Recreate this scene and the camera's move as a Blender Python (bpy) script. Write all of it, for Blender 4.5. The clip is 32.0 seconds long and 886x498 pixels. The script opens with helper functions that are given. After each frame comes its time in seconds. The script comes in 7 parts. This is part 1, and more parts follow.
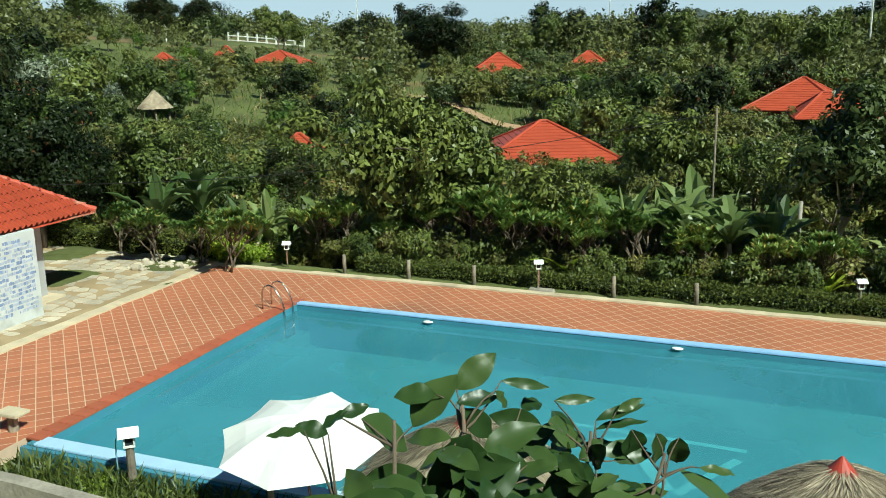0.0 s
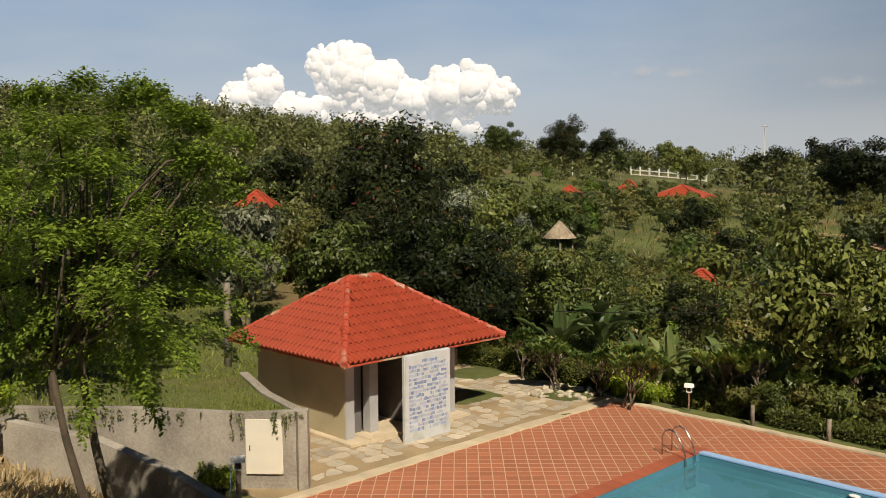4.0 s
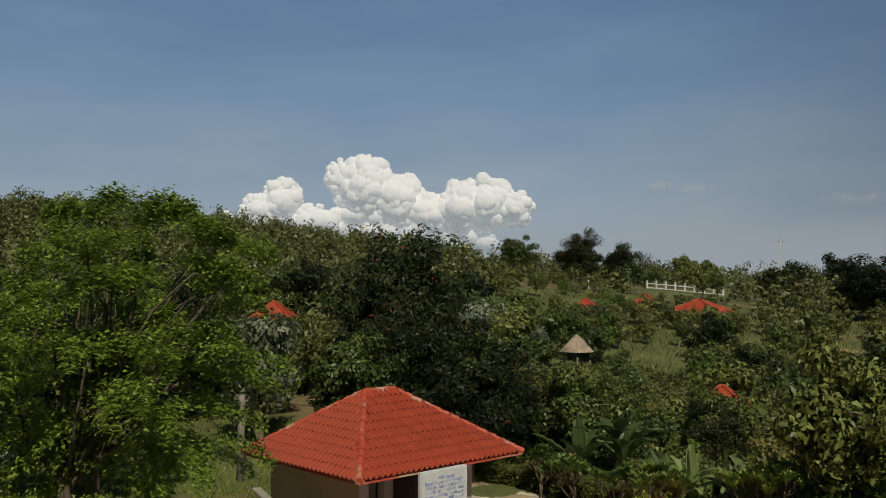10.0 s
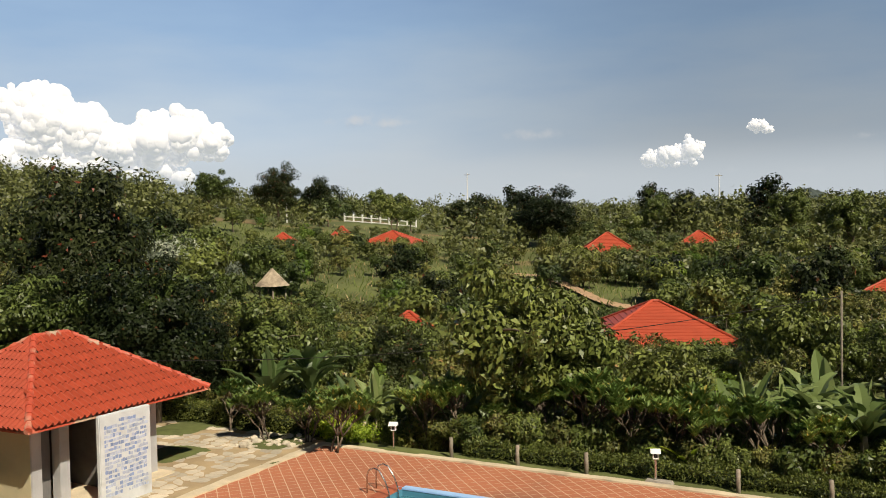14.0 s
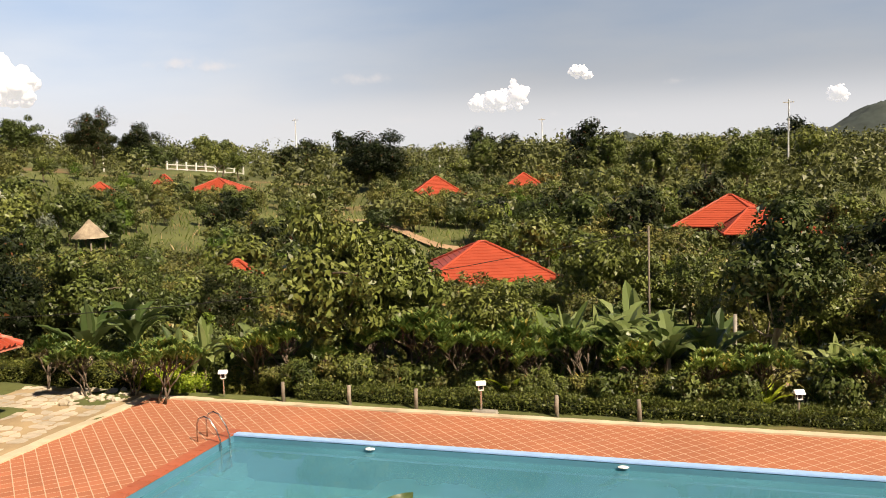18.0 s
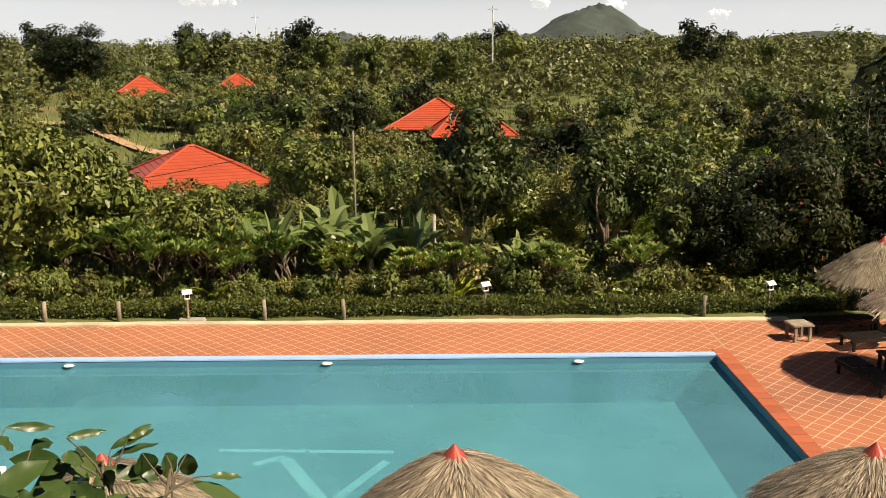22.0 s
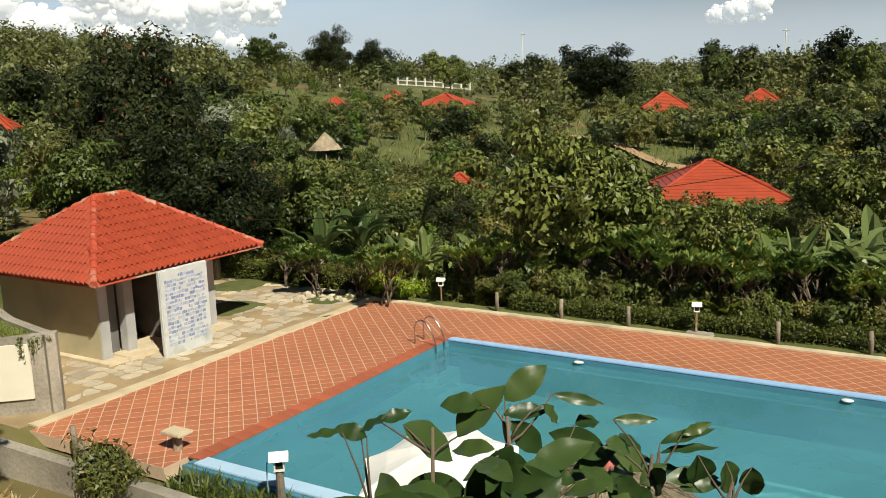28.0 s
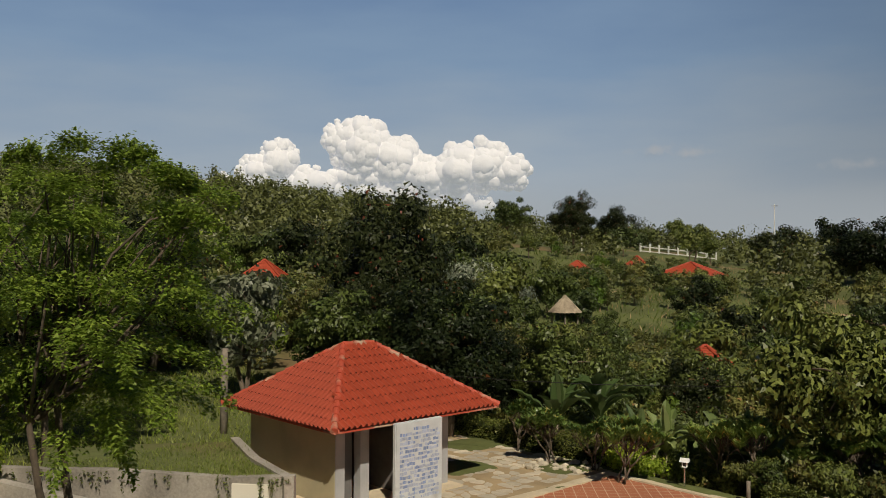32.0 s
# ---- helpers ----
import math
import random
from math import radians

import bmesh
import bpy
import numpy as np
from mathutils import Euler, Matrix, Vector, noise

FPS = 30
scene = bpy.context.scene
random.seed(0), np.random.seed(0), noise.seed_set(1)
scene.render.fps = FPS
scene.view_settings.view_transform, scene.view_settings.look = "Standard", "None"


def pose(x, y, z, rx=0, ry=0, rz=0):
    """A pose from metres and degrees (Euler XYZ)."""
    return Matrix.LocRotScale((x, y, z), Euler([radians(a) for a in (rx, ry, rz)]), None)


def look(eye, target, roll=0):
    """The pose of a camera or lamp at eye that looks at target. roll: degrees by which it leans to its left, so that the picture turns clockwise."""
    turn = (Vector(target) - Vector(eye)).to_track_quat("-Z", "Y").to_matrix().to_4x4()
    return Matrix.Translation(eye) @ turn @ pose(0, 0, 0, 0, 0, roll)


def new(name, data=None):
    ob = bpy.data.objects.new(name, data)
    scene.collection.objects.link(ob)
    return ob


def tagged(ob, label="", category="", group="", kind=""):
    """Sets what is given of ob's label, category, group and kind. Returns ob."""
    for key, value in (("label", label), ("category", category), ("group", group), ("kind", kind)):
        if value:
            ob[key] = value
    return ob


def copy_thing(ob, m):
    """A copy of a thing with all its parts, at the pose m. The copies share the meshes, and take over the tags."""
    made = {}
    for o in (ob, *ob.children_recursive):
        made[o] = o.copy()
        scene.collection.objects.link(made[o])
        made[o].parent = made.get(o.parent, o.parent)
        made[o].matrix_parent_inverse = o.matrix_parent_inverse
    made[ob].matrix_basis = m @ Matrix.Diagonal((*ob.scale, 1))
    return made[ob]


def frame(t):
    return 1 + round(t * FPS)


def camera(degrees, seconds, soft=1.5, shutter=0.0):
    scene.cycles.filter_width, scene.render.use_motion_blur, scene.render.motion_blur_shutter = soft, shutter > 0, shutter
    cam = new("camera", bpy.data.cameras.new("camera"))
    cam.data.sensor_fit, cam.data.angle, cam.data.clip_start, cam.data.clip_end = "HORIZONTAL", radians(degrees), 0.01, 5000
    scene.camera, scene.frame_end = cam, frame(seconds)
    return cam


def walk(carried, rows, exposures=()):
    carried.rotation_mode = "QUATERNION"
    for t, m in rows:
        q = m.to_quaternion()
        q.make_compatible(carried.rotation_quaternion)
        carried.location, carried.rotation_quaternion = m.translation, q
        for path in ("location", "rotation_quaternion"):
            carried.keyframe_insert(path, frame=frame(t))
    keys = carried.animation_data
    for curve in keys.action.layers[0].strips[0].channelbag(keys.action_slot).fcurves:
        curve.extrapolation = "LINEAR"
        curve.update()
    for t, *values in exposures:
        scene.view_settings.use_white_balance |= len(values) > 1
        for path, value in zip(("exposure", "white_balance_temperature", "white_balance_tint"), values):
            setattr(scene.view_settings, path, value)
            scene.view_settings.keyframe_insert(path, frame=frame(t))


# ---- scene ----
# camera and walk: seconds, eye, heading, pitch, lean
cam = camera(52.36, 32.0, soft=0.9)
PATH = [
    (0.0, 0.283, -0.123, 7.943, 21.61, -13.39, -0.95),
    (0.5, 0.170, -0.239, 7.882, 24.95, -13.34, -1.43),
    (1.0, 0.139, -0.244, 7.863, 28.06, -12.39, -1.91),
    (1.5, 0.066, -0.216, 7.914, 31.31, -10.51, -2.24),
    (2.0, -0.053, -0.143, 7.968, 34.66, -9.33, -2.32),
    (2.5, -0.247, -0.121, 7.958, 37.12, -8.47, -1.29),
    (3.0, -0.378, -0.014, 7.949, 40.59, -7.05, -1.14),
    (3.5, -0.527, 0.128, 7.976, 43.36, -5.83, -0.57),
    (5.5, -0.756, 0.342, 8.065, 54.31, -1.43, -0.50),
    (6.0, -0.953, 0.468, 8.098, 57.10, -0.60, 0.48),
    (6.5, -1.019, 0.445, 8.079, 60.33, 0.35, 0.41),
    (7.0, -0.949, 0.300, 8.147, 62.32, 0.71, 0.18),
    (7.5, -0.818, 0.156, 8.211, 63.00, 1.51, 0.26),
    (8.0, -0.651, -0.132, 8.202, 63.10, 2.18, -0.37),
    (8.5, -0.528, -0.278, 8.202, 60.14, 2.19, 0.12),
    (9.0, -0.496, -0.222, 8.105, 55.24, 2.58, -0.44),
    (9.5, -0.572, -0.041, 8.089, 51.08, 2.40, -0.01),
    (10.0, -0.642, 0.121, 8.057, 47.02, 2.31, -0.03),
    (10.5, -0.619, 0.232, 8.049, 44.27, 2.02, 0.08),
    (11.0, -0.464, 0.137, 8.115, 40.02, 1.51, -0.24),
    (11.5, -0.311, 0.214, 8.134, 35.83, 1.51, 0.40),
    (12.0, -0.191, 0.084, 8.090, 33.50, 1.14, -0.14),
    (12.5, -0.087, -0.013, 8.028, 32.23, 0.46, -0.20),
    (13.0, 0.122, -0.043, 8.041, 31.52, -1.38, -0.61),
    (13.5, 0.112, 0.198, 8.267, 30.61, -3.71, 0.02),
    (14.0, 0.083, 0.136, 8.040, 28.25, -2.06, -1.11),
    (14.5, 0.095, 0.136, 8.015, 26.80, -2.41, -1.51),
    (15.0, 0.084, 0.160, 8.023, 24.95, -2.84, -0.75),
    (15.5, 0.084, 0.051, 8.039, 23.42, -3.54, -1.40),
    (17.5, 0.260, 0.007, 8.061, 19.12, -5.56, -1.24),
    (18.0, 0.336, -0.014, 7.951, 17.70, -5.77, -1.87),
    (18.5, 0.449, -0.179, 8.021, 15.46, -7.20, -1.88),
    (19.0, 0.474, -0.236, 8.019, 14.00, -8.41, -2.18),
    (19.5, 0.564, -0.208, 8.066, 14.28, -10.48, -2.26),
    (20.0, 0.664, -0.401, 7.999, 13.71, -10.52, -2.15),
    (20.5, 0.669, -0.402, 8.041, 10.83, -11.45, -3.43),
    (21.0, 0.858, -0.559, 8.104, 8.68, -12.05, -0.88),
    (21.5, 0.909, -0.557, 8.161, 4.48, -12.14, -1.02),
    (22.0, 0.965, -0.516, 8.141, 0.09, -12.35, -0.54),
    (22.5, 0.939, -0.369, 8.072, -3.82, -12.88, 0.61),
    (23.0, 0.992, -0.289, 7.972, -4.20, -13.26, -0.29),
    (23.5, 1.020, -0.157, 7.901, -1.25, -13.11, 0.27),
    (24.0, 0.998, -0.042, 7.808, 3.04, -12.99, -0.99),
    (24.5, 0.969, -0.008, 7.825, 6.86, -13.64, -0.39),
    (25.0, 0.882, -0.312, 7.988, 10.39, -13.97, 0.11),
    (25.5, 0.866, -0.132, 7.912, 13.88, -14.14, -0.37),
    (26.0, 0.723, -0.057, 7.856, 19.23, -14.26, -0.17),
    (26.5, 0.679, -0.005, 7.839, 23.87, -14.59, -1.58),
    (28.5, 0.412, 0.051, 7.830, 34.17, -9.18, -2.17),
    (29.0, 0.185, 0.165, 7.781, 36.70, -8.20, -2.57),
    (29.5, 0.206, 0.304, 7.816, 40.52, -6.91, -1.41),
    (30.0, -0.103, 0.446, 7.781, 43.72, -4.78, -0.49),
    (30.5, -0.075, 0.456, 7.835, 45.91, -3.38, 0.62),
    (31.0, 0.053, 0.359, 7.841, 46.71, -1.95, 0.69),
    (31.5, 0.042, 0.363, 7.816, 46.84, -0.81, 0.52),
    (32.0, -0.050, 0.397, 7.826, 46.81, -0.06, 0.45),
]


def aim(x, y, z, yaw, pitch, lean):
    a, b = radians(yaw), radians(pitch)
    way = Vector((-math.sin(a) * math.cos(b), math.cos(a) * math.cos(b), math.sin(b)))
    return look((x, y, z), Vector((x, y, z)) + way * 10, lean)


EXPOSURE = [(0, 0.3, 5500, -12), (1.0, 0.2, 5950, -3), (2, 0.0, 6600, 8), (3.5, -0.1, 6800, 11), (6, -0.42, 6350, 7), (8, -0.57, 6250, 5), (10, -0.75, 6250, 6), (12, -0.42, 6320, 6),
            (13, -0.1, 6400, 7), (15, 0.25, 6700, 11), (18, 0.54, 7150, 16), (19.5, 0.68, 7400, 19), (22, 0.61, 7250, 13), (23, 0.55, 6500, 0), (24, 0.55, 6700, 4), (24.6, 0.45, 6000, -5), (25.2, 0.32, 5550, -10), (25.6, 0.33, 5400, -11), (26.5, 0.4, 5000, -16),
            (28.5, 0.05, 6750, 9), (30, -0.15, 6850, 11), (31, -0.36, 6750, 11), (32, -0.57, 6500, 9)]
walk(cam, [(r[0], aim(*r[1:])) for r in PATH], EXPOSURE)

# ---- daylight ----
SUN_TO = Vector((0.62, -0.36, 0.78)).normalized()
sun = new("sun", bpy.data.lights.new("sun", "SUN"))
sun.data.energy, sun.data.angle, sun.data.color = 5.0, radians(0.6), (1.0, 0.90, 0.75)
sun.matrix_world = look((0, 0, 60), Vector((0, 0, 60)) - SUN_TO)
world = bpy.data.worlds.new("sky")
scene.world = world
world.use_nodes = True
wn, wl = world.node_tree.nodes, world.node_tree.links
sky = wn.new("ShaderNodeTexSky")
sky.sky_type, sky.sun_disc = "NISHITA", False
sky.sun_elevation = math.asin(SUN_TO.z)
sky.sun_rotation = math.atan2(SUN_TO.x, SUN_TO.y)
sky.air_density, sky.dust_density, sky.ozone_density = 1.0, 0.3, 1.5
wn["Background"].inputs["Strength"].default_value = 0.017
tint = wn.new("ShaderNodeMix")
tint.data_type, tint.blend_type = "RGBA", "MULTIPLY"
tint.inputs[0].default_value = 1.0
tint.inputs[7].default_value = (0.88, 0.98, 1.16, 1)
wl.new(sky.outputs[0], tint.inputs[6])
wl.new(tint.outputs[2], wn["Background"].inputs["Color"])

# ---- materials ----
def mat(name, color, rough=0.8, metal=0.0, var=0.18, scale=3.0, bump=0.12, fine=40.0, stain=None, stain_at=0.6, rand=0.0, spec=0.35):
    """Plain surface with two scales of variation, fine relief and, if given, stains; rand varies it from object to object."""
    m = bpy.data.materials.new(name)
    m.use_nodes = True
    n, l = m.node_tree.nodes, m.node_tree.links
    b = n["Principled BSDF"]
    b.inputs["Roughness"].default_value, b.inputs["Metallic"].default_value = rough, metal
    b.inputs["Specular IOR Level"].default_value = spec
    co = n.new("ShaderNodeTexCoord")
    big, small = n.new("ShaderNodeTexNoise"), n.new("ShaderNodeTexNoise")
    big.inputs["Scale"].default_value, small.inputs["Scale"].default_value = scale, fine
    big.inputs["Detail"].default_value, small.inputs["Detail"].default_value = 4, 3
    for t in (big, small):
        l.new(co.outputs["Object"], t.inputs["Vector"])
    add = n.new("ShaderNodeMath")
    add.operation = "MULTIPLY_ADD"
    l.new(big.outputs["Fac"], add.inputs[0])
    add.inputs[1].default_value = 0.7
    half = n.new("ShaderNodeMath")
    half.operation = "MULTIPLY"
    half.inputs[1].default_value = 0.3
    l.new(small.outputs["Fac"], half.inputs[0])
    l.new(half.outputs[0], add.inputs[2])
    ramp = n.new("ShaderNodeValToRGB")
    ramp.color_ramp.elements[0].position, ramp.color_ramp.elements[1].position = 0.3, 0.7
    c = Vector(color)
    ramp.color_ramp.elements[0].color = (*(c * (1 - var)), 1)
    ramp.color_ramp.elements[1].color = (*(c * (1 + var)), 1)
    l.new(add.outputs[0], ramp.inputs[0])
    out = ramp.outputs[0]
    if stain:
        mask = n.new("ShaderNodeTexNoise")
        mask.inputs["Scale"].default_value, mask.inputs["Detail"].default_value = scale * 0.45, 6
        l.new(co.outputs["Object"], mask.inputs["Vector"])
        cut = n.new("ShaderNodeMapRange")
        cut.inputs[1].default_value, cut.inputs[2].default_value = stain_at, stain_at + 0.15
        l.new(mask.outputs["Fac"], cut.inputs[0])
        mix = n.new("ShaderNodeMix")
        mix.data_type = "RGBA"
        l.new(cut.outputs[0], mix.inputs[0])
        l.new(out, mix.inputs[6])
        mix.inputs[7].default_value = (*stain, 1)
        out = mix.outputs[2]
    if rand:
        info, hsv, rng = n.new("ShaderNodeObjectInfo"), n.new("ShaderNodeHueSaturation"), n.new("ShaderNodeMapRange")
        rng.inputs[3].default_value, rng.inputs[4].default_value = 1 - rand, 1 + rand
        l.new(info.outputs["Random"], rng.inputs[0])
        l.new(rng.outputs[0], hsv.inputs["Value"])
        l.new(out, hsv.inputs["Color"])
        out = hsv.outputs[0]
    l.new(out, b.inputs["Base Color"])
    if bump:
        bp = n.new("ShaderNodeBump")
        bp.inputs["Strength"].default_value, bp.inputs["Distance"].default_value = bump, 0.03
        l.new(small.outputs["Fac"], bp.inputs["Height"])
        l.new(bp.outputs[0], b.inputs["Normal"])
    return m


def leaf_mat(name, dark, light, through_light=0.3, rough=0.45, rare=None, rare_part=0.0, spec=0.36):
    """Foliage: each leaf its own shade between dark and light; some of a rare colour; each plant a little different."""
    m = bpy.data.materials.new(name)
    m.use_nodes = True
    n, l = m.node_tree.nodes, m.node_tree.links
    b, out = n["Principled BSDF"], n["Material Output"]
    geo, info = n.new("ShaderNodeNewGeometry"), n.new("ShaderNodeObjectInfo")
    ramp = n.new("ShaderNodeValToRGB")
    e = ramp.color_ramp.elements
    e[0].color, e[1].color = (*dark, 1), (*light, 1)
    if rare:
        e[1].position = 1 - rare_part - 0.005
        k = e.new(1 - rare_part)
        k.color = (*rare, 1)
    l.new(geo.outputs["Random Per Island"], ramp.inputs[0])
    hsv, rng, hue = n.new("ShaderNodeHueSaturation"), n.new("ShaderNodeMapRange"), n.new("ShaderNodeMapRange")
    rng.inputs[3].default_value, rng.inputs[4].default_value = 0.66, 1.45
    hue.inputs[3].default_value, hue.inputs[4].default_value = 0.522, 0.482
    l.new(info.outputs["Random"], rng.inputs[0])
    l.new(info.outputs["Random"], hue.inputs[0])
    l.new(rng.outputs[0], hsv.inputs["Value"])
    l.new(hue.outputs[0], hsv.inputs["Hue"])
    l.new(ramp.outputs[0], hsv.inputs["Color"])
    l.new(hsv.outputs[0], b.inputs["Base Color"])
    b.inputs["Roughness"].default_value, b.inputs["Specular IOR Level"].default_value = rough, spec
    tr, mix = n.new("ShaderNodeBsdfTranslucent"), n.new("ShaderNodeMixShader")
    l.new(hsv.outputs[0], tr.inputs["Color"])
    mix.inputs[0].default_value = through_light
    l.new(b.outputs[0], mix.inputs[1])
    l.new(tr.outputs[0], mix.inputs[2])
    l.new(mix.outputs[0], out.inputs["Surface"])
    return m


M_TILE = mat("terracotta_tile", (0.46, 0.17, 0.085), 0.7, var=0.14, scale=0.35, fine=25, stain=(0.27, 0.12, 0.075), stain_at=0.58, rand=0.12)
M_JOINT = mat("mortar", (0.62, 0.46, 0.33), 0.9, var=0.12, fine=30)
M_COPING = mat("coping_brick", (0.43, 0.125, 0.062), 0.6, var=0.12, scale=2, rand=0.15)
M_KERB = mat("cream_kerb", (0.62, 0.52, 0.36), 0.9, var=0.2, scale=1.5, fine=20, bump=0.3, stain=(0.36, 0.29, 0.2))
M_POOL = mat("pool_paint", (0.10, 0.29, 0.33), 0.5, var=0.1, scale=0.25, fine=3, bump=0.0, stain=(0.07, 0.28, 0.35), stain_at=0.55)
M_POOL_WALL = mat("pool_wall_paint", (0.08, 0.24, 0.33), 0.5, var=0.12, scale=0.5, bump=0.05)
M_POOL_LINE = mat("pale_pool_paint", (0.27, 0.64, 0.66), 0.5, var=0.15, scale=1, bump=0.0)
M_POOL_RIM = mat("pool_rim_paint", (0.36, 0.56, 0.86), 0.55, var=0.1, scale=2, bump=0.1)
M_POOL_LEDGE = mat("pool_ledge_paint", (0.45, 0.64, 0.84), 0.55, var=0.08, scale=2, bump=0.1)
M_STEEL = mat("steel", (0.6, 0.6, 0.6), 0.25, 1.0, var=0.05, bump=0)
M_ROOF = mat("red_roof_tile", (0.41, 0.072, 0.034), 0.5, var=0.12, scale=1.2, fine=25, bump=0.1, rand=0.1)
M_RIDGE = mat("ridge_tile", (0.48, 0.085, 0.045), 0.6, var=0.2, scale=3, stain=(0.50, 0.36, 0.25), stain_at=0.5)
M_HUT = mat("ochre_plaster", (0.50, 0.44, 0.28), 0.9, var=0.12, scale=0.8, bump=0.2, stain=(0.36, 0.32, 0.22))
M_PILLAR = mat("grey_plaster", (0.42, 0.42, 0.42), 0.9, var=0.15, scale=1.2, bump=0.2)
# plaster inside the hut, darkened so its colour carries the room's shade
M_ROOM_SHADE = mat("dark_plaster", (0.16, 0.15, 0.14), 0.9, var=0.2)
M_BOARD = mat("whitewashed_board", (0.60, 0.62, 0.62), 0.85, var=0.12, scale=2.5, bump=0.15, stain=(0.42, 0.42, 0.40), stain_at=0.55)
M_INK = mat("faded_blue_paint", (0.24, 0.31, 0.50), 0.85, var=0.35, scale=6, bump=0.0)
M_CONCRETE = mat("weathered_concrete", (0.35, 0.315, 0.26), 0.92, var=0.45, scale=0.7, fine=14, bump=0.35, stain=(0.20, 0.18, 0.15), stain_at=0.56)
M_WHITE = mat("white_paint", (0.80, 0.79, 0.75), 0.6, var=0.06, scale=3, bump=0.08)
M_CREAM_DOOR = mat("cream_door_paint", (0.78, 0.73, 0.60), 0.6, var=0.05, scale=2, bump=0.05)
M_WOOD = mat("grey_post_wood", (0.26, 0.22, 0.17), 0.9, var=0.35, scale=5, fine=30, bump=0.4, rand=0.2)
M_BARK = mat("bark", (0.14, 0.108, 0.077), 0.95, var=0.4, scale=3, fine=15, bump=0.5, rand=0.2)
M_PALE_BARK = mat("pale_bark", (0.42, 0.34, 0.25), 0.95, var=0.3, scale=3, fine=15, bump=0.4)
M_BLACK_WOOD = mat("black_stained_wood", (0.010, 0.009, 0.008), 0.6, var=0.3, scale=4)
M_CLOTH = mat("white_canvas", (0.86, 0.86, 0.84), 0.9, var=0.03, scale=2, bump=0.05)
M_STRIPE = mat("pink_canvas", (0.55, 0.30, 0.32), 0.9, var=0.12, scale=6, bump=0.1)
M_STRIPE2 = mat("maroon_canvas", (0.15, 0.05, 0.07), 0.9, var=0.15, scale=6, bump=0.1)
M_CAP = mat("red_tin_cap", (0.42, 0.06, 0.04), 0.4, var=0.15, scale=4, bump=0.05)
M_PIPE = mat("blue_pipe", (0.30, 0.55, 0.72), 0.5, var=0.05, bump=0)
M_DRY = mat("dry_earth", (0.40, 0.30, 0.17), 0.95, var=0.3, scale=0.8, bump=0.4)
M_FLAG = mat("sandstone_paving", (0.52, 0.455, 0.345), 0.92, var=0.25, scale=1.2, fine=14, bump=0.4, rand=0.2)
M_PATH = mat("earth_path", (0.44, 0.29, 0.17), 0.95, var=0.2, scale=0.5)
M_CREAM_WALL = mat("cream_render", (0.70, 0.66, 0.56), 0.9, var=0.1, scale=0.8)
M_RED_WALL = mat("brick_red_render", (0.33, 0.09, 0.06), 0.9, var=0.15, scale=0.8)
M_GLASS_DARK = mat("dark_window_glass", (0.03, 0.035, 0.04), 0.1, var=0.1, bump=0)
# hedge core: shade between the leaves, given as a near-black green
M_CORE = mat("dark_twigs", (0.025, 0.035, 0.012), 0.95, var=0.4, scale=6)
M_HILL = mat("far_forest", (0.055, 0.070, 0.062), 0.95, var=0.35, scale=0.02, fine=0.09, bump=0)

# ground: grass, dry grass and bare earth by patches
M_GROUND = mat("meadow_ground", (0.115, 0.13, 0.04), 0.95, var=0.45, scale=0.12, fine=3, bump=0.4, stain=(0.24, 0.15, 0.075), stain_at=0.57)

# thatch: streaky straw
def thatch_mat(name, c1, c2):
    m = mat(name, c1, 0.95, var=0.4, scale=2.2, fine=30, bump=0.6, stain=c2, stain_at=0.5)
    return m


M_THATCH = thatch_mat("straw_thatch", (0.44, 0.36, 0.25), (0.24, 0.19, 0.135))


def strand_mat(name, dark, light):
    m = leaf_mat(name, dark, light, 0.1, 0.9, spec=0.1)
    return m


M_STRAW = strand_mat("straw", (0.10, 0.078, 0.054), (0.64, 0.53, 0.40))

# water: clear teal body under a thin gloss
M_WATER = bpy.data.materials.new("pool_water")
M_WATER.use_nodes = True
_n, _l = M_WATER.node_tree.nodes, M_WATER.node_tree.links
_n.remove(_n["Principled BSDF"])
_tr, _df, _gl = _n.new("ShaderNodeBsdfTransparent"), _n.new("ShaderNodeBsdfDiffuse"), _n.new("ShaderNodeBsdfGlossy")
_tr.inputs[0].default_value = (0.66, 0.90, 0.92, 1)
_df.inputs[0].default_value = (0.085, 0.262, 0.305, 1)
_gl.inputs["Roughness"].default_value = 0.03
_cl, _cm, _ct = _n.new("ShaderNodeTexNoise"), _n.new("ShaderNodeValToRGB"), _n.new("ShaderNodeTexCoord")
_cl.inputs["Scale"].default_value, _cl.inputs["Detail"].default_value = 0.33, 4
_cm.color_ramp.elements[0].position, _cm.color_ramp.elements[0].color = 0.3, (0.068, 0.222, 0.275, 1)
_cm.color_ramp.elements[1].position, _cm.color_ramp.elements[1].color = 0.7, (0.100, 0.300, 0.365, 1)
_l.new(_ct.outputs["Object"], _cl.inputs["Vector"])
_l.new(_cl.outputs["Fac"], _cm.inputs[0])
_l.new(_cm.outputs[0], _df.inputs[0])
_a, _b, _f = _n.new("ShaderNodeMixShader"), _n.new("ShaderNodeMixShader"), _n.new("ShaderNodeFresnel")
_a.inputs[0].default_value, _f.inputs["IOR"].default_value = 0.62, 1.33
_wv, _bp, _tc = _n.new("ShaderNodeTexNoise"), _n.new("ShaderNodeBump"), _n.new("ShaderNodeTexCoord")
_wv.inputs["Scale"].default_value, _bp.inputs["Strength"].default_value, _bp.inputs["Distance"].default_value = 2.2, 0.05, 0.02
_l.new(_tc.outputs["Object"], _wv.inputs["Vector"])
_l.new(_wv.outputs["Fac"], _bp.inputs["Height"])
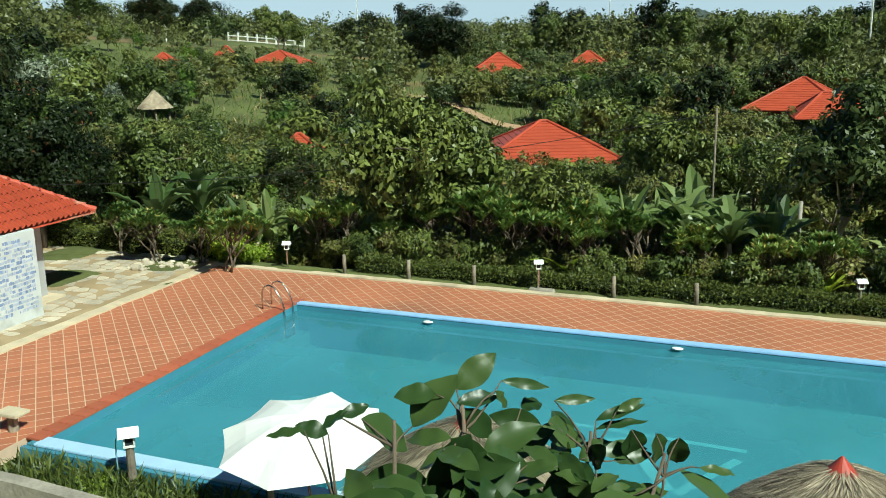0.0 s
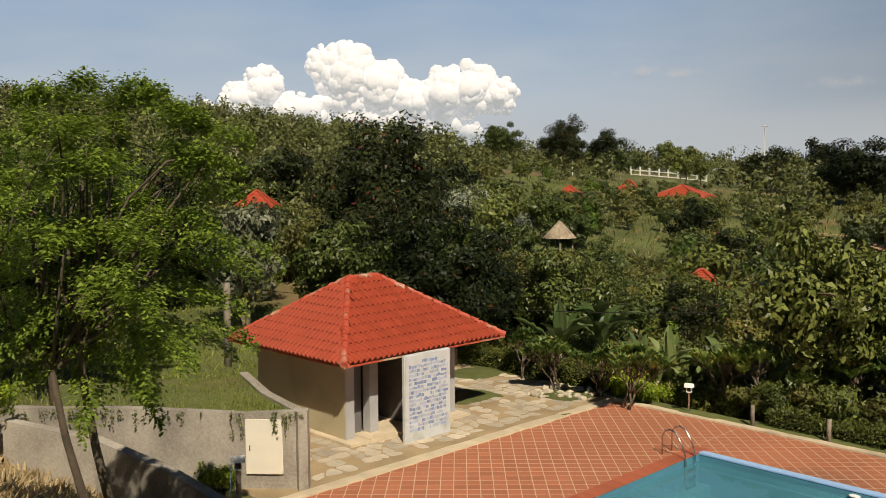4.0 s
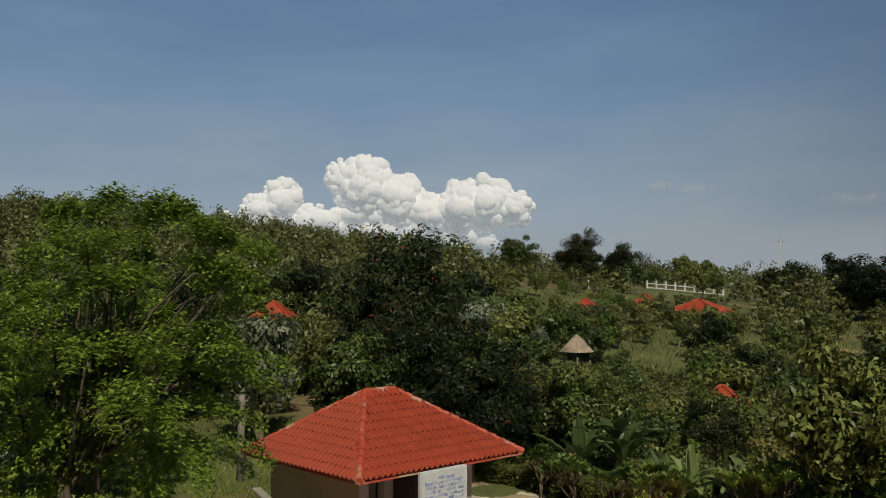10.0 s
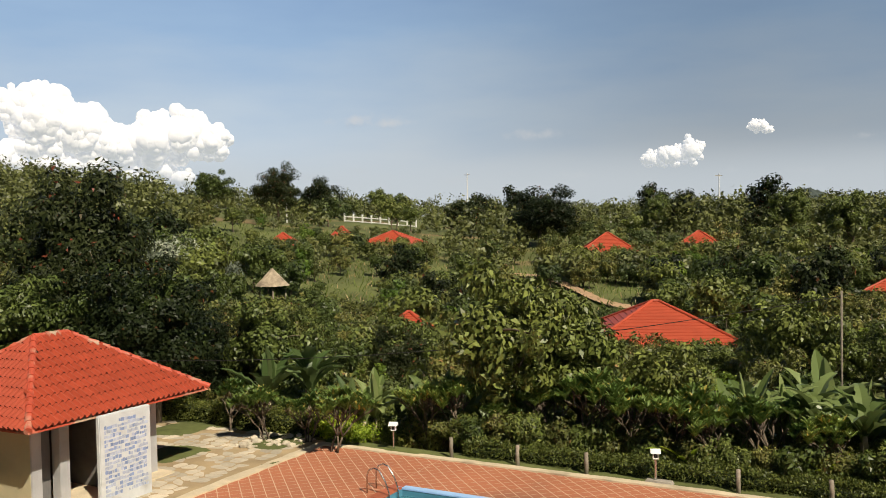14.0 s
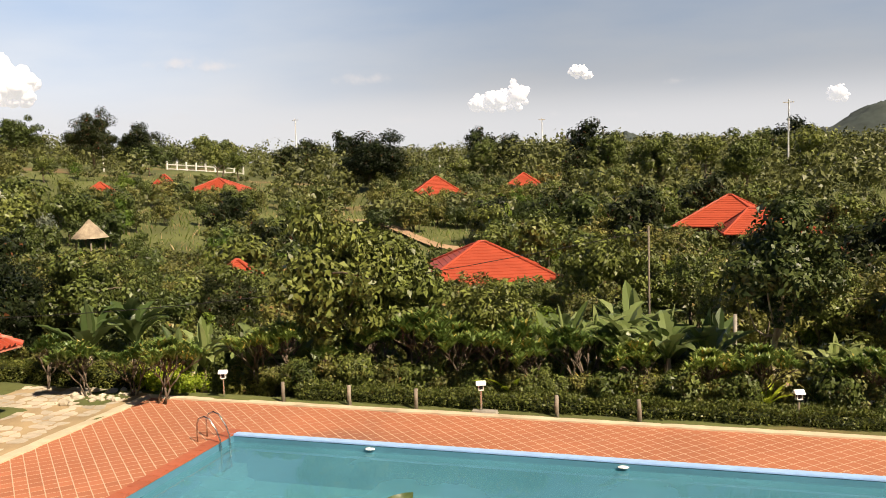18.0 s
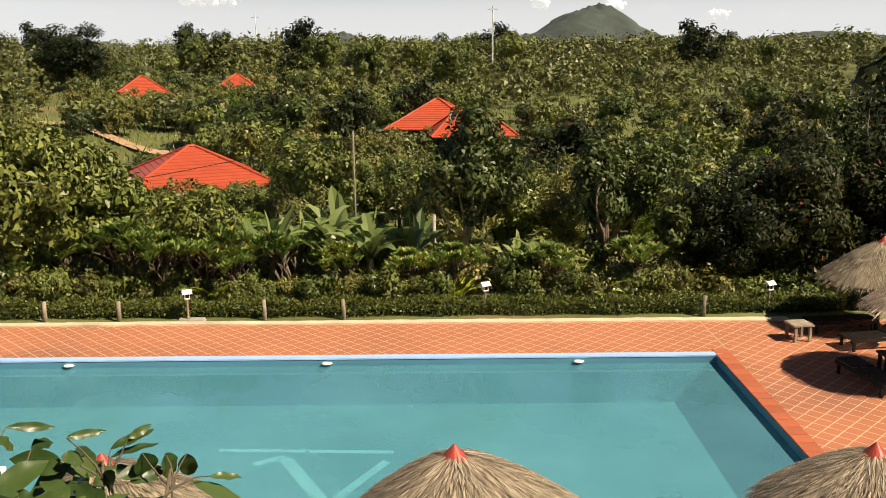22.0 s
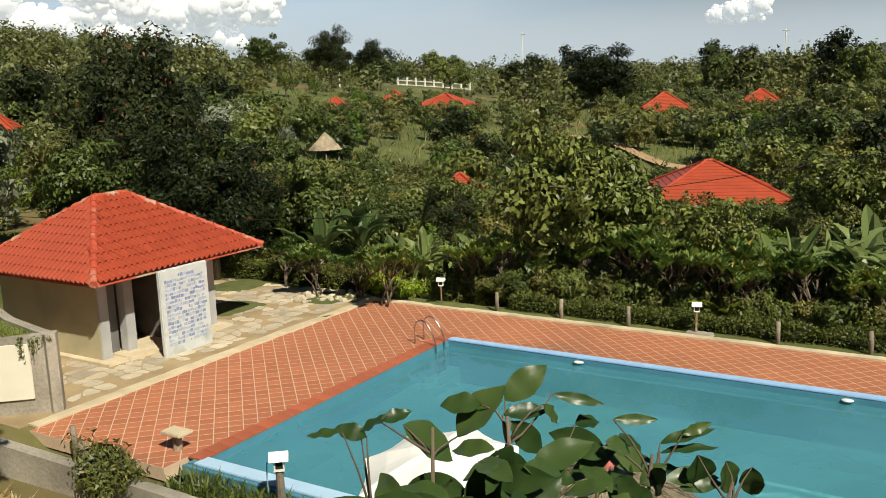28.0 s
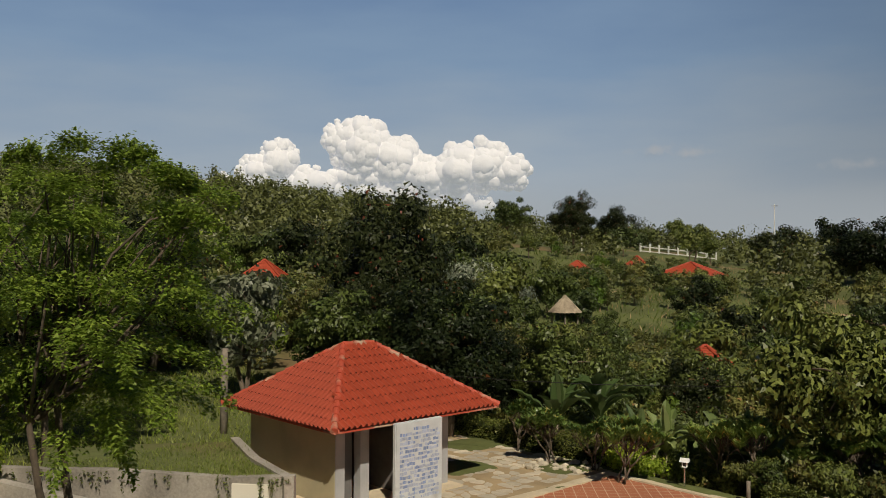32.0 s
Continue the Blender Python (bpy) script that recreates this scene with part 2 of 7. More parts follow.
_l.new(_bp.outputs[0], _gl.inputs["Normal"])
_l.new(_tr.outputs[0], _a.inputs[1])
_l.new(_df.outputs[0], _a.inputs[2])
_l.new(_a.outputs[0], _b.inputs[1])
_l.new(_gl.outputs[0], _b.inputs[2])
_l.new(_f.outputs[0], _b.inputs[0])
_l.new(_b.outputs[0], _n["Material Output"].inputs["Surface"])

# foliage
L_BROAD = leaf_mat("broad_leaf", (0.050, 0.064, 0.014), (0.168, 0.208, 0.046), 0.16)
L_GLOSS = leaf_mat("mid_green_leaf", (0.032, 0.048, 0.012), (0.130, 0.158, 0.042), 0.13)
L_FEATHER = leaf_mat("feathery_leaf", (0.090, 0.148, 0.015), (0.290, 0.385, 0.056), 0.4)
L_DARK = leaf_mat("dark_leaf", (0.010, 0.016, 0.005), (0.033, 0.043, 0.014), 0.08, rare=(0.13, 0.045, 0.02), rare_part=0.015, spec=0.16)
L_LIGHT = leaf_mat("light_leaf", (0.075, 0.125, 0.016), (0.235, 0.330, 0.050), 0.4)
L_PALE = leaf_mat("pale_leaf", (0.18, 0.20, 0.10), (0.50, 0.50, 0.34), 0.3)
L_OLIVE = leaf_mat("olive_leaf", (0.075, 0.078, 0.018), (0.212, 0.218, 0.056), 0.15, rare=(0.26, 0.16, 0.06), rare_part=0.03)
L_SILVER = leaf_mat("silver_leaf", (0.16, 0.19, 0.13), (0.34, 0.37, 0.27))
L_BANANA = leaf_mat("banana_leaf", (0.090, 0.135, 0.034), (0.270, 0.325, 0.125), 0.28, 0.35)
L_FRANGI = leaf_mat("frangipani_leaf", (0.080, 0.135, 0.024), (0.240, 0.320, 0.075), 0.35, 0.32, rare=(0.46, 0.36, 0.08), rare_part=0.07)
L_YELLOW = leaf_mat("yellow_green_leaf", (0.20, 0.29, 0.02), (0.48, 0.55, 0.06), 0.4)
L_HEDGE = leaf_mat("hedge_leaf", (0.040, 0.058, 0.012), (0.165, 0.190, 0.040), 0.2)
# near-black leaf: the shade below the copper shrub is put into its colour
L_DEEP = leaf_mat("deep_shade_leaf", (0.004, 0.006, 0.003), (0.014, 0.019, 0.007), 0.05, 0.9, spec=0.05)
L_RED = leaf_mat("copper_leaf", (0.018, 0.004, 0.005), (0.240, 0.022, 0.018), 0.15, 0.35, rare=(0.10, 0.13, 0.03), rare_part=0.08)
L_SHRUB = leaf_mat("glossy_leaf", (0.016, 0.036, 0.010), (0.058, 0.098, 0.025), 0.12, 0.36, rare=(0.16, 0.21, 0.05), rare_part=0.05, spec=0.38)
L_GRASS = leaf_mat("grass_blade", (0.11, 0.15, 0.024), (0.30, 0.34, 0.075), 0.3)
L_DRYGRASS = leaf_mat("dry_grass_blade", (0.30, 0.22, 0.10), (0.55, 0.44, 0.24), 0.3)
L_FAR = leaf_mat("far_leaf", (0.060, 0.068, 0.020), (0.172, 0.186, 0.056), 0.13)

# grey door, with the roof overhang's shadow worked into a darker tone
M_DOOR_GREY = mat("grey_door_paint", (0.16, 0.155, 0.15), 0.6, var=0.12, scale=2)
M_INK_FADED = mat("faded_blue_paint", (0.42, 0.47, 0.58), 0.85, var=0.3, scale=5)
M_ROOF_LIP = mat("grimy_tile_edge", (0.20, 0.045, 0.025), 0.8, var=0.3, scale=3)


# ---- builders ----
def raw(name, verts, faces, material, smooth=False):
    me = bpy.data.meshes.new(name)
    me.from_pydata([tuple(v) for v in verts], [], [tuple(f) for f in faces])
    if material:
        for k in material if isinstance(material, (list, tuple)) else [material]:
            me.materials.append(k)
    if smooth:
        me.polygons.foreach_set("use_smooth", [True] * len(me.polygons))
    me.update()
    return me


def part(name, bm, material, parent=None, label="", smooth=False):
    """Links a bmesh (or a finished mesh) as one object, under a thing or a part where one is given."""
    if isinstance(bm, bpy.types.Mesh):
        me = bm
    else:
        me = bpy.data.meshes.new(name)
        bm.to_mesh(me)
        bm.free()
        me.materials.append(material)
        if smooth:
            me.polygons.foreach_set("use_smooth", [True] * len(me.polygons))
    ob = new(name, me)
    if parent:
        ob.parent = parent
    if label:
        ob["label"] = label
    return ob


def thing(name, label, category, m=None, group="", kind=""):
    ob = new(name)
    ob.empty_display_size = 0.2
    if m:
        ob.matrix_basis = m
    return tagged(ob, label, category, group, kind)


def box(sx, sy, sz, x=0, y=0, z=0, bevel=0.0, bm=None):
    """A box with its base centre at x, y, z."""
    bm = bm or bmesh.new()
    g = bmesh.ops.create_cube(bm, size=1, matrix=Matrix.Translation((x, y, z + sz / 2)) @ Matrix.Diagonal((sx, sy, sz, 1)))
    if bevel:
        edges = list({e for v in g["verts"] for e in v.link_edges})
        bmesh.ops.bevel(bm, geom=edges, offset=bevel, segments=2, affect="EDGES")
    return bm


def rod(a, b, r1, r2=None, sides=8, bm=None):
    bm = bm or bmesh.new()
    a, b = Vector(a), Vector(b)
    q = (b - a).to_track_quat("Z", "Y").to_matrix().to_4x4()
    bmesh.ops.create_cone(bm, cap_ends=True, segments=sides, radius1=r1, radius2=r1 if r2 is None else r2, depth=(b - a).length,
                          matrix=Matrix.Translation((a + b) / 2) @ q)
    return bm


def tube(points, radii, sides=7):
    """Vertices and faces of a tapered tube along points."""
    points = [Vector(p) for p in points]
    vs, fs = [], []
    for i, p in enumerate(points):
        d = (points[min(i + 1, len(points) - 1)] - points[max(i - 1, 0)]).normalized()
        s = d.cross(Vector((0.3, 0.9, 0.2))).normalized()
        u = d.cross(s)
        for k in range(sides):
            a = 2 * math.pi * k / sides
            vs.append(p + (s * math.cos(a) + u * math.sin(a)) * radii[i])
    for i in range(len(points) - 1):
        for k in range(sides):
            j = (k + 1) % sides
            fs.append((i * sides + k, i * sides + j, (i + 1) * sides + j, (i + 1) * sides + k))
    fs.append(tuple(range(sides))[::-1])
    fs.append(tuple((len(points) - 1) * sides + k for k in range(sides)))
    return vs, fs


def tubes(name, runs, material, sides=7):
    vs, fs = [], []
    for points, radii in runs:
        v, f = tube(points, radii, sides)
        o = len(vs)
        vs += v
        fs += [tuple(o + i for i in q) for q in f]
    return raw(name, vs, fs, material, True)


# ---- ground ----
ZFAR_A, ZFAR_Z = [-60, -10, 10, 25, 38, 50, 62, 80], [4.5, 5.0, 6.0, 7.0, 9.5, 16, 25, 30]
FRONT_R, FRONT_Z = [0, 29, 34, 46, 72, 108, 160], [0, 0, -1.2, -2.8, -3.0, 0.2, 3.2]
SIDE_R, SIDE_Z = [0, 32, 45, 70, 110, 160], [0, 0.2, 0.6, 1.6, 5.0, 10.0]


def ground(x, y):
    """Height of the land, for numbers or arrays."""
    x, y = np.asarray(x, float), np.asarray(y, float)
    r, phi = np.hypot(x, y), np.degrees(np.arctan2(-x, np.maximum(y, 0.01)))
    zf = np.interp(phi, ZFAR_A, ZFAR_Z)
    side = np.interp(phi, [27, 46], [0, 1])
    near = np.interp(r, FRONT_R, FRONT_Z) * (1 - side) + np.interp(r, SIDE_R, SIDE_Z) * side
    far = np.interp(r, [160, 270, 500, 1400, 5000], [0, 1, 1.05, 0.6, 0.4]) * zf
    z = np.where(r < 160, near, near * np.interp(r, [160, 270], [1, 0]) + far)
    z = z + np.where(r > 60, 0.5 * np.sin(x * 0.07 + 1) * np.sin(y * 0.06), 0)
    flat = np.clip((x + 30) / 3, 0, 1) * np.clip((20 - x) / 3, 0, 1) * np.clip((28.5 - y) / 1.5, 0, 1)
    z = z * (1 - flat)
    bank = np.interp(y, [-30, -6, 1, 5, 9.2], [6.2, 6.0, 5.0, 2.6, 0]) * np.interp(x, [-60, -34, -22, -17], [0.35, 0.5, 0.75, 1.0])
    z = np.maximum(z, 0) + bank * (y < 10) + np.minimum(z, 0)
    hole = (x > -18.6) & (x < 15.2) & (y > 12.3) & (y < 25.9)
    z = np.where(hole, -2.4, z)
    strip = (x > -18.6) & (x < -6.8) & (y > 10.2) & (y <= 12.3)
    return np.where(strip, -0.35, z)


def spread(lo, hi, step, reach):
    a = list(np.arange(lo, hi + step / 2, step))
    s = step
    while a[-1] < reach:
        s *= 1.13
        a.append(a[-1] + s)
    s = step
    while a[0] > -reach:
        s *= 1.13
        a.insert(0, a[0] - s)
    return np.array(a)


GX, GY = spread(-44, 24, 0.7, 4600), spread(-6, 40, 0.7, 4600)
gx, gy = np.meshgrid(GX, GY)
gz = ground(gx, gy) + np.where(np.hypot(gx, gy) > 30, 0.12 * np.sin(gx * 1.3) * np.cos(gy * 1.1), 0)
w = len(GX)
idx = np.arange(w * len(GY)).reshape(len(GY), w)
quads = np.stack([idx[:-1, :-1], idx[:-1, 1:], idx[1:, 1:], idx[1:, :-1]], -1).reshape(-1, 4)
land = new("ground", raw("ground", np.stack([gx, gy, gz], -1).reshape(-1, 3), quads.tolist(), M_GROUND, True))
tagged(land, "rolling green meadow with dry brown patches", "ground", kind="structure")

# ---- pool ----
PX0, PX1, PY0, PY1 = -13.66, 8.36, 12.86, 22.84
WATER_Z, FLOOR_Z = -0.22, -1.35
pool = thing("pool", "large rectangular swimming pool painted teal blue", "pool", kind="structure")
part("pool_floor", box(PX1 - PX0 + 0.3, PY1 - PY0 + 0.3, 0.2, (PX0 + PX1) / 2, (PY0 + PY1) / 2, FLOOR_Z - 0.2), M_POOL, pool)
part("pool_wall", box(PX1 - PX0 + 0.5, 0.25, 1.29, (PX0 + PX1) / 2, PY1 + 0.125, FLOOR_Z), M_POOL_WALL, pool)
part("pool_wall", box(0.25, PY1 - PY0, 1.33, PX0 - 0.125, (PY0 + PY1) / 2, FLOOR_Z), M_POOL_WALL, pool)
part("pool_wall", box(0.25, PY1 - PY0, 1.33, PX1 + 0.125, (PY0 + PY1) / 2, FLOOR_Z), M_POOL_WALL, pool)
part("pool_wall", box(PX1 - PX0 + 0.5, 0.36, 1.33, (PX0 + PX1) / 2, PY0 - 0.18, FLOOR_Z), M_POOL_WALL, pool)
# sloped ledge under the side walls
part("ledge", box(0.4, PY1 - PY0, 0.5, PX0 + 0.2, (PY0 + PY1) / 2, FLOOR_Z), M_POOL, pool)
part("rim", box(PX1 - PX0 + 0.4, 0.27, 0.06, (PX0 + PX1) / 2, PY1 + 0.13, -0.055 + 0.01, 0.012), M_POOL_RIM, pool, "light blue painted far rim")
part("rim", box(6.95, 0.38, 0.06, PX0 - 0.05 + 3.475, PY0 - 0.19, -0.045, 0.012), M_POOL_LEDGE, pool, "pale blue painted near rim")
part("outer_wall", box(7.3, 0.12, 0.75, PX0 - 0.3 + 3.65, PY0 - 0.43, -0.80), M_POOL_WALL, pool, "blue painted outer face of the pool")
# faint pale lines on the pool floor
for a, b, wd in (((-4.6, 20.0), (-0.3, 19.8), 0.16), ((-2.9, 19.5), (-1.75, 17.4), 0.34), ((-0.45, 19.3), (-1.55, 17.3), 0.22), ((-3.6, 19.2), (-2.9, 19.6), 0.2)):
    d = Vector((b[0] - a[0], b[1] - a[1], 0))
    bm = box(d.length, wd, 0.008)
    bm.transform(Matrix.Translation(((a[0] + b[0]) / 2, (a[1] + b[1]) / 2, FLOOR_Z)) @ pose(0, 0, 0, 0, 0, math.degrees(math.atan2(d.y, d.x))))
    part("floor_line", bm, M_POOL_LINE, pool, "pale painted line on the pool floor")
for sx in (-9.30, -2.26, 4.60):
    bm = bmesh.new()
    bmesh.ops.create_uvsphere(bm, u_segments=16, v_segments=8, radius=1, matrix=Matrix.Translation((sx, PY1 - 0.02, -0.13)) @ Matrix.Diagonal((0.15, 0.12, 0.035, 1)))
    part("inlet_cover", bm, M_WHITE, pool, "white plastic inlet cover")
bm = bmesh.new()
bmesh.ops.create_grid(bm, x_segments=2, y_segments=2, size=0.5, matrix=Matrix.Translation(((PX0 + PX1) / 2, (PY0 + PY1) / 2, WATER_Z)) @ Matrix.Diagonal((PX1 - PX0, PY1 - PY0, 1, 1)))
water = part("water", bm, M_WATER)
water.visible_shadow = False
tagged(water, "calm turquoise pool water", "water", kind="structure")

# ---- deck: mortar bed, edge kerbs ----
deck = thing("pavement", "terracotta pool deck of diagonal square tiles with pale joints", "deck", kind="structure")
DECK = [(-18.75, 12.0, PX0 - 0.44, 26.0), (PX0 - 0.44, PY1 + 0.27, PX1 + 0.42, 26.0), (PX1 + 0.42, 8.5, 15.6, 26.0), (-6.72, 8.5, PX1 + 0.42, PY0 - 0.42)]
for x0, y0, x1, y1 in DECK:
    part("mortar_bed", box(x1 - x0, y1 - y0, 0.30, (x0 + x1) / 2, (y0 + y1) / 2, -0.3006), M_JOINT, deck)


def kerb(name, a, b, wd, ht, z, material, label, seed):
    """A worn kerb: many short stones of uneven edge."""
    rng = random.Random(seed)
    a, b = Vector((*a, 0)), Vector((*b, 0))
    d = (b - a).normalized()
    s = Vector((-d.y, d.x, 0))
    n = int((b - a).length / 0.35)
    vs, fs = [], []
    for i in range(n + 1):
        p = a + (b - a) * i / n
        w1, w2 = wd * (0.4 + 0.16 * rng.random()), wd * (0.4 + 0.16 * rng.random())
        h = ht * (0.85 + 0.3 * rng.random())
        for q in ((w1, -0.3), (w1, h * 0.85), (w1 * 0.75, h), (-w2 * 0.75, h), (-w2, h * 0.85), (-w2, -0.3)):
            vs.append(p + s * q[0] + Vector((0, 0, z + q[1])))
        if i:
            o = (i - 1) * 6
            fs += [(o + k, o + 6 + k, o + 7 + k, o + 1 + k) for k in range(5)]
    fs += [tuple(range(6)), tuple(n * 6 + k for k in range(5, -1, -1))]
    return tagged(new(name, raw(name, vs, fs, material, False)), label, "kerb", kind="structure")


kerb("kerb_far", (-19.05, 26.15), (11.5, 26.10), 0.32, 0.06, 0, M_KERB, "worn cream concrete kerb along the deck", 1)
kerb("kerb_side", (-18.93, 26.2), (-18.9, 12.2), 0.42, 0.05, 0, M_KERB, "worn cream concrete kerb beside the apron", 2)


# ---- sun-bleached apron round the hut ----
rng = random.Random(5)
apron = thing("hut_apron", "pale gravel and crazy-paved apron in front of the hut", "paving", kind="structure")
part("gravel_bed", box(8.5, 14.6, 0.2, -23.3, 19.2, -0.17), M_DRY, apron)
STEP_ = 0.46
knot = {}
for a in range(19):
    for b in range(30):
        knot[a, b] = (-27.3 + STEP_ * a + rng.uniform(-0.17, 0.17), 13.3 + STEP_ * b + rng.uniform(-0.17, 0.17))
laid = 0
rest_v, rest_f = [], []
for a in range(17, -1, -1):
    for b in range(29):
        ring = [knot[a, b], knot[a + 1, b], knot[a + 1, b + 1], knot[a, b + 1]]
        cx, cy = sum(q[0] for q in ring) / 4, sum(q[1] for q in ring) / 4
        if (-27 < cx < -21.5 and 16.2 < cy < 21.2) or cx > -19.35 or (cx < -20 and cy < 14.4) or rng.random() < 0.2:
            continue
        cut = []
        for q, w in zip(ring, ring[1:] + ring[:1]):
            for f in (0.2, 0.8):
                px_, py_ = q[0] + (w[0] - q[0]) * f, q[1] + (w[1] - q[1]) * f
                k = rng.uniform(0.84, 0.94)
                cut.append((cx + (px_ - cx) * k, cy + (py_ - cy) * k))
        h = 0.036 + 0.008 * rng.random()
        vs = [(x, y, h) for x, y in cut] + [(x, y, 0.0) for x, y in cut]
        n = len(cut)
        fs = [tuple(range(n))] + [(k, k + n, (k + 1) % n + n, (k + 1) % n) for k in range(n)]
        if laid < 260:
            part("paving_stone", raw("paving_stone", vs, fs, M_FLAG), None, apron)
            laid += 1

# unseen hotel wall behind the balcony, added to cut sky light and cast shade
hotel = part("wall_hotel", box(44, 0.35, 17.5, 3.0, -2.6, -4.0), M_CREAM_WALL)
tagged(hotel, "plain cream hotel wall, unseen, added to block sky light", "wall", kind="structure")


# ---- plants ----
def unit(a):
    return a / np.maximum(np.linalg.norm(a, axis=-1, keepdims=True), 1e-9)


def leaf_mesh(name, P, D, size, material, ratio=0.45, fold=0.12, curl=0.2, N=None, tri=False):
    """One folded leaf at each point P, along D; a small far one may be a triangle."""
    n = len(P)
    T = unit(D)
    up = N if N is not None else np.tile((0.0, 0.0, 1.0), (n, 1)) + 0.5 * NP.normal(size=(n, 3))
    S = unit(np.cross(T, up))
    U = np.cross(S, T)
    size = np.broadcast_to(np.asarray(size, float), (n,))[:, None]
    mid = P + T * size * 0.45
    v = np.stack([P, mid + S * size * ratio / 2 + U * size * fold, P + T * size - U * size * curl, mid - S * size * ratio / 2 + U * size * fold], 1)
    c = 4
    if tri:
        c, v = 3, np.stack([P + S * size * ratio / 2, P + T * size - U * size * curl * 0.5, P - S * size * ratio / 2], 1)
    me = bpy.data.meshes.new(name)
    me.vertices.add(c * n)
    me.vertices.foreach_set("co", v.astype(np.float32).ravel())
    me.loops.add(c * n)
    me.loops.foreach_set("vertex_index", np.arange(c * n, dtype=np.int32))
    me.polygons.add(n)
    me.polygons.foreach_set("loop_start", np.arange(0, c * n, c, dtype=np.int32))
    me.materials.append(material)
    me.update(calc_edges=True)
    return me


NP = np.random.default_rng(11)


def ball(n, power=0.45):
    u = unit(NP.normal(size=(n, 3)))
    return u, u * (NP.random((n, 1)) ** power)


def clusters(k, rx, rz, zc, power=0.4, squash=0.0):
    """Centres of leaf clumps in an uneven egg."""
    u, q = ball(k, power)
    lump = 1 + 0.28 * np.sin(3 * u[:, :1] + 5 * u[:, 1:2] + NP.random() * 6) + 0.15 * NP.normal(size=(k, 1)).clip(-1.3, 0.8)
    return q * lump * (rx, rx, rz) + (0, 0, zc)


def crown_mesh(name, centres, rad, count, size, material, ratio=0.45, droop=0.3, flat=0.8, spread_size=0.35, tri=False, loose=0.33):
    """Leaves laid like shingles over the clumps of a crown, each clump a rounded mass with its own lit and shaded side."""
    k = NP.integers(0, len(centres), count)
    u, q = ball(count, 0.3)
    rad = np.broadcast_to(np.asarray(rad, float), (len(centres),))[k][:, None]
    P = centres[k] + q * rad * (1, 1, flat)
    out = unit(P - centres.mean(0))
    N = unit(u * (1, 1, 1.1) + 0.45 * out + (0, 0, 0.25)) + loose * NP.normal(size=(count, 3))
    D = NP.normal(size=(count, 3)) + 0.5 * u + (0, 0, -droop - 0.25)
    D = D - 0.85 * unit(N) * (D * unit(N)).sum(1, keepdims=True)
    return leaf_mesh(name, P, D, size * (1 + spread_size * NP.normal(size=count)).clip(0.5, 1.8), material, ratio, N=N, tri=tri)


def bend(p, q, sag=0.15, n=5):
    p, q = Vector(p), Vector(q)
    off = Vector(NP.normal(size=3)) * (q - p).length * sag
    return [p.lerp(q, i / (n - 1)) + off * math.sin(math.pi * i / (n - 1)) for i in range(n)]


def tree(kind, h, trunk_h, rx, leaves, size, leaf, bark=None, k=34, rad=0.3, ratio=0.45, droop=0.3, power=0.4, lean=0.06, stems=1, rz=None, girth=None, tri=False, limbs=12, sides=6, spread_at=0.12):
    """A tree: a tapered trunk with limbs to the clumps of its crown. Built at the origin, out of the way until copied."""
    bark = bark or M_BARK
    rz = rz or (h - trunk_h) / 2
    zc = h - rz
    C = clusters(k, rx * 0.82, rz * 0.85, zc, power)
    g = girth or 0.018 * h + 0.03
    runs = []
    for s in range(stems):
        base = Vector(NP.normal(size=3) * (spread_at if stems > 1 else 0.0))
        base.z = -0.3
        top = Vector((*(NP.normal(size=2) * h * lean + (NP.normal(size=2) * rx * 0.35 if stems > 1 else 0)), zc))
        pts = bend(base, top, 0.04, 7)
        runs.append((pts, [g * (1.25 - 0.85 * i / 6) / (1 if stems == 1 else 1.3) for i in range(7)]))
        for c in C[s::stems][: max(3, limbs // stems)]:
            f = pts[3 if c[2] < zc else 4 + int(NP.integers(0, 2))]
            runs.append((bend(f, c, 0.1, 5), [g * q for q in (0.5, 0.4, 0.3, 0.2, 0.1)]))
    proto = thing(kind, "", "tree")
    part("trunk", tubes("trunk", runs, bark, sides), None, proto)
    part("crown", crown_mesh("crown", C, rx * rad * (0.8 + 0.5 * NP.random(k)), leaves, size, leaf, ratio, droop, tri=tri), None, proto)
    return proto


def place(proto, x, y, scale=1.0, turn=None, label="", category="", group="", z=None, sz=None):
    z = float(ground(x, y)) if z is None else z
    turn = NP.random() * 360 if turn is None else turn
    m = pose(x, y, z, 0, 0, turn) @ Matrix.Diagonal((scale, scale, scale * (sz or 1), 1))
    return tagged(copy_thing(proto, m), label, category, group)


PROTOS = []


def proto(fn, *a, **k):
    p = fn(*a, **k)
    PROTOS.append(p)
    return p


def spare(p):
    """Takes a pattern away once its copies stand."""
    for o in (*p.children_recursive, p):
        bpy.data.objects.remove(o)


def strip_leaf(length, width, arch, segs=8, tatter=0.0, seed=0):
    """Vertices and faces of one long arching leaf with a folded midrib, along +x, rising then drooping."""
    r = random.Random(seed)
    vs, fs = [], []
    for i in range(segs + 1):
        t = i / segs
        x = length * (t - 0.25 * arch * t * t)
        z = length * (0.75 * t - arch * 0.85 * t * t)
        w = width * (math.sin(math.pi * min(1, 0.06 + t * 0.94)) ** 0.6) * (1 - tatter * r.random()) / 2
        vs += [(x, w, z + w * 0.45), (x, 0, z), (x, -w, z + w * 0.45)]
        if i:
            o = 3 * i
            fs += [(o - 3, o, o + 1, o - 2), (o - 2, o + 1, o + 2, o - 1)]
    return vs, fs


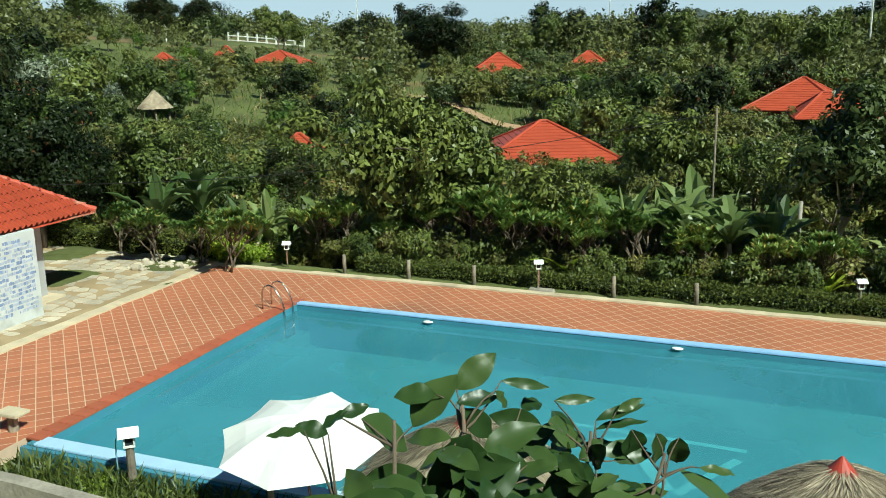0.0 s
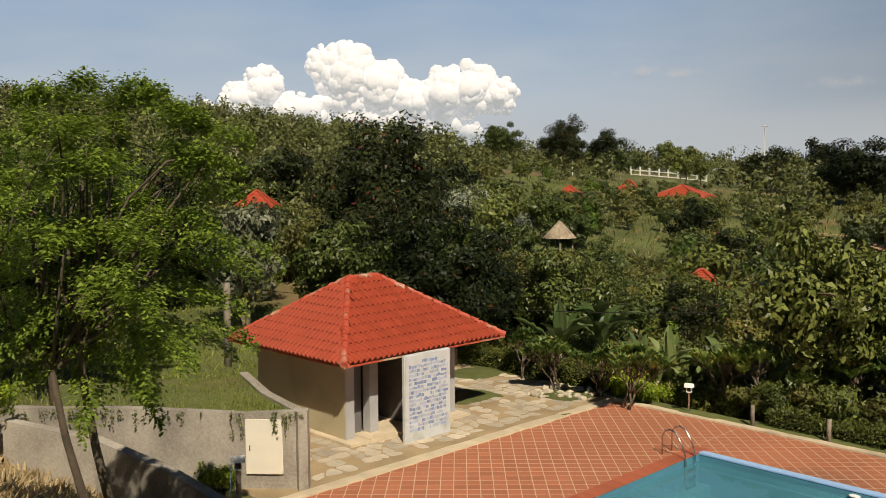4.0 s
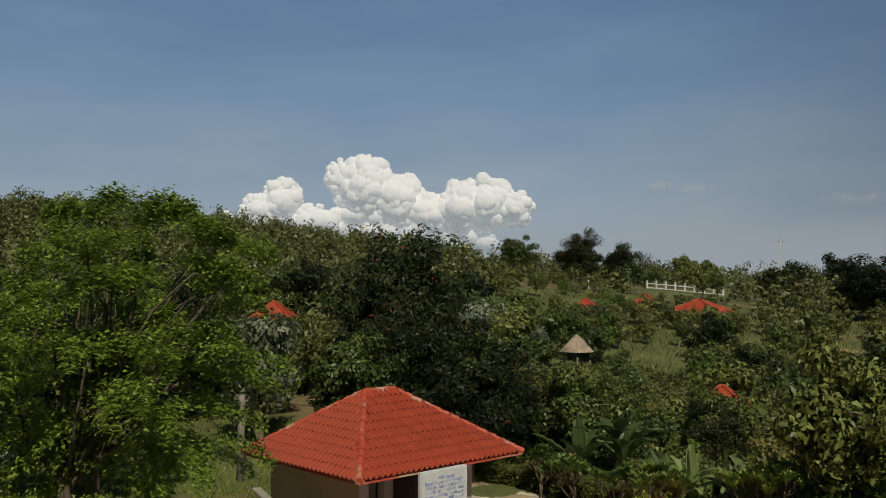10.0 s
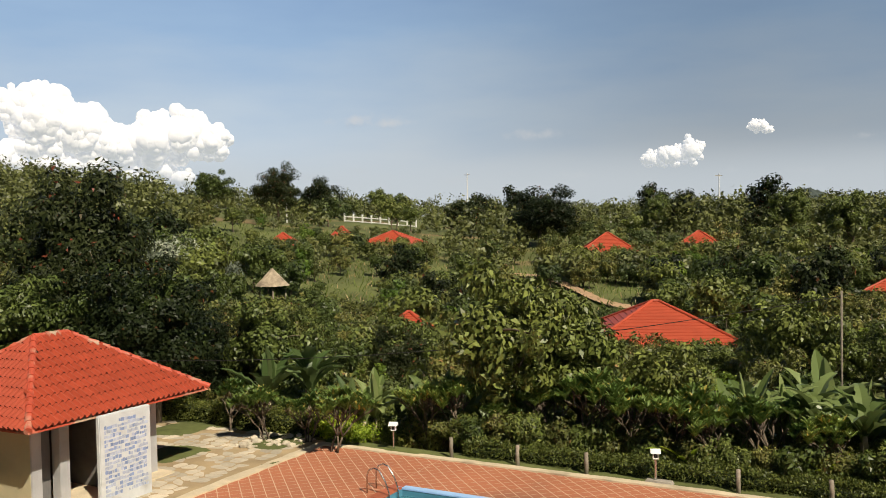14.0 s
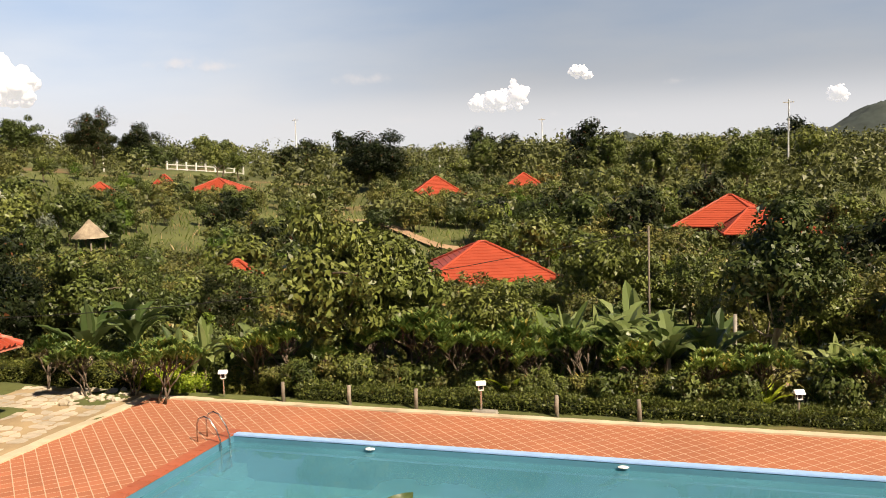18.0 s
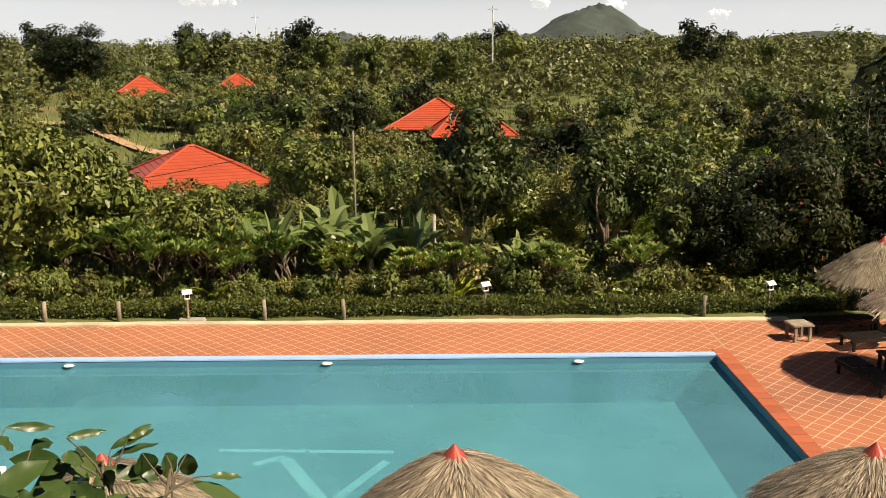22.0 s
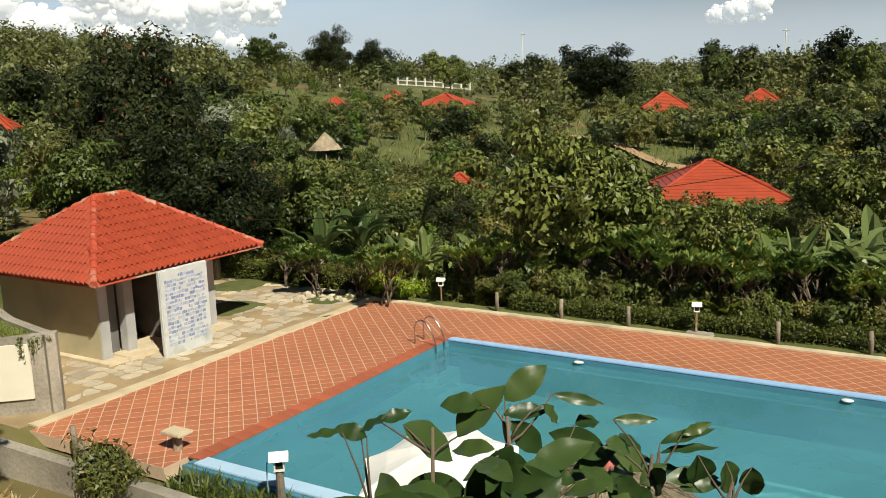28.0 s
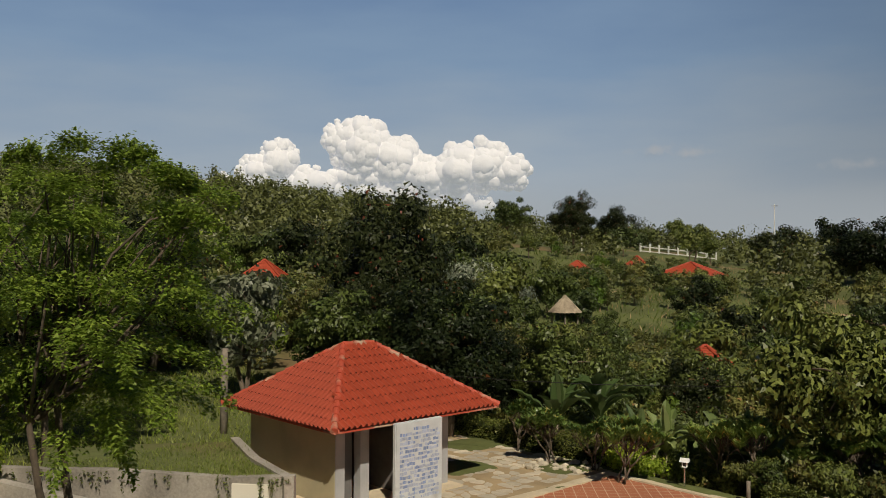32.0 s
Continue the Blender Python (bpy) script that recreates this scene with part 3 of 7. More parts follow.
def leaf_tuft(name, count, length, width, arch, tilt, material, rise=0.0, seed=1, segs=6, tatter=0.0, origin=(0, 0, 0), jitter=0.25):
    """A rosette of long leaves round a point."""
    r = random.Random(seed)
    vs, fs = [], []
    for i in range(count):
        v, f = strip_leaf(length * r.uniform(1 - jitter, 1 + jitter), width * r.uniform(0.8, 1.15), arch * r.uniform(0.6, 1.4), segs, tatter, seed * 99 + i)
        m = Matrix.Translation(Vector(origin) + Vector((0, 0, rise * r.random()))) @ pose(0, 0, 0, 0, -tilt * r.uniform(0.3, 1.2), 360 * i * 0.382 + r.uniform(-15, 15))
        o = len(vs)
        vs += [m @ Vector(q) for q in v]
        fs += [tuple(o + j for j in q) for q in f]
    return vs, fs


def join(lists):
    vs, fs = [], []
    for v, f in lists:
        o = len(vs)
        vs += list(v)
        fs += [tuple(o + j for j in q) for q in f]
    return vs, fs


def banana(seed, h=3.6):
    """A clump of banana stems with great arching leaves."""
    p = thing("banana_plant", "", "banana plant")
    r = random.Random(seed)
    stems, tufts = [], []
    for s in range(3):
        b = Vector((r.uniform(-0.7, 0.7), r.uniform(-0.7, 0.7), -0.2))
        hh = h * r.uniform(0.35, 0.55)
        stems.append(([b, b + Vector((0.03, 0.05, hh / 2)), b + Vector((0.06, 0.0, hh))], [0.13, 0.11, 0.07]))
        crown_at = b + Vector((0.05, 0, hh - 0.15))
        tufts.append(leaf_tuft("leaf", 8, h * 0.50, h * 0.165, 0.66, 40, None, 0.25, seed * 7 + s, 16, 0.45, crown_at))
        if s == 0:
            tufts.append(leaf_tuft("leaf", 2, h * 0.46, h * 0.12, 0.1, 52, None, 0.25, seed * 7 + s + 3, 12, 0.2, crown_at, jitter=0.1))
    for run in stems:
        part("stem", tubes("stem", [run], M_PALE_BARK, 8), None, p)
    part("foliage", raw("foliage", *join(tufts), L_BANANA), None, p)
    return p


def frangipani(seed, h=2.4):
    """Bare forking branches, each ending in a rosette of long leaves."""
    p = thing("frangipani", "", "shrub")
    r = random.Random(seed)
    runs, tufts = [], []

    def fork(a, d, length, rad, depth):
        b = a + d * length
        runs.append(([a, (a + b) / 2 + Vector((r.uniform(-1, 1), r.uniform(-1, 1), 0)) * 0.05, b], [rad, rad * 0.9, rad * 0.75]))
        if depth == 0:
            tufts.append(leaf_tuft("leaf", 22, 0.40, 0.095, 0.35, 25, None, 0.07, r.randint(1, 9999), 3, 0, b))
            return
        for _ in range(3 if depth > 1 else r.choice((2, 3))):
            e = (d + Vector((r.uniform(-1, 1), r.uniform(-1, 1), r.uniform(-0.15, 0.5))) * 0.75).normalized()
            fork(b, e, length * r.uniform(0.65, 0.9), rad * 0.72, depth - 1)

    for s in range(3):
        fork(Vector((r.uniform(-0.2, 0.2), r.uniform(-0.2, 0.2), -0.1)), Vector((r.uniform(-0.5, 0.5), r.uniform(-0.5, 0.5), 1)).normalized(), h * 0.36, 0.05, 3)
    part("trunk", tubes("trunk", runs, M_BARK, 5), None, p)
    part("foliage", raw("foliage", *join(tufts), L_FRANGI), None, p)
    return p


def tuft_plant(name, seed, count, length, width, arch, tilt, material, category):
    p = thing(name, "", category)
    part("foliage", raw("foliage", *leaf_tuft("leaf", count, length, width, arch, tilt, None, 0.1, seed, 5), material), None, p)
    return p


def moringa(seed, h, rx, leaves):
    """Feathery tree: thin limbs that end in flat, drooping sprays of tiny light leaves."""
    p = thing("moringa_tree", "", "tree")
    k = 150
    u, q = ball(k, 0.42)
    C = q * (rx * 0.95, rx * 0.95, h * 0.32) * (1 + 0.14 * np.sin(4 * u[:, :1] + 3 * u[:, 1:2])) + (0, 0, h * 0.63)
    C[:, 2] = np.minimum(C[:, 2], h * (0.87 - 0.10 * np.hypot(C[:, 0], C[:, 1]) / rx))
    C = C[np.argsort(-C[:, 2])]
    runs = []
    for s in range(2):
        top = Vector((*(NP.normal(size=2) * 0.5), h * 0.62))
        pts = bend((0.15 * s, 0.1 * s, -0.3), top, 0.05, 7)
        runs.append((pts, [0.095 - 0.010 * i for i in range(7)]))
        for c in C[s::2][8:26]:
            f = pts[2 + int(4 * min(0.99, max(0, (c[2] - 1) / h)))]
            runs.append((bend(f, c, 0.12, 5), [0.034, 0.028, 0.021, 0.014, 0.006]))
    part("trunk", tubes("trunk", runs, M_BARK, 6), None, p)
    per = leaves // k
    j = np.repeat(np.arange(k), per)
    out = unit(C - (0, 0, h * 0.45))[j] * (1, 1, 0.35)
    side = unit(np.cross(out, np.tile((0.0, 0.0, 1.0), (len(j), 1))))
    a, b = NP.random((len(j), 1)), NP.normal(size=(len(j), 1))
    P = C[j] + out * (a - 0.35) * 1.0 + side * b * 0.24 * (1.1 - a) + (0, 0, 1) * (-0.35 * a ** 2 + 0.07 * NP.normal(size=(len(j), 1)))
    D = out * 0.6 + side * np.sign(b) + (0, 0, -0.25) + 0.3 * NP.normal(size=(len(j), 3))
    N = np.tile((0.0, 0.0, 1.0), (len(j), 1)) + 0.25 * NP.normal(size=(len(j), 3))
    part("crown", leaf_mesh("crown", P, D, 0.062 * (0.8 + 0.5 * NP.random(len(j))), L_FEATHER, 0.8, 0.05, 0.1, N, tri=True), None, p)
    return p


def hedge(name, x0, y0, x1, y1, ht, z, leaves, leaf, size, label, round_top=0.12, bumpy=0.06):
    """A clipped hedge: a solid core with the inner shade put into its colour, under a coat of small leaves."""
    p = thing(name, label, "hedge", pose((x0 + x1) / 2, (y0 + y1) / 2, z))
    sx, sy = abs(x1 - x0), abs(y1 - y0)
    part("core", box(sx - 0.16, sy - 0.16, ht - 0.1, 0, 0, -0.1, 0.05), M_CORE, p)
    area = np.array([sx * sy, sx * ht, sx * ht, sy * ht, sy * ht])
    face = NP.choice(5, leaves, p=area / area.sum())
    a, b = NP.random(leaves) - 0.5, NP.random(leaves)
    X = np.select([face == 0, face < 3, face == 3], [a * sx, a * sx, np.full(leaves, -sx / 2)], np.full(leaves, sx / 2))
    Y = np.select([face == 0, face == 1, face == 2], [(b - 0.5) * sy, np.full(leaves, -sy / 2), np.full(leaves, sy / 2)], a * sy)
    Z = np.where(face == 0, ht, b * ht)
    N = np.zeros((leaves, 3))
    N[face == 0] = (0, 0, 1)
    N[face == 1] = (0, -1, 0.2)
    N[face == 2] = (0, 1, 0.2)
    N[face == 3] = (-1, 0, 0.2)
    N[face == 4] = (1, 0, 0.2)
    P = np.stack([X, Y, Z], -1)
    P += N * (bumpy * np.sin(P[:, :1] * 2.3 + P[:, 1:2]) + bumpy * 0.8 * NP.normal(size=(leaves, 1)))
    part("foliage", leaf_mesh("foliage", P, N + 0.8 * NP.normal(size=(leaves, 3)), size * (0.7 + 0.6 * NP.random(leaves)), leaf, 0.55), None, p)
    return p


def conic(seed, h, rx, leaves):
    """A tall, narrow, uneven cone of drooping clumps on one stem."""
    p = thing("conical_tree", "", "tree")
    k = 170
    t = NP.random(k) ** 0.8
    a = NP.random(k) * 2 * np.pi
    q = rx * (1.02 - t) ** 0.6 * (0.2 + 0.9 * NP.random(k) ** 0.8)
    C = np.stack([q * np.cos(a), q * np.sin(a), 0.6 + t * (h - 0.7)], -1)
    runs = [([(0, 0, -0.3), (0.1, 0, h * 0.5), (0.0, 0.05, h * 0.97)], [0.17, 0.1, 0.02])]
    runs += [([(0.05, 0, c[2] - 0.25), tuple(c)], [0.03, 0.01]) for c in C[::2]]
    part("trunk", tubes("trunk", runs, M_BARK, 6), None, p)
    part("crown", crown_mesh("crown", C, 0.12 + 0.24 * (1 - t), leaves, 0.21, L_GLOSS, 0.4, 0.2, 1.3), None, p)
    return p


# patterns
T_BROAD = [proto(tree, "broadleaf_tree", 6.0, 1.4, 2.3, 8200, 0.21, L_BROAD, k=52, rad=0.24, tri=False, ratio=0.5, limbs=9, sides=5) for _ in range(3)]
T_TWIN = proto(tree, "twin_trunk_tree", 6.5, 2.2, 1.7, 7600, 0.20, L_GLOSS, bark=M_PALE_BARK, k=54, rad=0.27, stems=2, girth=0.10, lean=0.02, spread_at=0.3)
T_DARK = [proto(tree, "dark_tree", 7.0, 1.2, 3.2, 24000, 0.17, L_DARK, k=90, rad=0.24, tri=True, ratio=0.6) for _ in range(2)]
T_LOW = [proto(tree, "scrub_tree", 4.5, 0.7, 2.1, 1900, 0.30, L_OLIVE, k=30, rad=0.30, tri=True, ratio=0.7, limbs=4, sides=4), proto(tree, "valley_tree", 5.5, 1.0, 2.3, 2100, 0.30, L_BROAD, k=34, rad=0.28, tri=True, ratio=0.7, limbs=4, sides=4),
         proto(tree, "round_tree", 4.0, 0.5, 2.2, 1900, 0.28, L_GLOSS, k=30, rad=0.32, tri=True, ratio=0.7, limbs=4, sides=4), proto(tree, "young_tree", 4.2, 0.5, 2.0, 1700, 0.28, L_LIGHT, k=26, rad=0.33, tri=True, ratio=0.7, limbs=4, sides=4), proto(tree, "valley_tree", 6.5, 1.0, 2.9, 2600, 0.33, L_DARK, k=40, rad=0.28, tri=True, ratio=0.7, limbs=4, sides=4)]
T_OLIVE = [proto(tree, "olive_tree", 4.5, 0.9, 2.0, 4200, 0.17, L_OLIVE, k=40, rad=0.28, stems=2, tri=True, ratio=0.6, limbs=8, sides=4) for _ in range(3)]
T_FIR = [proto(conic, s, 9.0, 1.75, 7000) for s in (1, 2)]
T_COL = [proto(tree, "columnar_tree", 7.0, 0.5, 0.8, 2600, 0.24, L_GLOSS, k=60, rad=0.42, rz=3.3, droop=0.5) for _ in range(2)]
T_PALE = proto(tree, "variegated_tree", 6.0, 1.3, 2.2, 2600, 0.28, L_PALE, k=44, rad=0.26, stems=2)
T_SILVER = proto(tree, "silver_tree", 4.5, 0.8, 2.4, 2200, 0.30, L_SILVER, k=36, rad=0.34, ratio=0.3)
T_BUSH = [proto(tree, "bush", 1.9, 0.2, 1.3, 1700, 0.18, L_OLIVE, k=26, rad=0.34, stems=3, girth=0.03, tri=True, ratio=0.6, limbs=6, sides=4) for _ in range(2)] + \
         [proto(tree, "bush", 2.2, 0.2, 1.4, 1700, 0.20, L_BROAD, k=26, rad=0.34, stems=3, girth=0.03, tri=True, ratio=0.6, limbs=6, sides=4) for _ in range(2)]
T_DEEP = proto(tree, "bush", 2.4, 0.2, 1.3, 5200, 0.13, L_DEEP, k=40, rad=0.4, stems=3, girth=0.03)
T_LIGHT = proto(tree, "light_green_tree", 4.0, 0.7, 1.7, 2800, 0.17, L_LIGHT, k=30, rad=0.3, stems=2, tri=True, ratio=0.6, limbs=6, sides=4)
T_YELLOW = proto(tree, "yellow_green_bush", 1.1, 0.05, 1.0, 1700, 0.13, L_YELLOW, k=24, rad=0.36, stems=3, girth=0.02)
T_BANANA = [proto(banana, s) for s in (3, 8)]
T_FRANGI = [proto(frangipani, s) for s in (4, 9)]
T_YUCCA = proto(tuft_plant, "spiky_plant", 6, 26, 1.0, 0.09, 0.25, 30, L_FRANGI, "plant")
T_PALM = proto(tuft_plant, "young_palm", 7, 16, 1.5, 0.2, 0.5, 15, L_YELLOW, "plant")
T_MORINGA = [proto(moringa, 1, 7.3, 2.6, 80000), proto(moringa, 2, 7.5, 3.3, 60000)]
T_TALL = proto(tree, "tall_tree", 17.5, 4.0, 3.9, 15000, 0.25, L_GLOSS, k=95, rad=0.2, tri=True, ratio=0.6, girth=0.22)


def polar(az, r):
    return -r * math.sin(radians(az)), r * math.cos(radians(az))


# ---- the red-roofed hut ----
def tiled_slope(parent, a, b, c, d, rows, pitch_w, objects, rng):
    """Wavy tiles on the slope a-b (eave) c-d (top edge, c over b side); clipped at the hips. Some are parts, the rest one mesh."""
    a, b, c, d = map(Vector, (a, b, c, d))
    along = (b - a).normalized()
    mid_top, mid_low = (c + d) / 2, (a + b) / 2
    upv = (mid_top - mid_low)
    upv = upv - along * upv.dot(along)
    length = upv.length
    upv.normalize()
    nor = along.cross(upv).normalized()
    wide = (b - a).length
    shape = [(-0.5, 0.010), (-0.3, 0.092), (-0.05, 0.085), (0.14, 0.0), (0.32, -0.02), (0.5, 0.010)]
    rh = length / rows

    def tile(w, hh):
        vs = [(x * w, 0, z) for x, z in shape] + [(x * w, hh * 1.08, z - 0.05) for x, z in shape]
        vs += [(x * w, 0, z - 0.05) for x, z in shape]
        n = len(shape)
        fs = [(i, i + 1, n + i + 1, n + i) for i in range(n - 1)] + [(2 * n + i, 2 * n + i + 1, i + 1, i) for i in range(n - 1)]
        return vs, fs

    tv, tf = tile(pitch_w, rh)
    tile_me = raw("roof_tile", tv, tf, M_ROOF, False)

    # the lip faces of each tile take a darker red than its top
    def tint_lips(me):
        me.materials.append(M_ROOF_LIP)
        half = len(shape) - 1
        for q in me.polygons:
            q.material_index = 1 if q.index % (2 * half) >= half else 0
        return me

    tint_lips(tile_me)
    frame_m = Matrix((along, upv, nor)).transposed().to_4x4()
    la, lb = (d - a).dot(along), (c - a).dot(along)
    vs, fs = [], []
    for r in range(rows):
        y = r * rh
        f = (y + rh * 0.4) / length
        x0, x1 = la * f, wide + (lb - wide) * f
        k0 = math.ceil(x0 / pitch_w - 0.3)
        k1 = math.floor(x1 / pitch_w + 0.3)
        for k in range(k0, k1):
            p = a + along * ((k + 0.5) * pitch_w) + upv * y + nor * (0.075 + rng.uniform(-0.003, 0.003))
            m = Matrix.Translation(p) @ frame_m @ Matrix.Rotation(rng.uniform(-0.01, 0.01), 4, "X")
            if objects and r >= rows - objects:
                t = new("roof_tile", tile_me)
                t.matrix_basis = m
                t.parent = parent
            else:
                o = len(vs)
                vs += [m @ Vector(q) for q in tv]
                fs += [tuple(o + j for j in q) for q in tf]
    tagged(part("tiles", tint_lips(raw("tiles", vs, fs, M_ROOF)), None, parent), kind="stuff")


def ridge_caps(parent, a, b, rng, step=0.33, r=0.10):
    a, b = Vector(a), Vector(b)
    n = max(1, int((b - a).length / step))
    d = (b - a) / n
    for i in range(n):
        p, q = a + d * i, a + d * (i + 1.12)
        bm = rod(p + Vector((0, 0, 0.05)), q + Vector((0, 0, 0.035)), r * 1.12, r * 0.92, 10)
        part("ridge_tile", bm, M_RIDGE, parent)


hrng = random.Random(4)
hut = thing("pool_hut", "small plastered changing hut with a hipped red tile roof", "hut")
EX0, EX1, EY0, EY1, EZ = -26.75, -20.55, 15.50, 22.25, 2.60
RA, RB = (-23.7, 18.15, 4.60), (-23.7, 19.35, 4.60)
roof = part("roof", raw("roof", [(EX0, EY0, EZ), (EX1, EY0, EZ), (EX1, EY1, EZ), (EX0, EY1, EZ), RA, RB, (EX0, EY0, EZ - 0.05), (EX1, EY0, EZ - 0.05), (EX1, EY1, EZ - 0.05), (EX0, EY1, EZ - 0.05)],
                                [(0, 1, 4), (1, 2, 5, 4), (2, 3, 5), (3, 0, 4, 5), (9, 8, 7, 6), (0, 6, 7, 1), (1, 7, 8, 2), (2, 8, 9, 3), (3, 9, 6, 0)], M_RIDGE), None, hut, "hipped roof of red clay tiles")
# walls
part("wall", box(4.7, 0.18, 2.75, -23.98, 16.42, 0), M_HUT, hut, "ochre plaster side wall")
part("wall", box(4.7, 0.18, 2.75, -23.98, 20.78, 0), M_HUT, hut)
part("wall", box(0.18, 4.2, 2.75, -26.24, 18.6, 0), M_HUT, hut)
part("wall", box(4.6, 0.14, 2.6, -23.85, 18.9, 0), M_ROOM_SHADE, hut)
part("ceiling", box(5.0, 4.5, 0.06, -23.83, 18.6, 2.60), M_ROOM_SHADE, hut)
part("floor", box(5.5, 5.0, 0.12, -23.8, 18.6, -0.02), M_KERB, hut)
part("pillar", box(0.30, 0.34, 2.66, -21.74, 16.51, 0, 0.015), M_PILLAR, hut, "grey plastered corner pillar")
part("pillar", box(0.30, 0.34, 2.66, -21.74, 20.75, 0, 0.015), M_PILLAR, hut, "grey plastered pillar")
part("pillar", box(0.34, 0.34, 2.66, -21.74, 17.42, 0, 0.015), M_PILLAR, hut, "grey plastered pillar")
part("door", box(0.06, 0.57, 2.5, -22.02, 16.965, 0.1), M_DOOR_GREY, hut, "grey panel door standing shut")
part("step", box(0.9, 3.4, 0.14, -21.4, 18.5, 0, 0.03), M_KERB, hut)
for zz, hh in ((2.05, 0.2), (1.55, 0.16)):
    part("sign_mark", box(0.012, 0.14, hh, -21.985, 16.86, zz), M_WHITE, hut, "small white mark beside the door")
tiled_slope(roof, (EX0, EY0, EZ), (EX1, EY0, EZ), RA, RA, 10, 0.21, 0, hrng)
tiled_slope(roof, (EX1, EY0, EZ), (EX1, EY1, EZ), RB, RA, 10, 0.21, 8, hrng)
tiled_slope(roof, (EX1, EY1, EZ), (EX0, EY1, EZ), RB, RB, 10, 0.21, 0, hrng)
tiled_slope(roof, (EX0, EY1, EZ), (EX0, EY0, EZ), RA, RB, 10, 0.21, 0, hrng)
for p, q in (((EX0, EY0, EZ), RA), ((EX1, EY0, EZ), RA), ((EX1, EY1, EZ), RB), ((EX0, EY1, EZ), RB), (RA, RB)):
    ridge_caps(roof, p, q, hrng)

# free-standing notice wall before the hut, with rows of faded blue writing
notice = thing("notice_wall", "whitewashed free-standing wall covered with faded blue writing", "notice board", pose(-20.28, 18.42, 0))
part("panel", box(0.16, 1.88, 2.66, 0, 0, 0, 0.03), M_BOARD, notice)
for r in range(17):
    z = 2.38 - r * 0.128
    y = -0.78
    while y < 0.74:
        wd = hrng.uniform(0.03, 0.13)
        if hrng.random() < 0.86 and not (r == 0 and (y < -0.3 or y > 0.35)):
            part("writing_bar", box(0.006, wd, hrng.uniform(0.065, 0.105), 0.082, y + wd / 2, z + hrng.uniform(-0.012, 0.012)), M_INK if hrng.random() < 0.45 else M_INK_FADED, notice)
        y += wd + hrng.uniform(0.008, 0.02)

# ---- pump room with a grassy roof ----
pump = thing("pump_room", "low weathered concrete pump room with grass on its roof", "outbuilding")
W = [(-19.1, 13.2), (-20.3, 12.1), (-22.8, 10.05), (-24.3, 8.8), (-26.6, 7.4)]


def wall_run(name, line, tops, low, thick, material, parent=None, label=""):
    """A standing wall along a line of points, thick towards its back, with uneven top."""
    vs, fs = [], []
    n = len(line)
    for i, (x, y) in enumerate(line):
        a, b = Vector(line[max(0, i - 1)]), Vector(line[min(n - 1, i + 1)])
        d = (b - a).normalized()
        s = Vector((d.y, -d.x)) * thick
        vs += [(x, y, low), (x, y, tops[i]), (x + s.x, y + s.y, tops[i]), (x + s.x, y + s.y, low)]
        if i:
            o = 4 * i
            fs += [(o - 4, o, o + 1, o - 3), (o - 3, o + 1, o + 2, o - 2), (o - 2, o + 2, o + 3, o - 1)]
    fs += [(0, 1, 2, 3), tuple(4 * n - 4 + k for k in (3, 2, 1, 0))]
    me = raw(name, vs, fs, material)
    bm = bmesh.new()
    bm.from_mesh(me)
    bmesh.ops.recalc_face_normals(bm, faces=bm.faces)
    bm.to_mesh(me)
    bm.free()
    return part(name, me, None, parent, label)


wall_run("front_wall", W, (2.06, 1.98, 2.05, 2.0, 1.9), -0.4, 0.25, M_CONCRETE, pump, "stained grey concrete wall")
wall_run("side_wall", [(-24.4, 14.75), (-21.6, 13.75), (-19.12, 13.22)], (2.0, 2.03, 2.056), -0.4, 0.26, M_CONCRETE, pump)
part("roof_slab", raw("roof_slab", [(-19.3, 13.2, 1.94), (-20.4, 12.2, 1.9), (-22.9, 10.15, 1.96), (-24.4, 8.9, 1.93), (-30.0, 11.0, 1.3), (-24.3, 14.6, 1.9),
                                    (-19.3, 13.2, 1.2), (-20.4, 12.2, 1.2), (-22.9, 10.15, 1.2), (-24.4, 8.9, 1.2), (-30, 11.0, -0.1), (-24.3, 14.6, 0.1)],
                      [(0, 1, 2, 5), (2, 3, 4, 5), (0, 6, 7, 1), (1, 7, 8, 2), (2, 8, 9, 3), (3, 9, 10, 4), (4, 10, 11, 5), (5, 11, 6, 0)], M_GROUND), None, pump, "earth-covered roof slab")
ang = math.degrees(math.atan2(W[1][1] - W[0][1], W[1][0] - W[0][0]))
bm = box(0.95, 0.07, 1.42, 0, 0, 0, 0.012)
bm.transform(pose(-19.90, 12.43, 0.42, 0, 0, ang))
pdoor = part("door", bm, M_CREAM_DOOR, pump, "shut cream-painted door")
bm = rod((0.36, 0.06, 0.62), (0.36, 0.06, 0.76), 0.016)
bm.transform(pose(-19.90, 12.43, 0.42, 0, 0, ang))
part("handle", bm, M_STEEL, pdoor)

# low retaining wall that steps down below the bank
ramp = wall_run("ramp_wall", [(-6.9, 10.6), (-12.3, 10.9), (-17.4, 10.4), (-19.6, 9.8), (-21.9, 9.1), (-24.3, 7.8)], (0.30, 0.33, 0.70, 1.30, 1.70, 1.95), -0.7, -0.28, M_CONCRETE)
tagged(ramp, "weathered grey concrete retaining wall stepping down", "wall", kind="structure")


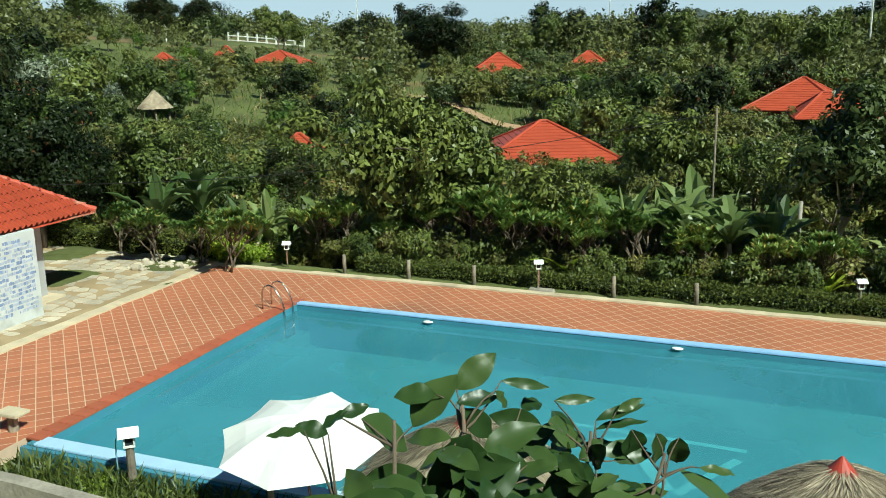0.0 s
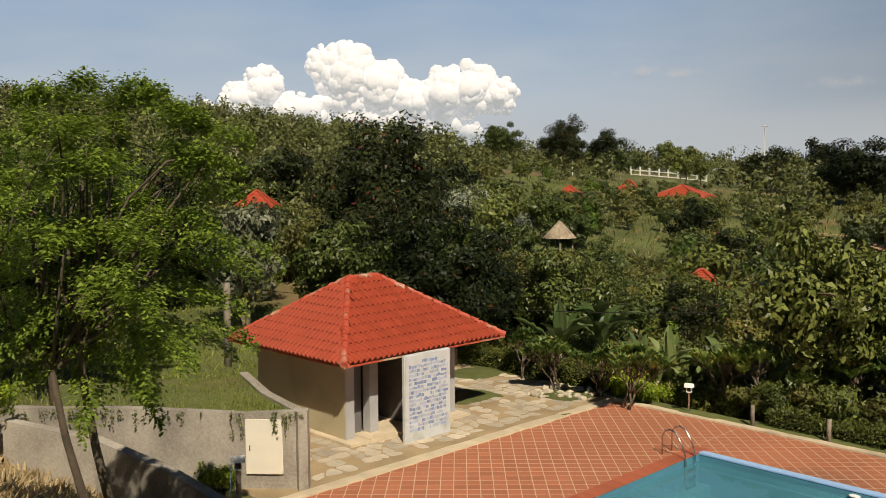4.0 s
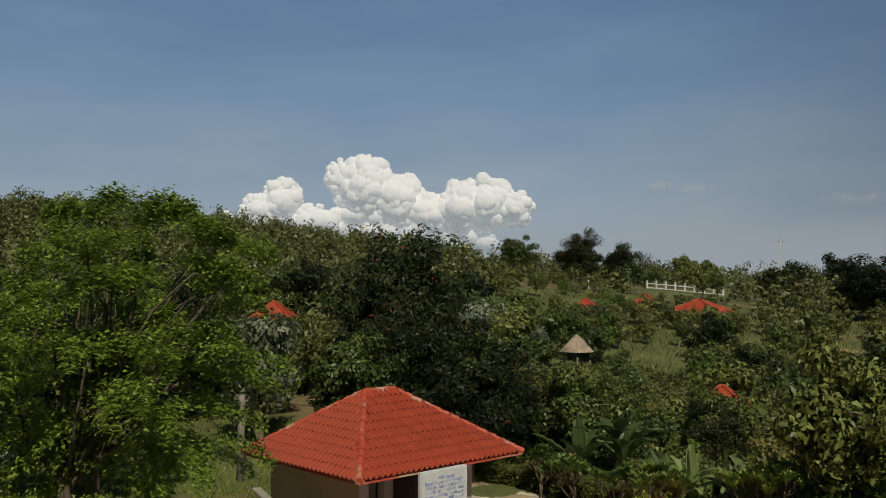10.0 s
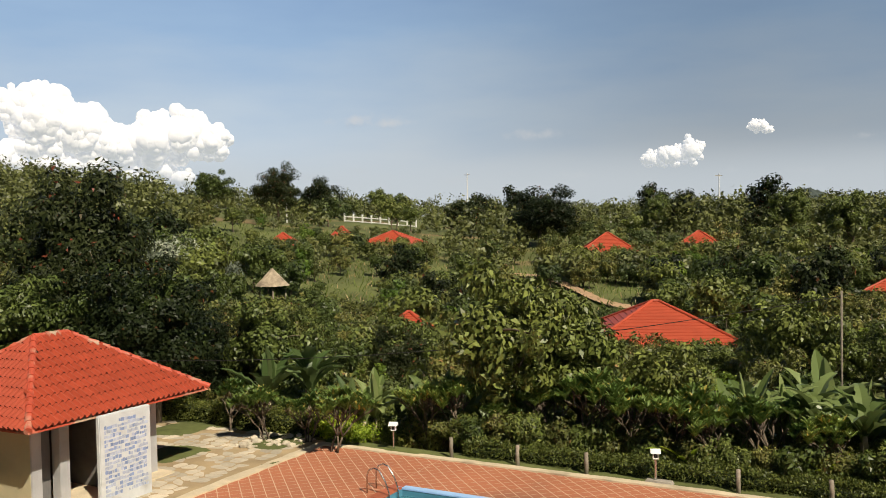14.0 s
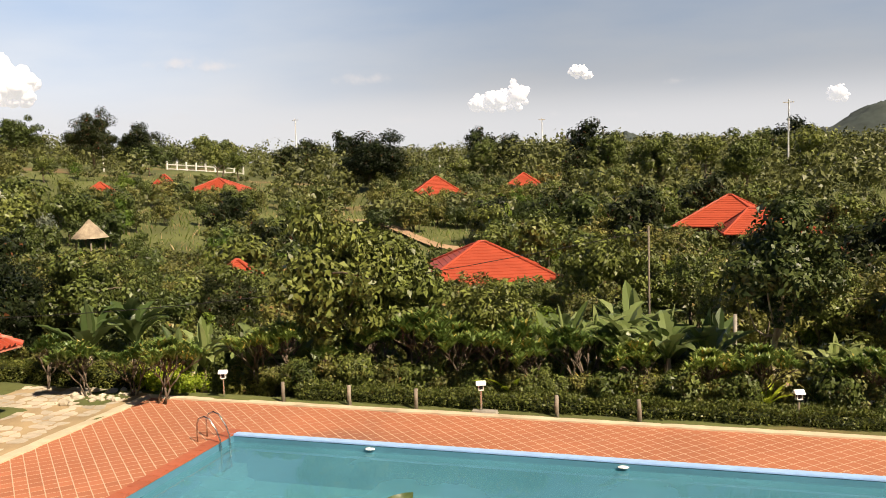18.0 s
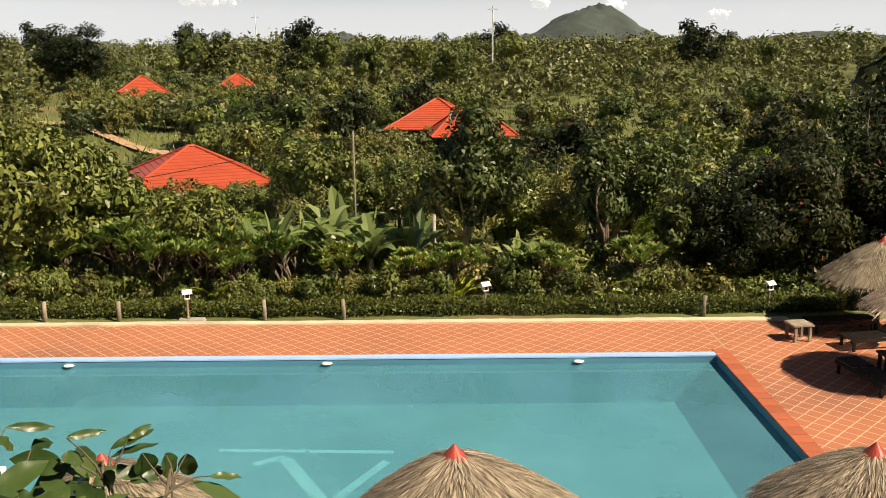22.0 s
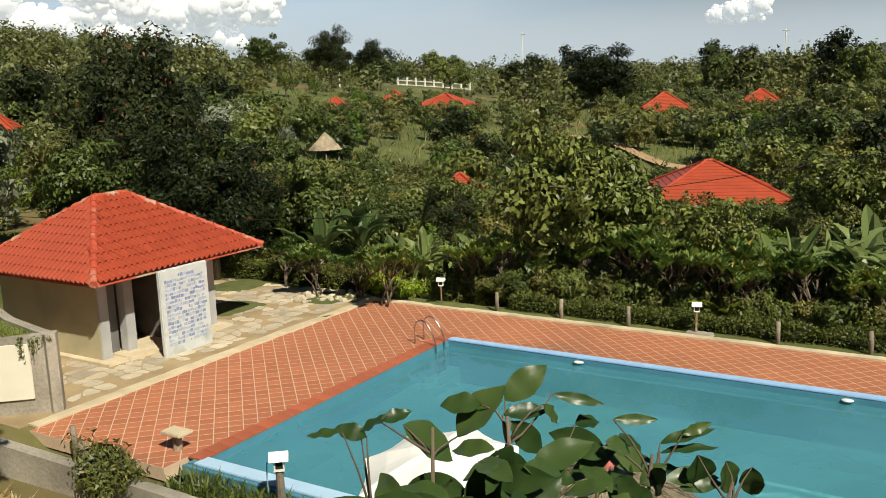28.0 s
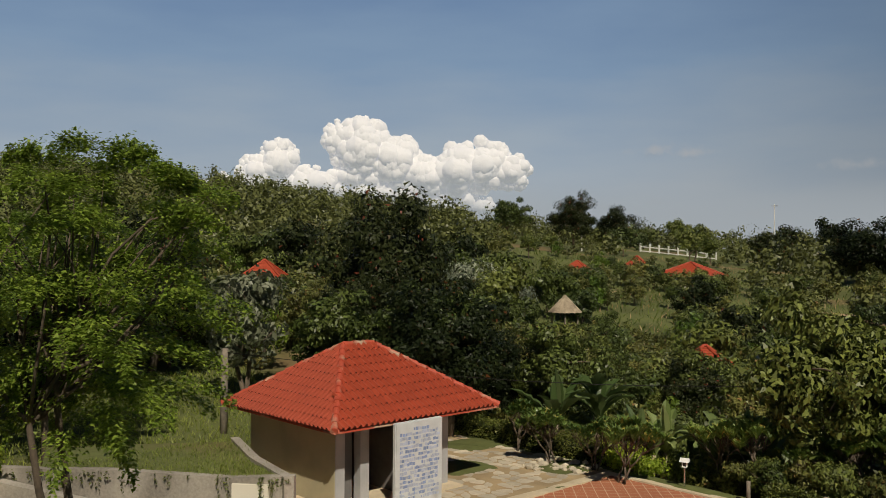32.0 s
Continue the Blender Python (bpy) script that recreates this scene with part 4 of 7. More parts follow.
# ---- lamps, posts, poles ----
def garden_lamp(x, y, ht, post_mat, label, z=0.0, post_r=0.035, size=1.0, turn=20):
    p = thing("garden_lamp", label, "lamp", pose(x, y, z, 0, 0, turn), "garden lamps")
    part("post", rod((0, 0, -0.1), (0, 0, ht - 0.28 * size), post_r, post_r * 0.9, 9), post_mat, p)
    s = size
    lan = part("lantern", box(0.17 * s, 0.17 * s, 0.03, 0, 0, ht - 0.30 * s), M_WHITE, p)
    for dx in (-1, 1):
        for dy in (-1, 1):
            part("corner_bar", box(0.022 * s, 0.022 * s, 0.15 * s, dx * 0.07 * s, dy * 0.07 * s, ht - 0.27 * s), M_WHITE, lan)
    part("glass", box(0.11 * s, 0.11 * s, 0.14 * s, 0, 0, ht - 0.268 * s), M_GLASS_DARK, lan)
    bm = bmesh.new()
    a, hh, zz = 0.15 * s, 0.12 * s, ht - 0.12 * s
    v = [bm.verts.new(q) for q in ((-a, -a, zz), (a, -a, zz), (a, a, zz), (-a, a, zz), (-a, 0, zz + hh), (a, 0, zz + hh))]
    for q in ((0, 1, 5, 4), (2, 3, 4, 5), (1, 2, 5), (3, 0, 4), (3, 2, 1, 0)):
        bm.faces.new([v[i] for i in q])
    part("lamp_roof", bm, M_WHITE, p, "small white gabled roof")
    return p


garden_lamp(-16.14, 26.46, 1.0, M_STEEL, "garden lamp with a white lantern on a thin steel post")
garden_lamp(-7.03, 26.48, 1.02, M_STEEL, "garden lamp with a white lantern on a steel post", post_r=0.045)
garden_lamp(2.25, 27.2, 1.0, M_WOOD, "garden lamp with a white lantern behind the hedge", post_r=0.04)
garden_lamp(11.3, 27.2, 0.95, M_WOOD, "garden lamp in the shade of the trees", post_r=0.04)
garden_lamp(-10.85, 12.05, 1.05, M_WOOD, "garden lamp with a white lantern on a rough wooden post", -0.05, 0.085, 1.25, 40)
garden_lamp(-19.3, 11.3, 1.0, M_WOOD, "garden lamp with a white lantern beside the pump room", 0.3, 0.07, 1.15, 60)
garden_lamp(-35.6, 11.1, 1.7, M_WOOD, "garden lamp with a white lantern on the lawn", float(ground(-35.6, 11.1)), 0.06, 1.7, 30)
for x, y, zb in ((-10.97, 12.0, -0.05), (-19.42, 11.25, 0.2)):
    me = tubes("pipe", [([(x - 0.16, y, zb - 0.2), (x - 0.17, y, zb + 0.5), (x - 0.15, y, zb + 0.78), (x - 0.02, y, zb + 0.86)], [0.013] * 4)], M_PIPE, 6)
    tagged(new("cable_pipe", me), "pale blue plastic cable pipe up to a garden lamp", "pipe")
bed = new("lamp_base", raw("lamp_base", *([(-7.35, 26.3, 0.0), (-6.5, 26.3, 0.0), (-6.5, 26.6, 0.0), (-7.35, 26.6, 0.0), (-7.3, 26.33, 0.09), (-6.55, 26.33, 0.09), (-6.55, 26.58, 0.09), (-7.3, 26.58, 0.09)],
                                                             [(4, 5, 6, 7), (0, 1, 5, 4), (1, 2, 6, 5), (2, 3, 7, 6), (3, 0, 4, 7)]), M_CONCRETE))
tagged(bed, "grey concrete lamp footing at the deck edge", "footing", kind="structure")


def wood_post(x, y, ht, r=0.07, z=0.0, label="short weathered wooden post along the hedge", group="hedge posts"):
    rg = random.Random(int(x * 100))
    p = [(0, 0, -0.2), (rg.uniform(-0.02, 0.02), 0, ht * 0.5), (rg.uniform(-0.02, 0.02), rg.uniform(-0.02, 0.02), ht)]
    ob = new("wooden_post", tubes("wooden_post", [(p, [r, r * 0.95, r * 0.9])], M_WOOD, 9))
    ob.location = (x, y, z)
    return tagged(ob, label, "post", group)


for x in (-13.9, -11.5, -9.2, -4.65, -2.2, 9.04):
    wood_post(x, 26.5, 0.66)
wood_post(-7.55, 11.6, 0.95, 0.06, -0.1, "dark rough wooden stake by the white parasol", "stakes")
wood_post(-16.7, 11.75, 0.62, 0.07, -0.05, "rough wooden stake beside the deck", "stakes")
wood_post(-16.0, 11.45, 0.5, 0.06, -0.05, "rough wooden stake beside the deck", "stakes")
stool = thing("stone_stool", "small stone slab on a stump at the deck corner", "stool", pose(-14.6, 12.85, 0))
part("stump", rod((0, 0, 0), (0, 0, 0.38), 0.11, 0.1, 10), M_WOOD, stool)
part("slab", box(0.62, 0.42, 0.07, 0, 0, 0.38, 0.015), M_KERB, stool, "pale stone slab")
pole = new("utility_pole", tubes("utility_pole", [([(-32.3, 18.7, -0.3), (-32.3, 18.72, 2.0), (-32.22, 18.7, 3.75)], [0.16, 0.15, 0.13])], M_WOOD, 8))
tagged(pole, "weathered grey timber pole behind the hut", "pole")

# ---- pool ladder ----
lad = thing("pool_ladder", "chrome pool ladder with two arched handrails", "ladder")
for y in (22.02, 22.52):
    pts = [(-14.35, y, 0.0), (-14.35, y, 0.52), (-14.27, y, 0.68), (-14.1, y, 0.76), (-13.92, y, 0.70), (-13.72, y, 0.40), (-13.60, y, 0.08), (-13.58, y, -0.3), (-13.58, y, -1.1)]
    part("handrail", tubes("handrail", [(pts, [0.024] * 9)], M_STEEL, 8), None, lad)
for z in (-0.3, -0.58, -0.86):
    part("rung", box(0.09, 0.5, 0.025, -13.58, 22.27, z), M_STEEL, lad)


# ---- thatched parasols ----
def thatch_parasol(x, y, ht, rad, drop, label, seed, turn=0.0, strands=5200, slip=0.0):
    r = np.random.default_rng(seed)
    p = thing("thatched_parasol", label, "parasol", pose(x, y, 0, 0, 0, turn), "thatched parasols")
    part("pole", rod((0, 0, 0), (0, 0, ht - 0.25), 0.075, 0.065, 10), M_BLACK_WOOD, p)
    prof = [(0.05, ht - 0.02), (rad * 0.25, ht - drop * 0.16), (rad * 0.5, ht - drop * 0.40), (rad * 0.75, ht - drop * 0.68), (rad * 0.95, ht - drop * 0.94), (rad, ht - drop), (rad * 0.93, ht - drop - 0.03), (rad * 0.45, ht - drop * 0.62), (0.05, ht - drop * 0.3)]
    seg = 40
    vs, fs = [], []
    wob = 1 + 0.035 * np.sin(np.arange(seg) * 5 / seg * 2 * np.pi + 1) + 0.02 * r.normal(size=seg)
    for i, (q, z) in enumerate(prof):
        for k in range(seg):
            a = 2 * math.pi * k / seg
            w2 = wob[k] if q > rad * 0.4 else 1
            vs.append((slip * q / rad + q * w2 * math.cos(a), q * w2 * math.sin(a), z + (0.03 * r.normal() if 0 < i < 5 else 0)))
        if i:
            fs += [((i - 1) * seg + k, (i - 1) * seg + (k + 1) % seg, i * seg + (k + 1) % seg, i * seg + k) for k in range(seg)]
    can = part("canopy", raw("canopy", vs, fs, M_THATCH, True), None, p, "rough straw thatch canopy")
    n = strands
    t, a = r.random(n) ** 0.6, r.random(n) * 2 * np.pi
    q = np.interp(t, [0, 0.25, 0.5, 0.75, 0.95, 1], [0.06, rad * 0.25, rad * 0.5, rad * 0.75, rad * 0.95, rad * 1.0])
    z = ht - drop * np.interp(t, [0, 0.25, 0.5, 0.75, 0.95, 1], [0.0, 0.16, 0.40, 0.68, 0.94, 1.0]) + 0.015
    out = np.stack([np.cos(a), np.sin(a), np.zeros(n)], -1)
    P = np.stack([slip * q / rad + q * np.cos(a), q * np.sin(a), z + 0.03 * r.random(n)], -1) * (1, 1, 1)
    slope = np.interp(t, [0, 1], [0.45, 0.95])
    D = out + np.stack([-np.sin(a), np.cos(a), 0 * a], -1) * 0.22 * r.normal(size=(n, 1)) + np.array((0, 0, -1)) * slope[:, None] * drop / rad * 1.05
    N = out * 0.5 + (0, 0, 1) + 0.2 * r.normal(size=(n, 3))
    part("straw", leaf_mesh("straw", P, D, 0.30 * (0.7 + 0.6 * r.random(n)), M_STRAW, 0.045, 0.02, 0.03, N), None, can, "loose straw strands")
    part("cap", rod((0, 0, ht - 0.10), (0, 0, ht + 0.16), 0.23, 0.015, 16), M_CAP, p, "red tin cone cap")
    for k in range(6):
        a = math.pi * k / 3
        part("rib", rod((0, 0, ht - drop * 0.35), (rad * 0.9 * math.cos(a), rad * 0.9 * math.sin(a), ht - drop - 0.02), 0.02, 0.018, 6), M_BLACK_WOOD, p)
    return p


thatch_parasol(1.08, 11.30, 2.58, 1.72, 1.05, "thatched straw parasol with a red tin cap beside the pool", 1, 0, 14000, 0.22)
thatch_parasol(6.98, 11.20, 2.60, 1.72, 1.05, "thatched straw parasol with a red tin cap beside the pool", 2, 0, 14000, 0.2)
thatch_parasol(-3.85, 11.15, 2.56, 1.7, 1.05, "thatched straw parasol half hidden behind the leafy shrub", 3, 80, 7000)
thatch_parasol(12.95, 20.45, 2.93, 1.64, 0.96, "sagging thatched straw parasol with a red cap over loungers", 4, 10, 6000)
thatch_parasol(13.7, 25.0, 2.66, 1.62, 1.1, "tall thatched straw parasol at the edge of the trees", 5, 60, 6000)


# ---- loungers, bench, parasols of cloth ----
def lounger(x, y, turn, back, label):
    p = thing("sun_lounger", label, "lounger", pose(x, y, 0, 0, 0, turn), "sun loungers")
    for sy in (-0.31, 0.31):
        part("side_rail", box(1.95, 0.05, 0.10, 0, sy, 0.25, 0.008), M_BLACK_WOOD, p)
    for lx in (-0.85, 0.85):
        for sy in (-0.29, 0.29):
            part("leg", box(0.07, 0.07, 0.26, lx, sy, 0, 0.006), M_BLACK_WOOD, p)
    for i in range(9):
        part("slat", box(0.11, 0.58, 0.022, -0.9 + i * 0.135, 0, 0.35, 0.004), M_BLACK_WOOD, p)
    b = part("backrest", box(0.72, 0.58, 0.03, 0.36, 0, 0, 0.006), M_BLACK_WOOD, p)
    b.matrix_basis = pose(0.28, 0, 0.36, 0, -back, 0)
    return p


lounger(11.45, 20.55, 100, 0, "black wooden sun lounger lying flat in the shade")
lounger(13.0, 20.3, 100, 0, "black wooden sun lounger lying flat in the shade")
lounger(12.95, 23.45, 10, 38, "black wooden sun lounger with its back raised")
lounger(12.6, 25.0, 5, 0, "black wooden sun lounger under the far parasol")


def low_table(x, y, w, d, ht, turn, label, material):
    p = thing("low_table", label, "table", pose(x, y, 0, 0, 0, turn))
    part("tabletop", box(w, d, 0.06, 0, 0, ht - 0.06, 0.01), material, p)
    for sx in (-1, 1):
        for sy in (-1, 1):
            part("leg", box(0.08, 0.08, ht - 0.06, sx * (w / 2 - 0.09), sy * (d / 2 - 0.07), 0, 0.008), material, p)
    return p


low_table(11.05, 24.1, 0.62, 0.6, 0.52, 8, "grey weathered wooden side table at the deck edge", M_WOOD)
low_table(12.35, 21.5, 0.45, 0.45, 0.5, 5, "black wooden side table between the loungers", M_BLACK_WOOD)

umb = thing("white_parasol", "open white eight-sided canvas parasol by the pool", "parasol", pose(-6.85, 11.8, -0.22, 9, 0, 8))
part("pole", rod((0, 0, -0.1), (0, 0, 2.25), 0.025, 0.022, 10), M_STEEL, umb)
vs, fs = [(0, 0, 2.36)], []
for ring, (q, z, sag) in enumerate(((0.5, 2.27, 0.0), (0.95, 2.12, 0.01), (1.40, 1.92, 0.03))):
    for k in range(32):
        a = 2 * math.pi * k / 32
        f = abs(math.sin(4 * a))
        rr_ = q * (math.cos(math.pi / 8) / math.cos((a % (math.pi / 4)) - math.pi / 8)) * (1 - 0.04 * f * (ring == 2))
        vs.append((rr_ * math.cos(a), rr_ * math.sin(a), z - 0.05 * f * q / 1.4))
    for k in range(32):
        j = (k + 1) % 32
        o = 1 + 32 * ring
        fs.append((0, 1 + k, 1 + j) if ring == 0 else (o - 32 + k, o + k, o + j, o - 32 + j))
me = raw("canopy", vs, fs, M_CLOTH, False)
can = part("canopy", me, None, umb, "taut white canvas canopy")
sol = can.modifiers.new("cloth", "SOLIDIFY")
sol.thickness = 0.006
for k in range(8):
    a = math.pi * k / 4
    part("rib", rod((0, 0, 2.28), (1.36 * math.cos(a), 1.36 * math.sin(a), 1.87), 0.008, 0.006, 6), M_STEEL, umb)

cu = thing("closed_parasol", "closed pink and maroon striped canvas parasol in a stone base", "parasol", pose(10.42, 15.2, 0))
part("base", box(0.5, 0.5, 0.10, 0, 0, 0, 0.03), M_KERB, cu, "cream stone base")
part("pole", rod((0, 0, 0.1), (0, 0, 2.3), 0.022, 0.02, 10), M_BLACK_WOOD, cu)
for k in range(12):
    a0, a1 = 2 * math.pi * k / 12, 2 * math.pi * (k + 1) / 12
    rows_ = [(2.25, 0.02), (2.0, 0.1), (1.6, 0.17), (1.2, 0.235), (0.92, 0.26)]
    vs, fs = [], []
    for i, (z, q) in enumerate(rows_):
        for a, g in ((a0, 1.0), ((a0 + a1) / 2, 1.18), (a1, 1.0)):
            vs.append((q * g * math.cos(a), q * g * math.sin(a), z - 0.03 * (g > 1) * (i == 4)))
        if i:
            o = 3 * i
            fs += [(o - 3, o, o + 1, o - 2), (o - 2, o + 1, o + 2, o - 1)]
    part("cloth_panel", raw("cloth_panel", vs, fs, M_STRIPE if k % 2 else M_STRIPE2), None, cu, "pale pink stripe" if k % 2 else "dark maroon stripe")
part("valance", rod((0, 0, 1.86), (0, 0, 2.12), 0.20, 0.06, 14), M_STRIPE, cu, "pink canvas vent flap")


# ---- houses in the valley ----
HOUSES = []


def house(x, y, apex, w, d, turn, wall_h, roof_h, wall_mat, label, rows=14, ridge=0.02, windows=True, key=True, cover=0.62):
    r = math.hypot(x, y)
    z = apex - wall_h - roof_h
    p = thing("bungalow", label, "house", pose(x, y, z, 0, 0, turn), "bungalows")
    part("foundation", box(w * 0.84, d * 0.84, 2.5, 0, 0, -2.4), M_CONCRETE, p)
    part("wall", box(w * 0.8, d * 0.8, wall_h, 0, 0, 0), wall_mat, p)
    hw, hd, k = w / 2, d / 2, w * ridge
    E = [(-hw, -hd, wall_h - 0.15), (hw, -hd, wall_h - 0.15), (hw, hd, wall_h - 0.15), (-hw, hd, wall_h - 0.15)]
    A, B = (-k, 0, wall_h + roof_h), (k, 0, wall_h + roof_h)
    vs, fs = [], []
    steps = rows
    for (a, b, c, e) in ((E[0], E[1], B, A), (E[1], E[2], B, B), (E[2], E[3], A, B), (E[3], E[0], A, A)):
        a, b, c, e = map(Vector, (a, b, c, e))
        for i in range(steps):
            f, g = i / steps, (i + 1) / steps
            o = len(vs)
            lift = Vector((0, 0, 0.025))
            low = lift * 0 if i else -lift
            vs += [a.lerp(e, f) + lift * 1.6, b.lerp(c, f) + lift * 1.6, b.lerp(c, g), a.lerp(e, g), a.lerp(e, f) + low, b.lerp(c, f) + low]
            fs += [(o, o + 1, o + 2, o + 3), (o + 4, o + 5, o + 1, o)]
    o = len(vs)
    vs += [Vector(q) - Vector((0, 0, 0.06)) for q in E]
    fs.append((o + 3, o + 2, o + 1, o))
    me = raw("roof", vs, fs, M_ROOF)
    bm = bmesh.new()
    bm.from_mesh(me)
    bmesh.ops.remove_doubles(bm, verts=bm.verts, dist=0.002)
    bm.to_mesh(me)
    bm.free()
    rf = part("roof", me, None, p, "hipped red tile roof")
    for a, b in ((E[0], A), (E[1], B), (E[2], B), (E[3], A), (A, B)):
        part("ridge", rod(Vector(a) + Vector((0, 0, 0.04)), Vector(b) + Vector((0, 0, 0.04)), 0.11, 0.11, 8), M_ROOF, rf)
    if windows:
        for sx in (-0.22, 0.22):
            for sgn in (-1, 1):
                win = part("window", box(w * 0.14, 0.12, wall_h * 0.42, sx * w, sgn * d * 0.4, wall_h * 0.36), M_WHITE, p, "white framed window")
                part("pane", box(w * 0.11, 0.14, wall_h * 0.34, sx * w, sgn * d * 0.4, wall_h * 0.40), M_GLASS_DARK, win)
        door = part("door", box(w * 0.1, 0.14, wall_h * 0.75, 0, -d * 0.4, 0), M_WOOD, p)
    if key:
        az = math.degrees(math.atan2(-x, y))
        HOUSES.append((az, math.degrees(w * 0.52 / r), r, math.degrees(math.atan2(apex - roof_h * cover - 8, r))))
    return p


house(-17.6, 66.0, 1.5, 11.0, 10.0, 24, 2.6, 2.5, M_CREAM_WALL, "bungalow with a hipped red tile roof among bananas", cover=1.0)
house(-36.6, 113.8, 5.5, 7.4, 7.2, 20, 2.7, 2.2, M_CREAM_WALL, "small cream bungalow with a red pyramid roof")
house(-28.6, 131.0, 5.3, 6.5, 6.0, 10, 2.6, 2.0, M_CREAM_WALL, "bungalow whose red roof shows above the bushes", cover=0.35)
house(0.4, 92.0, 3.45, 9.4, 8.6, -8, 3.1, 2.6, M_RED_WALL, "red-walled house with a red hipped roof", cover=1.2)
house(3.6, 86.5, 2.45, 8.2, 6.0, 6, 2.6, 1.9, M_CREAM_WALL, "lower red-roofed wing of the house", ridge=0.2, cover=1.7)
house(-30.2, 51.5, 1.75, 5.0, 5.0, 30, 2.6, 1.8, M_CREAM_WALL, "bungalow almost hidden by trees", cover=0.15)
house(-67.4, 110.6, 6.1, 8.0, 6.5, 5, 2.6, 1.7, M_CREAM_WALL, "low bungalow with a red roof under the fence", cover=0.4)
house(-77.2, 98.0, 6.2, 5.5, 5.5, 30, 2.6, 1.9, M_CREAM_WALL, "bungalow whose red roof peeps through trees", cover=0.2)
house(-72.0, 104.5, 6.9, 3.6, 3.6, 30, 2.4, 1.4, M_CREAM_WALL, "little red-roofed bungalow among trees", cover=0.1)
house(-68.0, 31.6, 6.75, 6.2, 5.2, 60, 2.6, 1.6, M_CREAM_WALL, "bungalow with a red roof behind feathery trees", cover=0.4)
house(-73.0, 46.0, 6.55, 3.8, 3.8, 45, 2.6, 1.4, M_CREAM_WALL, "bungalow with a red roof behind pale trees")
sala = thing("thatched_shelter", "open garden shelter with a pointed thatched roof", "shelter", pose(-49.9, 61.8, 0.35))
part("roof", rod((0, 0, 2.0), (0, 0, 3.5), 1.5, 0.06, 18), M_THATCH, sala, "pointed straw roof")
for k in range(4):
    part("post", rod((1.1 * math.cos(k * 1.571 + 0.7), 1.1 * math.sin(k * 1.571 + 0.7), -2.5), (1.1 * math.cos(k * 1.571 + 0.7), 1.1 * math.sin(k * 1.571 + 0.7), 1.6), 0.08, 0.07, 7), M_WOOD, sala)
part("platform", box(2.4, 2.4, 0.15, 0, 0, 0.15), M_WOOD, sala)
HOUSES.append((math.degrees(math.atan2(49.9, 61.8)), 1.5, 79.5, -4.7))
HOUSES += [(34.0, 1.5, 97, -4.85), (33.6, 1.0, 84, -6.1), (32.1, 2.3, 204, -0.45)]

# earth path in the valley
vs, fs = [], []
for i in range(15):
    x, y = polar(24.0 - 0.62 * i, 112 - 1.9 * i + 3 * math.sin(i * 0.5))
    z = float(ground(x, y)) + 0.22
    vs += [(x, y - 1.1, z), (x, y + 1.1, z + 0.1)]
    if i:
        fs.append((2 * i - 2, 2 * i, 2 * i + 1, 2 * i - 1))
tagged(new("path", raw("path", vs, fs, M_PATH, True)), "bare reddish earth path through the valley", "path", kind="structure")
HOUSES.append((19.0, 3.2, 96, -5.6))

# boundary fence on the far rise
def fence_line(az0, az1, r, n, ht, label, rails=True):
    f = thing("fence", label, "fence")
    prev = None
    for i in range(n):
        x, y = polar(az0 + (az1 - az0) * i / (n - 1), r)
        z = float(ground(x, y))
        part("post", box(0.28, 0.28, ht, x, y, z), M_WHITE, f)
        cur = Vector((x, y, z))
        if prev is not None and rails:
            for k in (0.12, 0.62):
                part("rail", rod(prev + Vector((0, 0, ht * k)), cur + Vector((0, 0, ht * k)), 0.10, 0.10, 5), M_WHITE, f)
        prev = cur
    return f


fence_line(34.4, 29.9, 205, 9, 1.9, "white concrete post and rail fence on the far rise")
fence_line(22.5, 6.0, 215, 18, 2.6, "white fence posts along the far field", False)
for az, r, top in ((11.15, 215, 16.6), (26.6, 235, 19.2), (-3.48, 150, 15.2), (-14.6, 260, 13.9), (57.5, 120, 10.5), (38.0, 180, 16.5), (-24.0, 260, 13.0)):
    x, y = polar(az, r)
    z = float(ground(x, y))
    up = thing("power_pole", "distant pale concrete power pole", "pole", pose(x, y, z), "power poles")
    part("shaft", rod((0, 0, 0), (0, 0, top - z), 0.16, 0.10, 7), M_WHITE, up)
    part("crossarm", box(1.6, 0.12, 0.12, 0, 0, top - z - 0.5), M_KERB, up)

# far wooded hills
def hill(name, az, r, half_deg, el, label, seed):
    x, y = polar(az, r)
    hw, ht = r * math.tan(radians(half_deg)), r * math.tan(radians(el)) + 8
    vs, fs, n, m_ = [], [], 60, 26
    for j in range(m_ + 1):
        q = j / m_
        for i in range(n):
            a = 2 * math.pi * i / n
            v = Vector((math.cos(a), math.sin(a), 0)) * q
            hgt = 1 - q ** 1.25 if r > 1000 else (math.cos(math.pi * min(1, q)) * 0.5 + 0.5) ** 0.85
            nz = noise.noise(v * 3 + Vector((seed, 0, 0))) * 0.16 + noise.noise(v * 14) * 0.06 + noise.noise(v * 40) * 0.05
            vs.append((x + v.x * hw * 1.15, y + v.y * hw * 0.8, ht * max(0, hgt + nz * (0.3 + hgt) * min(1, (1 - q) * 4)) - 2))
        if j:
            o = j * n
            fs += [(o - n + i, o - n + (i + 1) % n, o + (i + 1) % n, o + i) for i in range(n)]
    ob = new(name, raw(name, vs, fs, M_HILL, True))
    return tagged(ob, label, "hill", kind="structure")


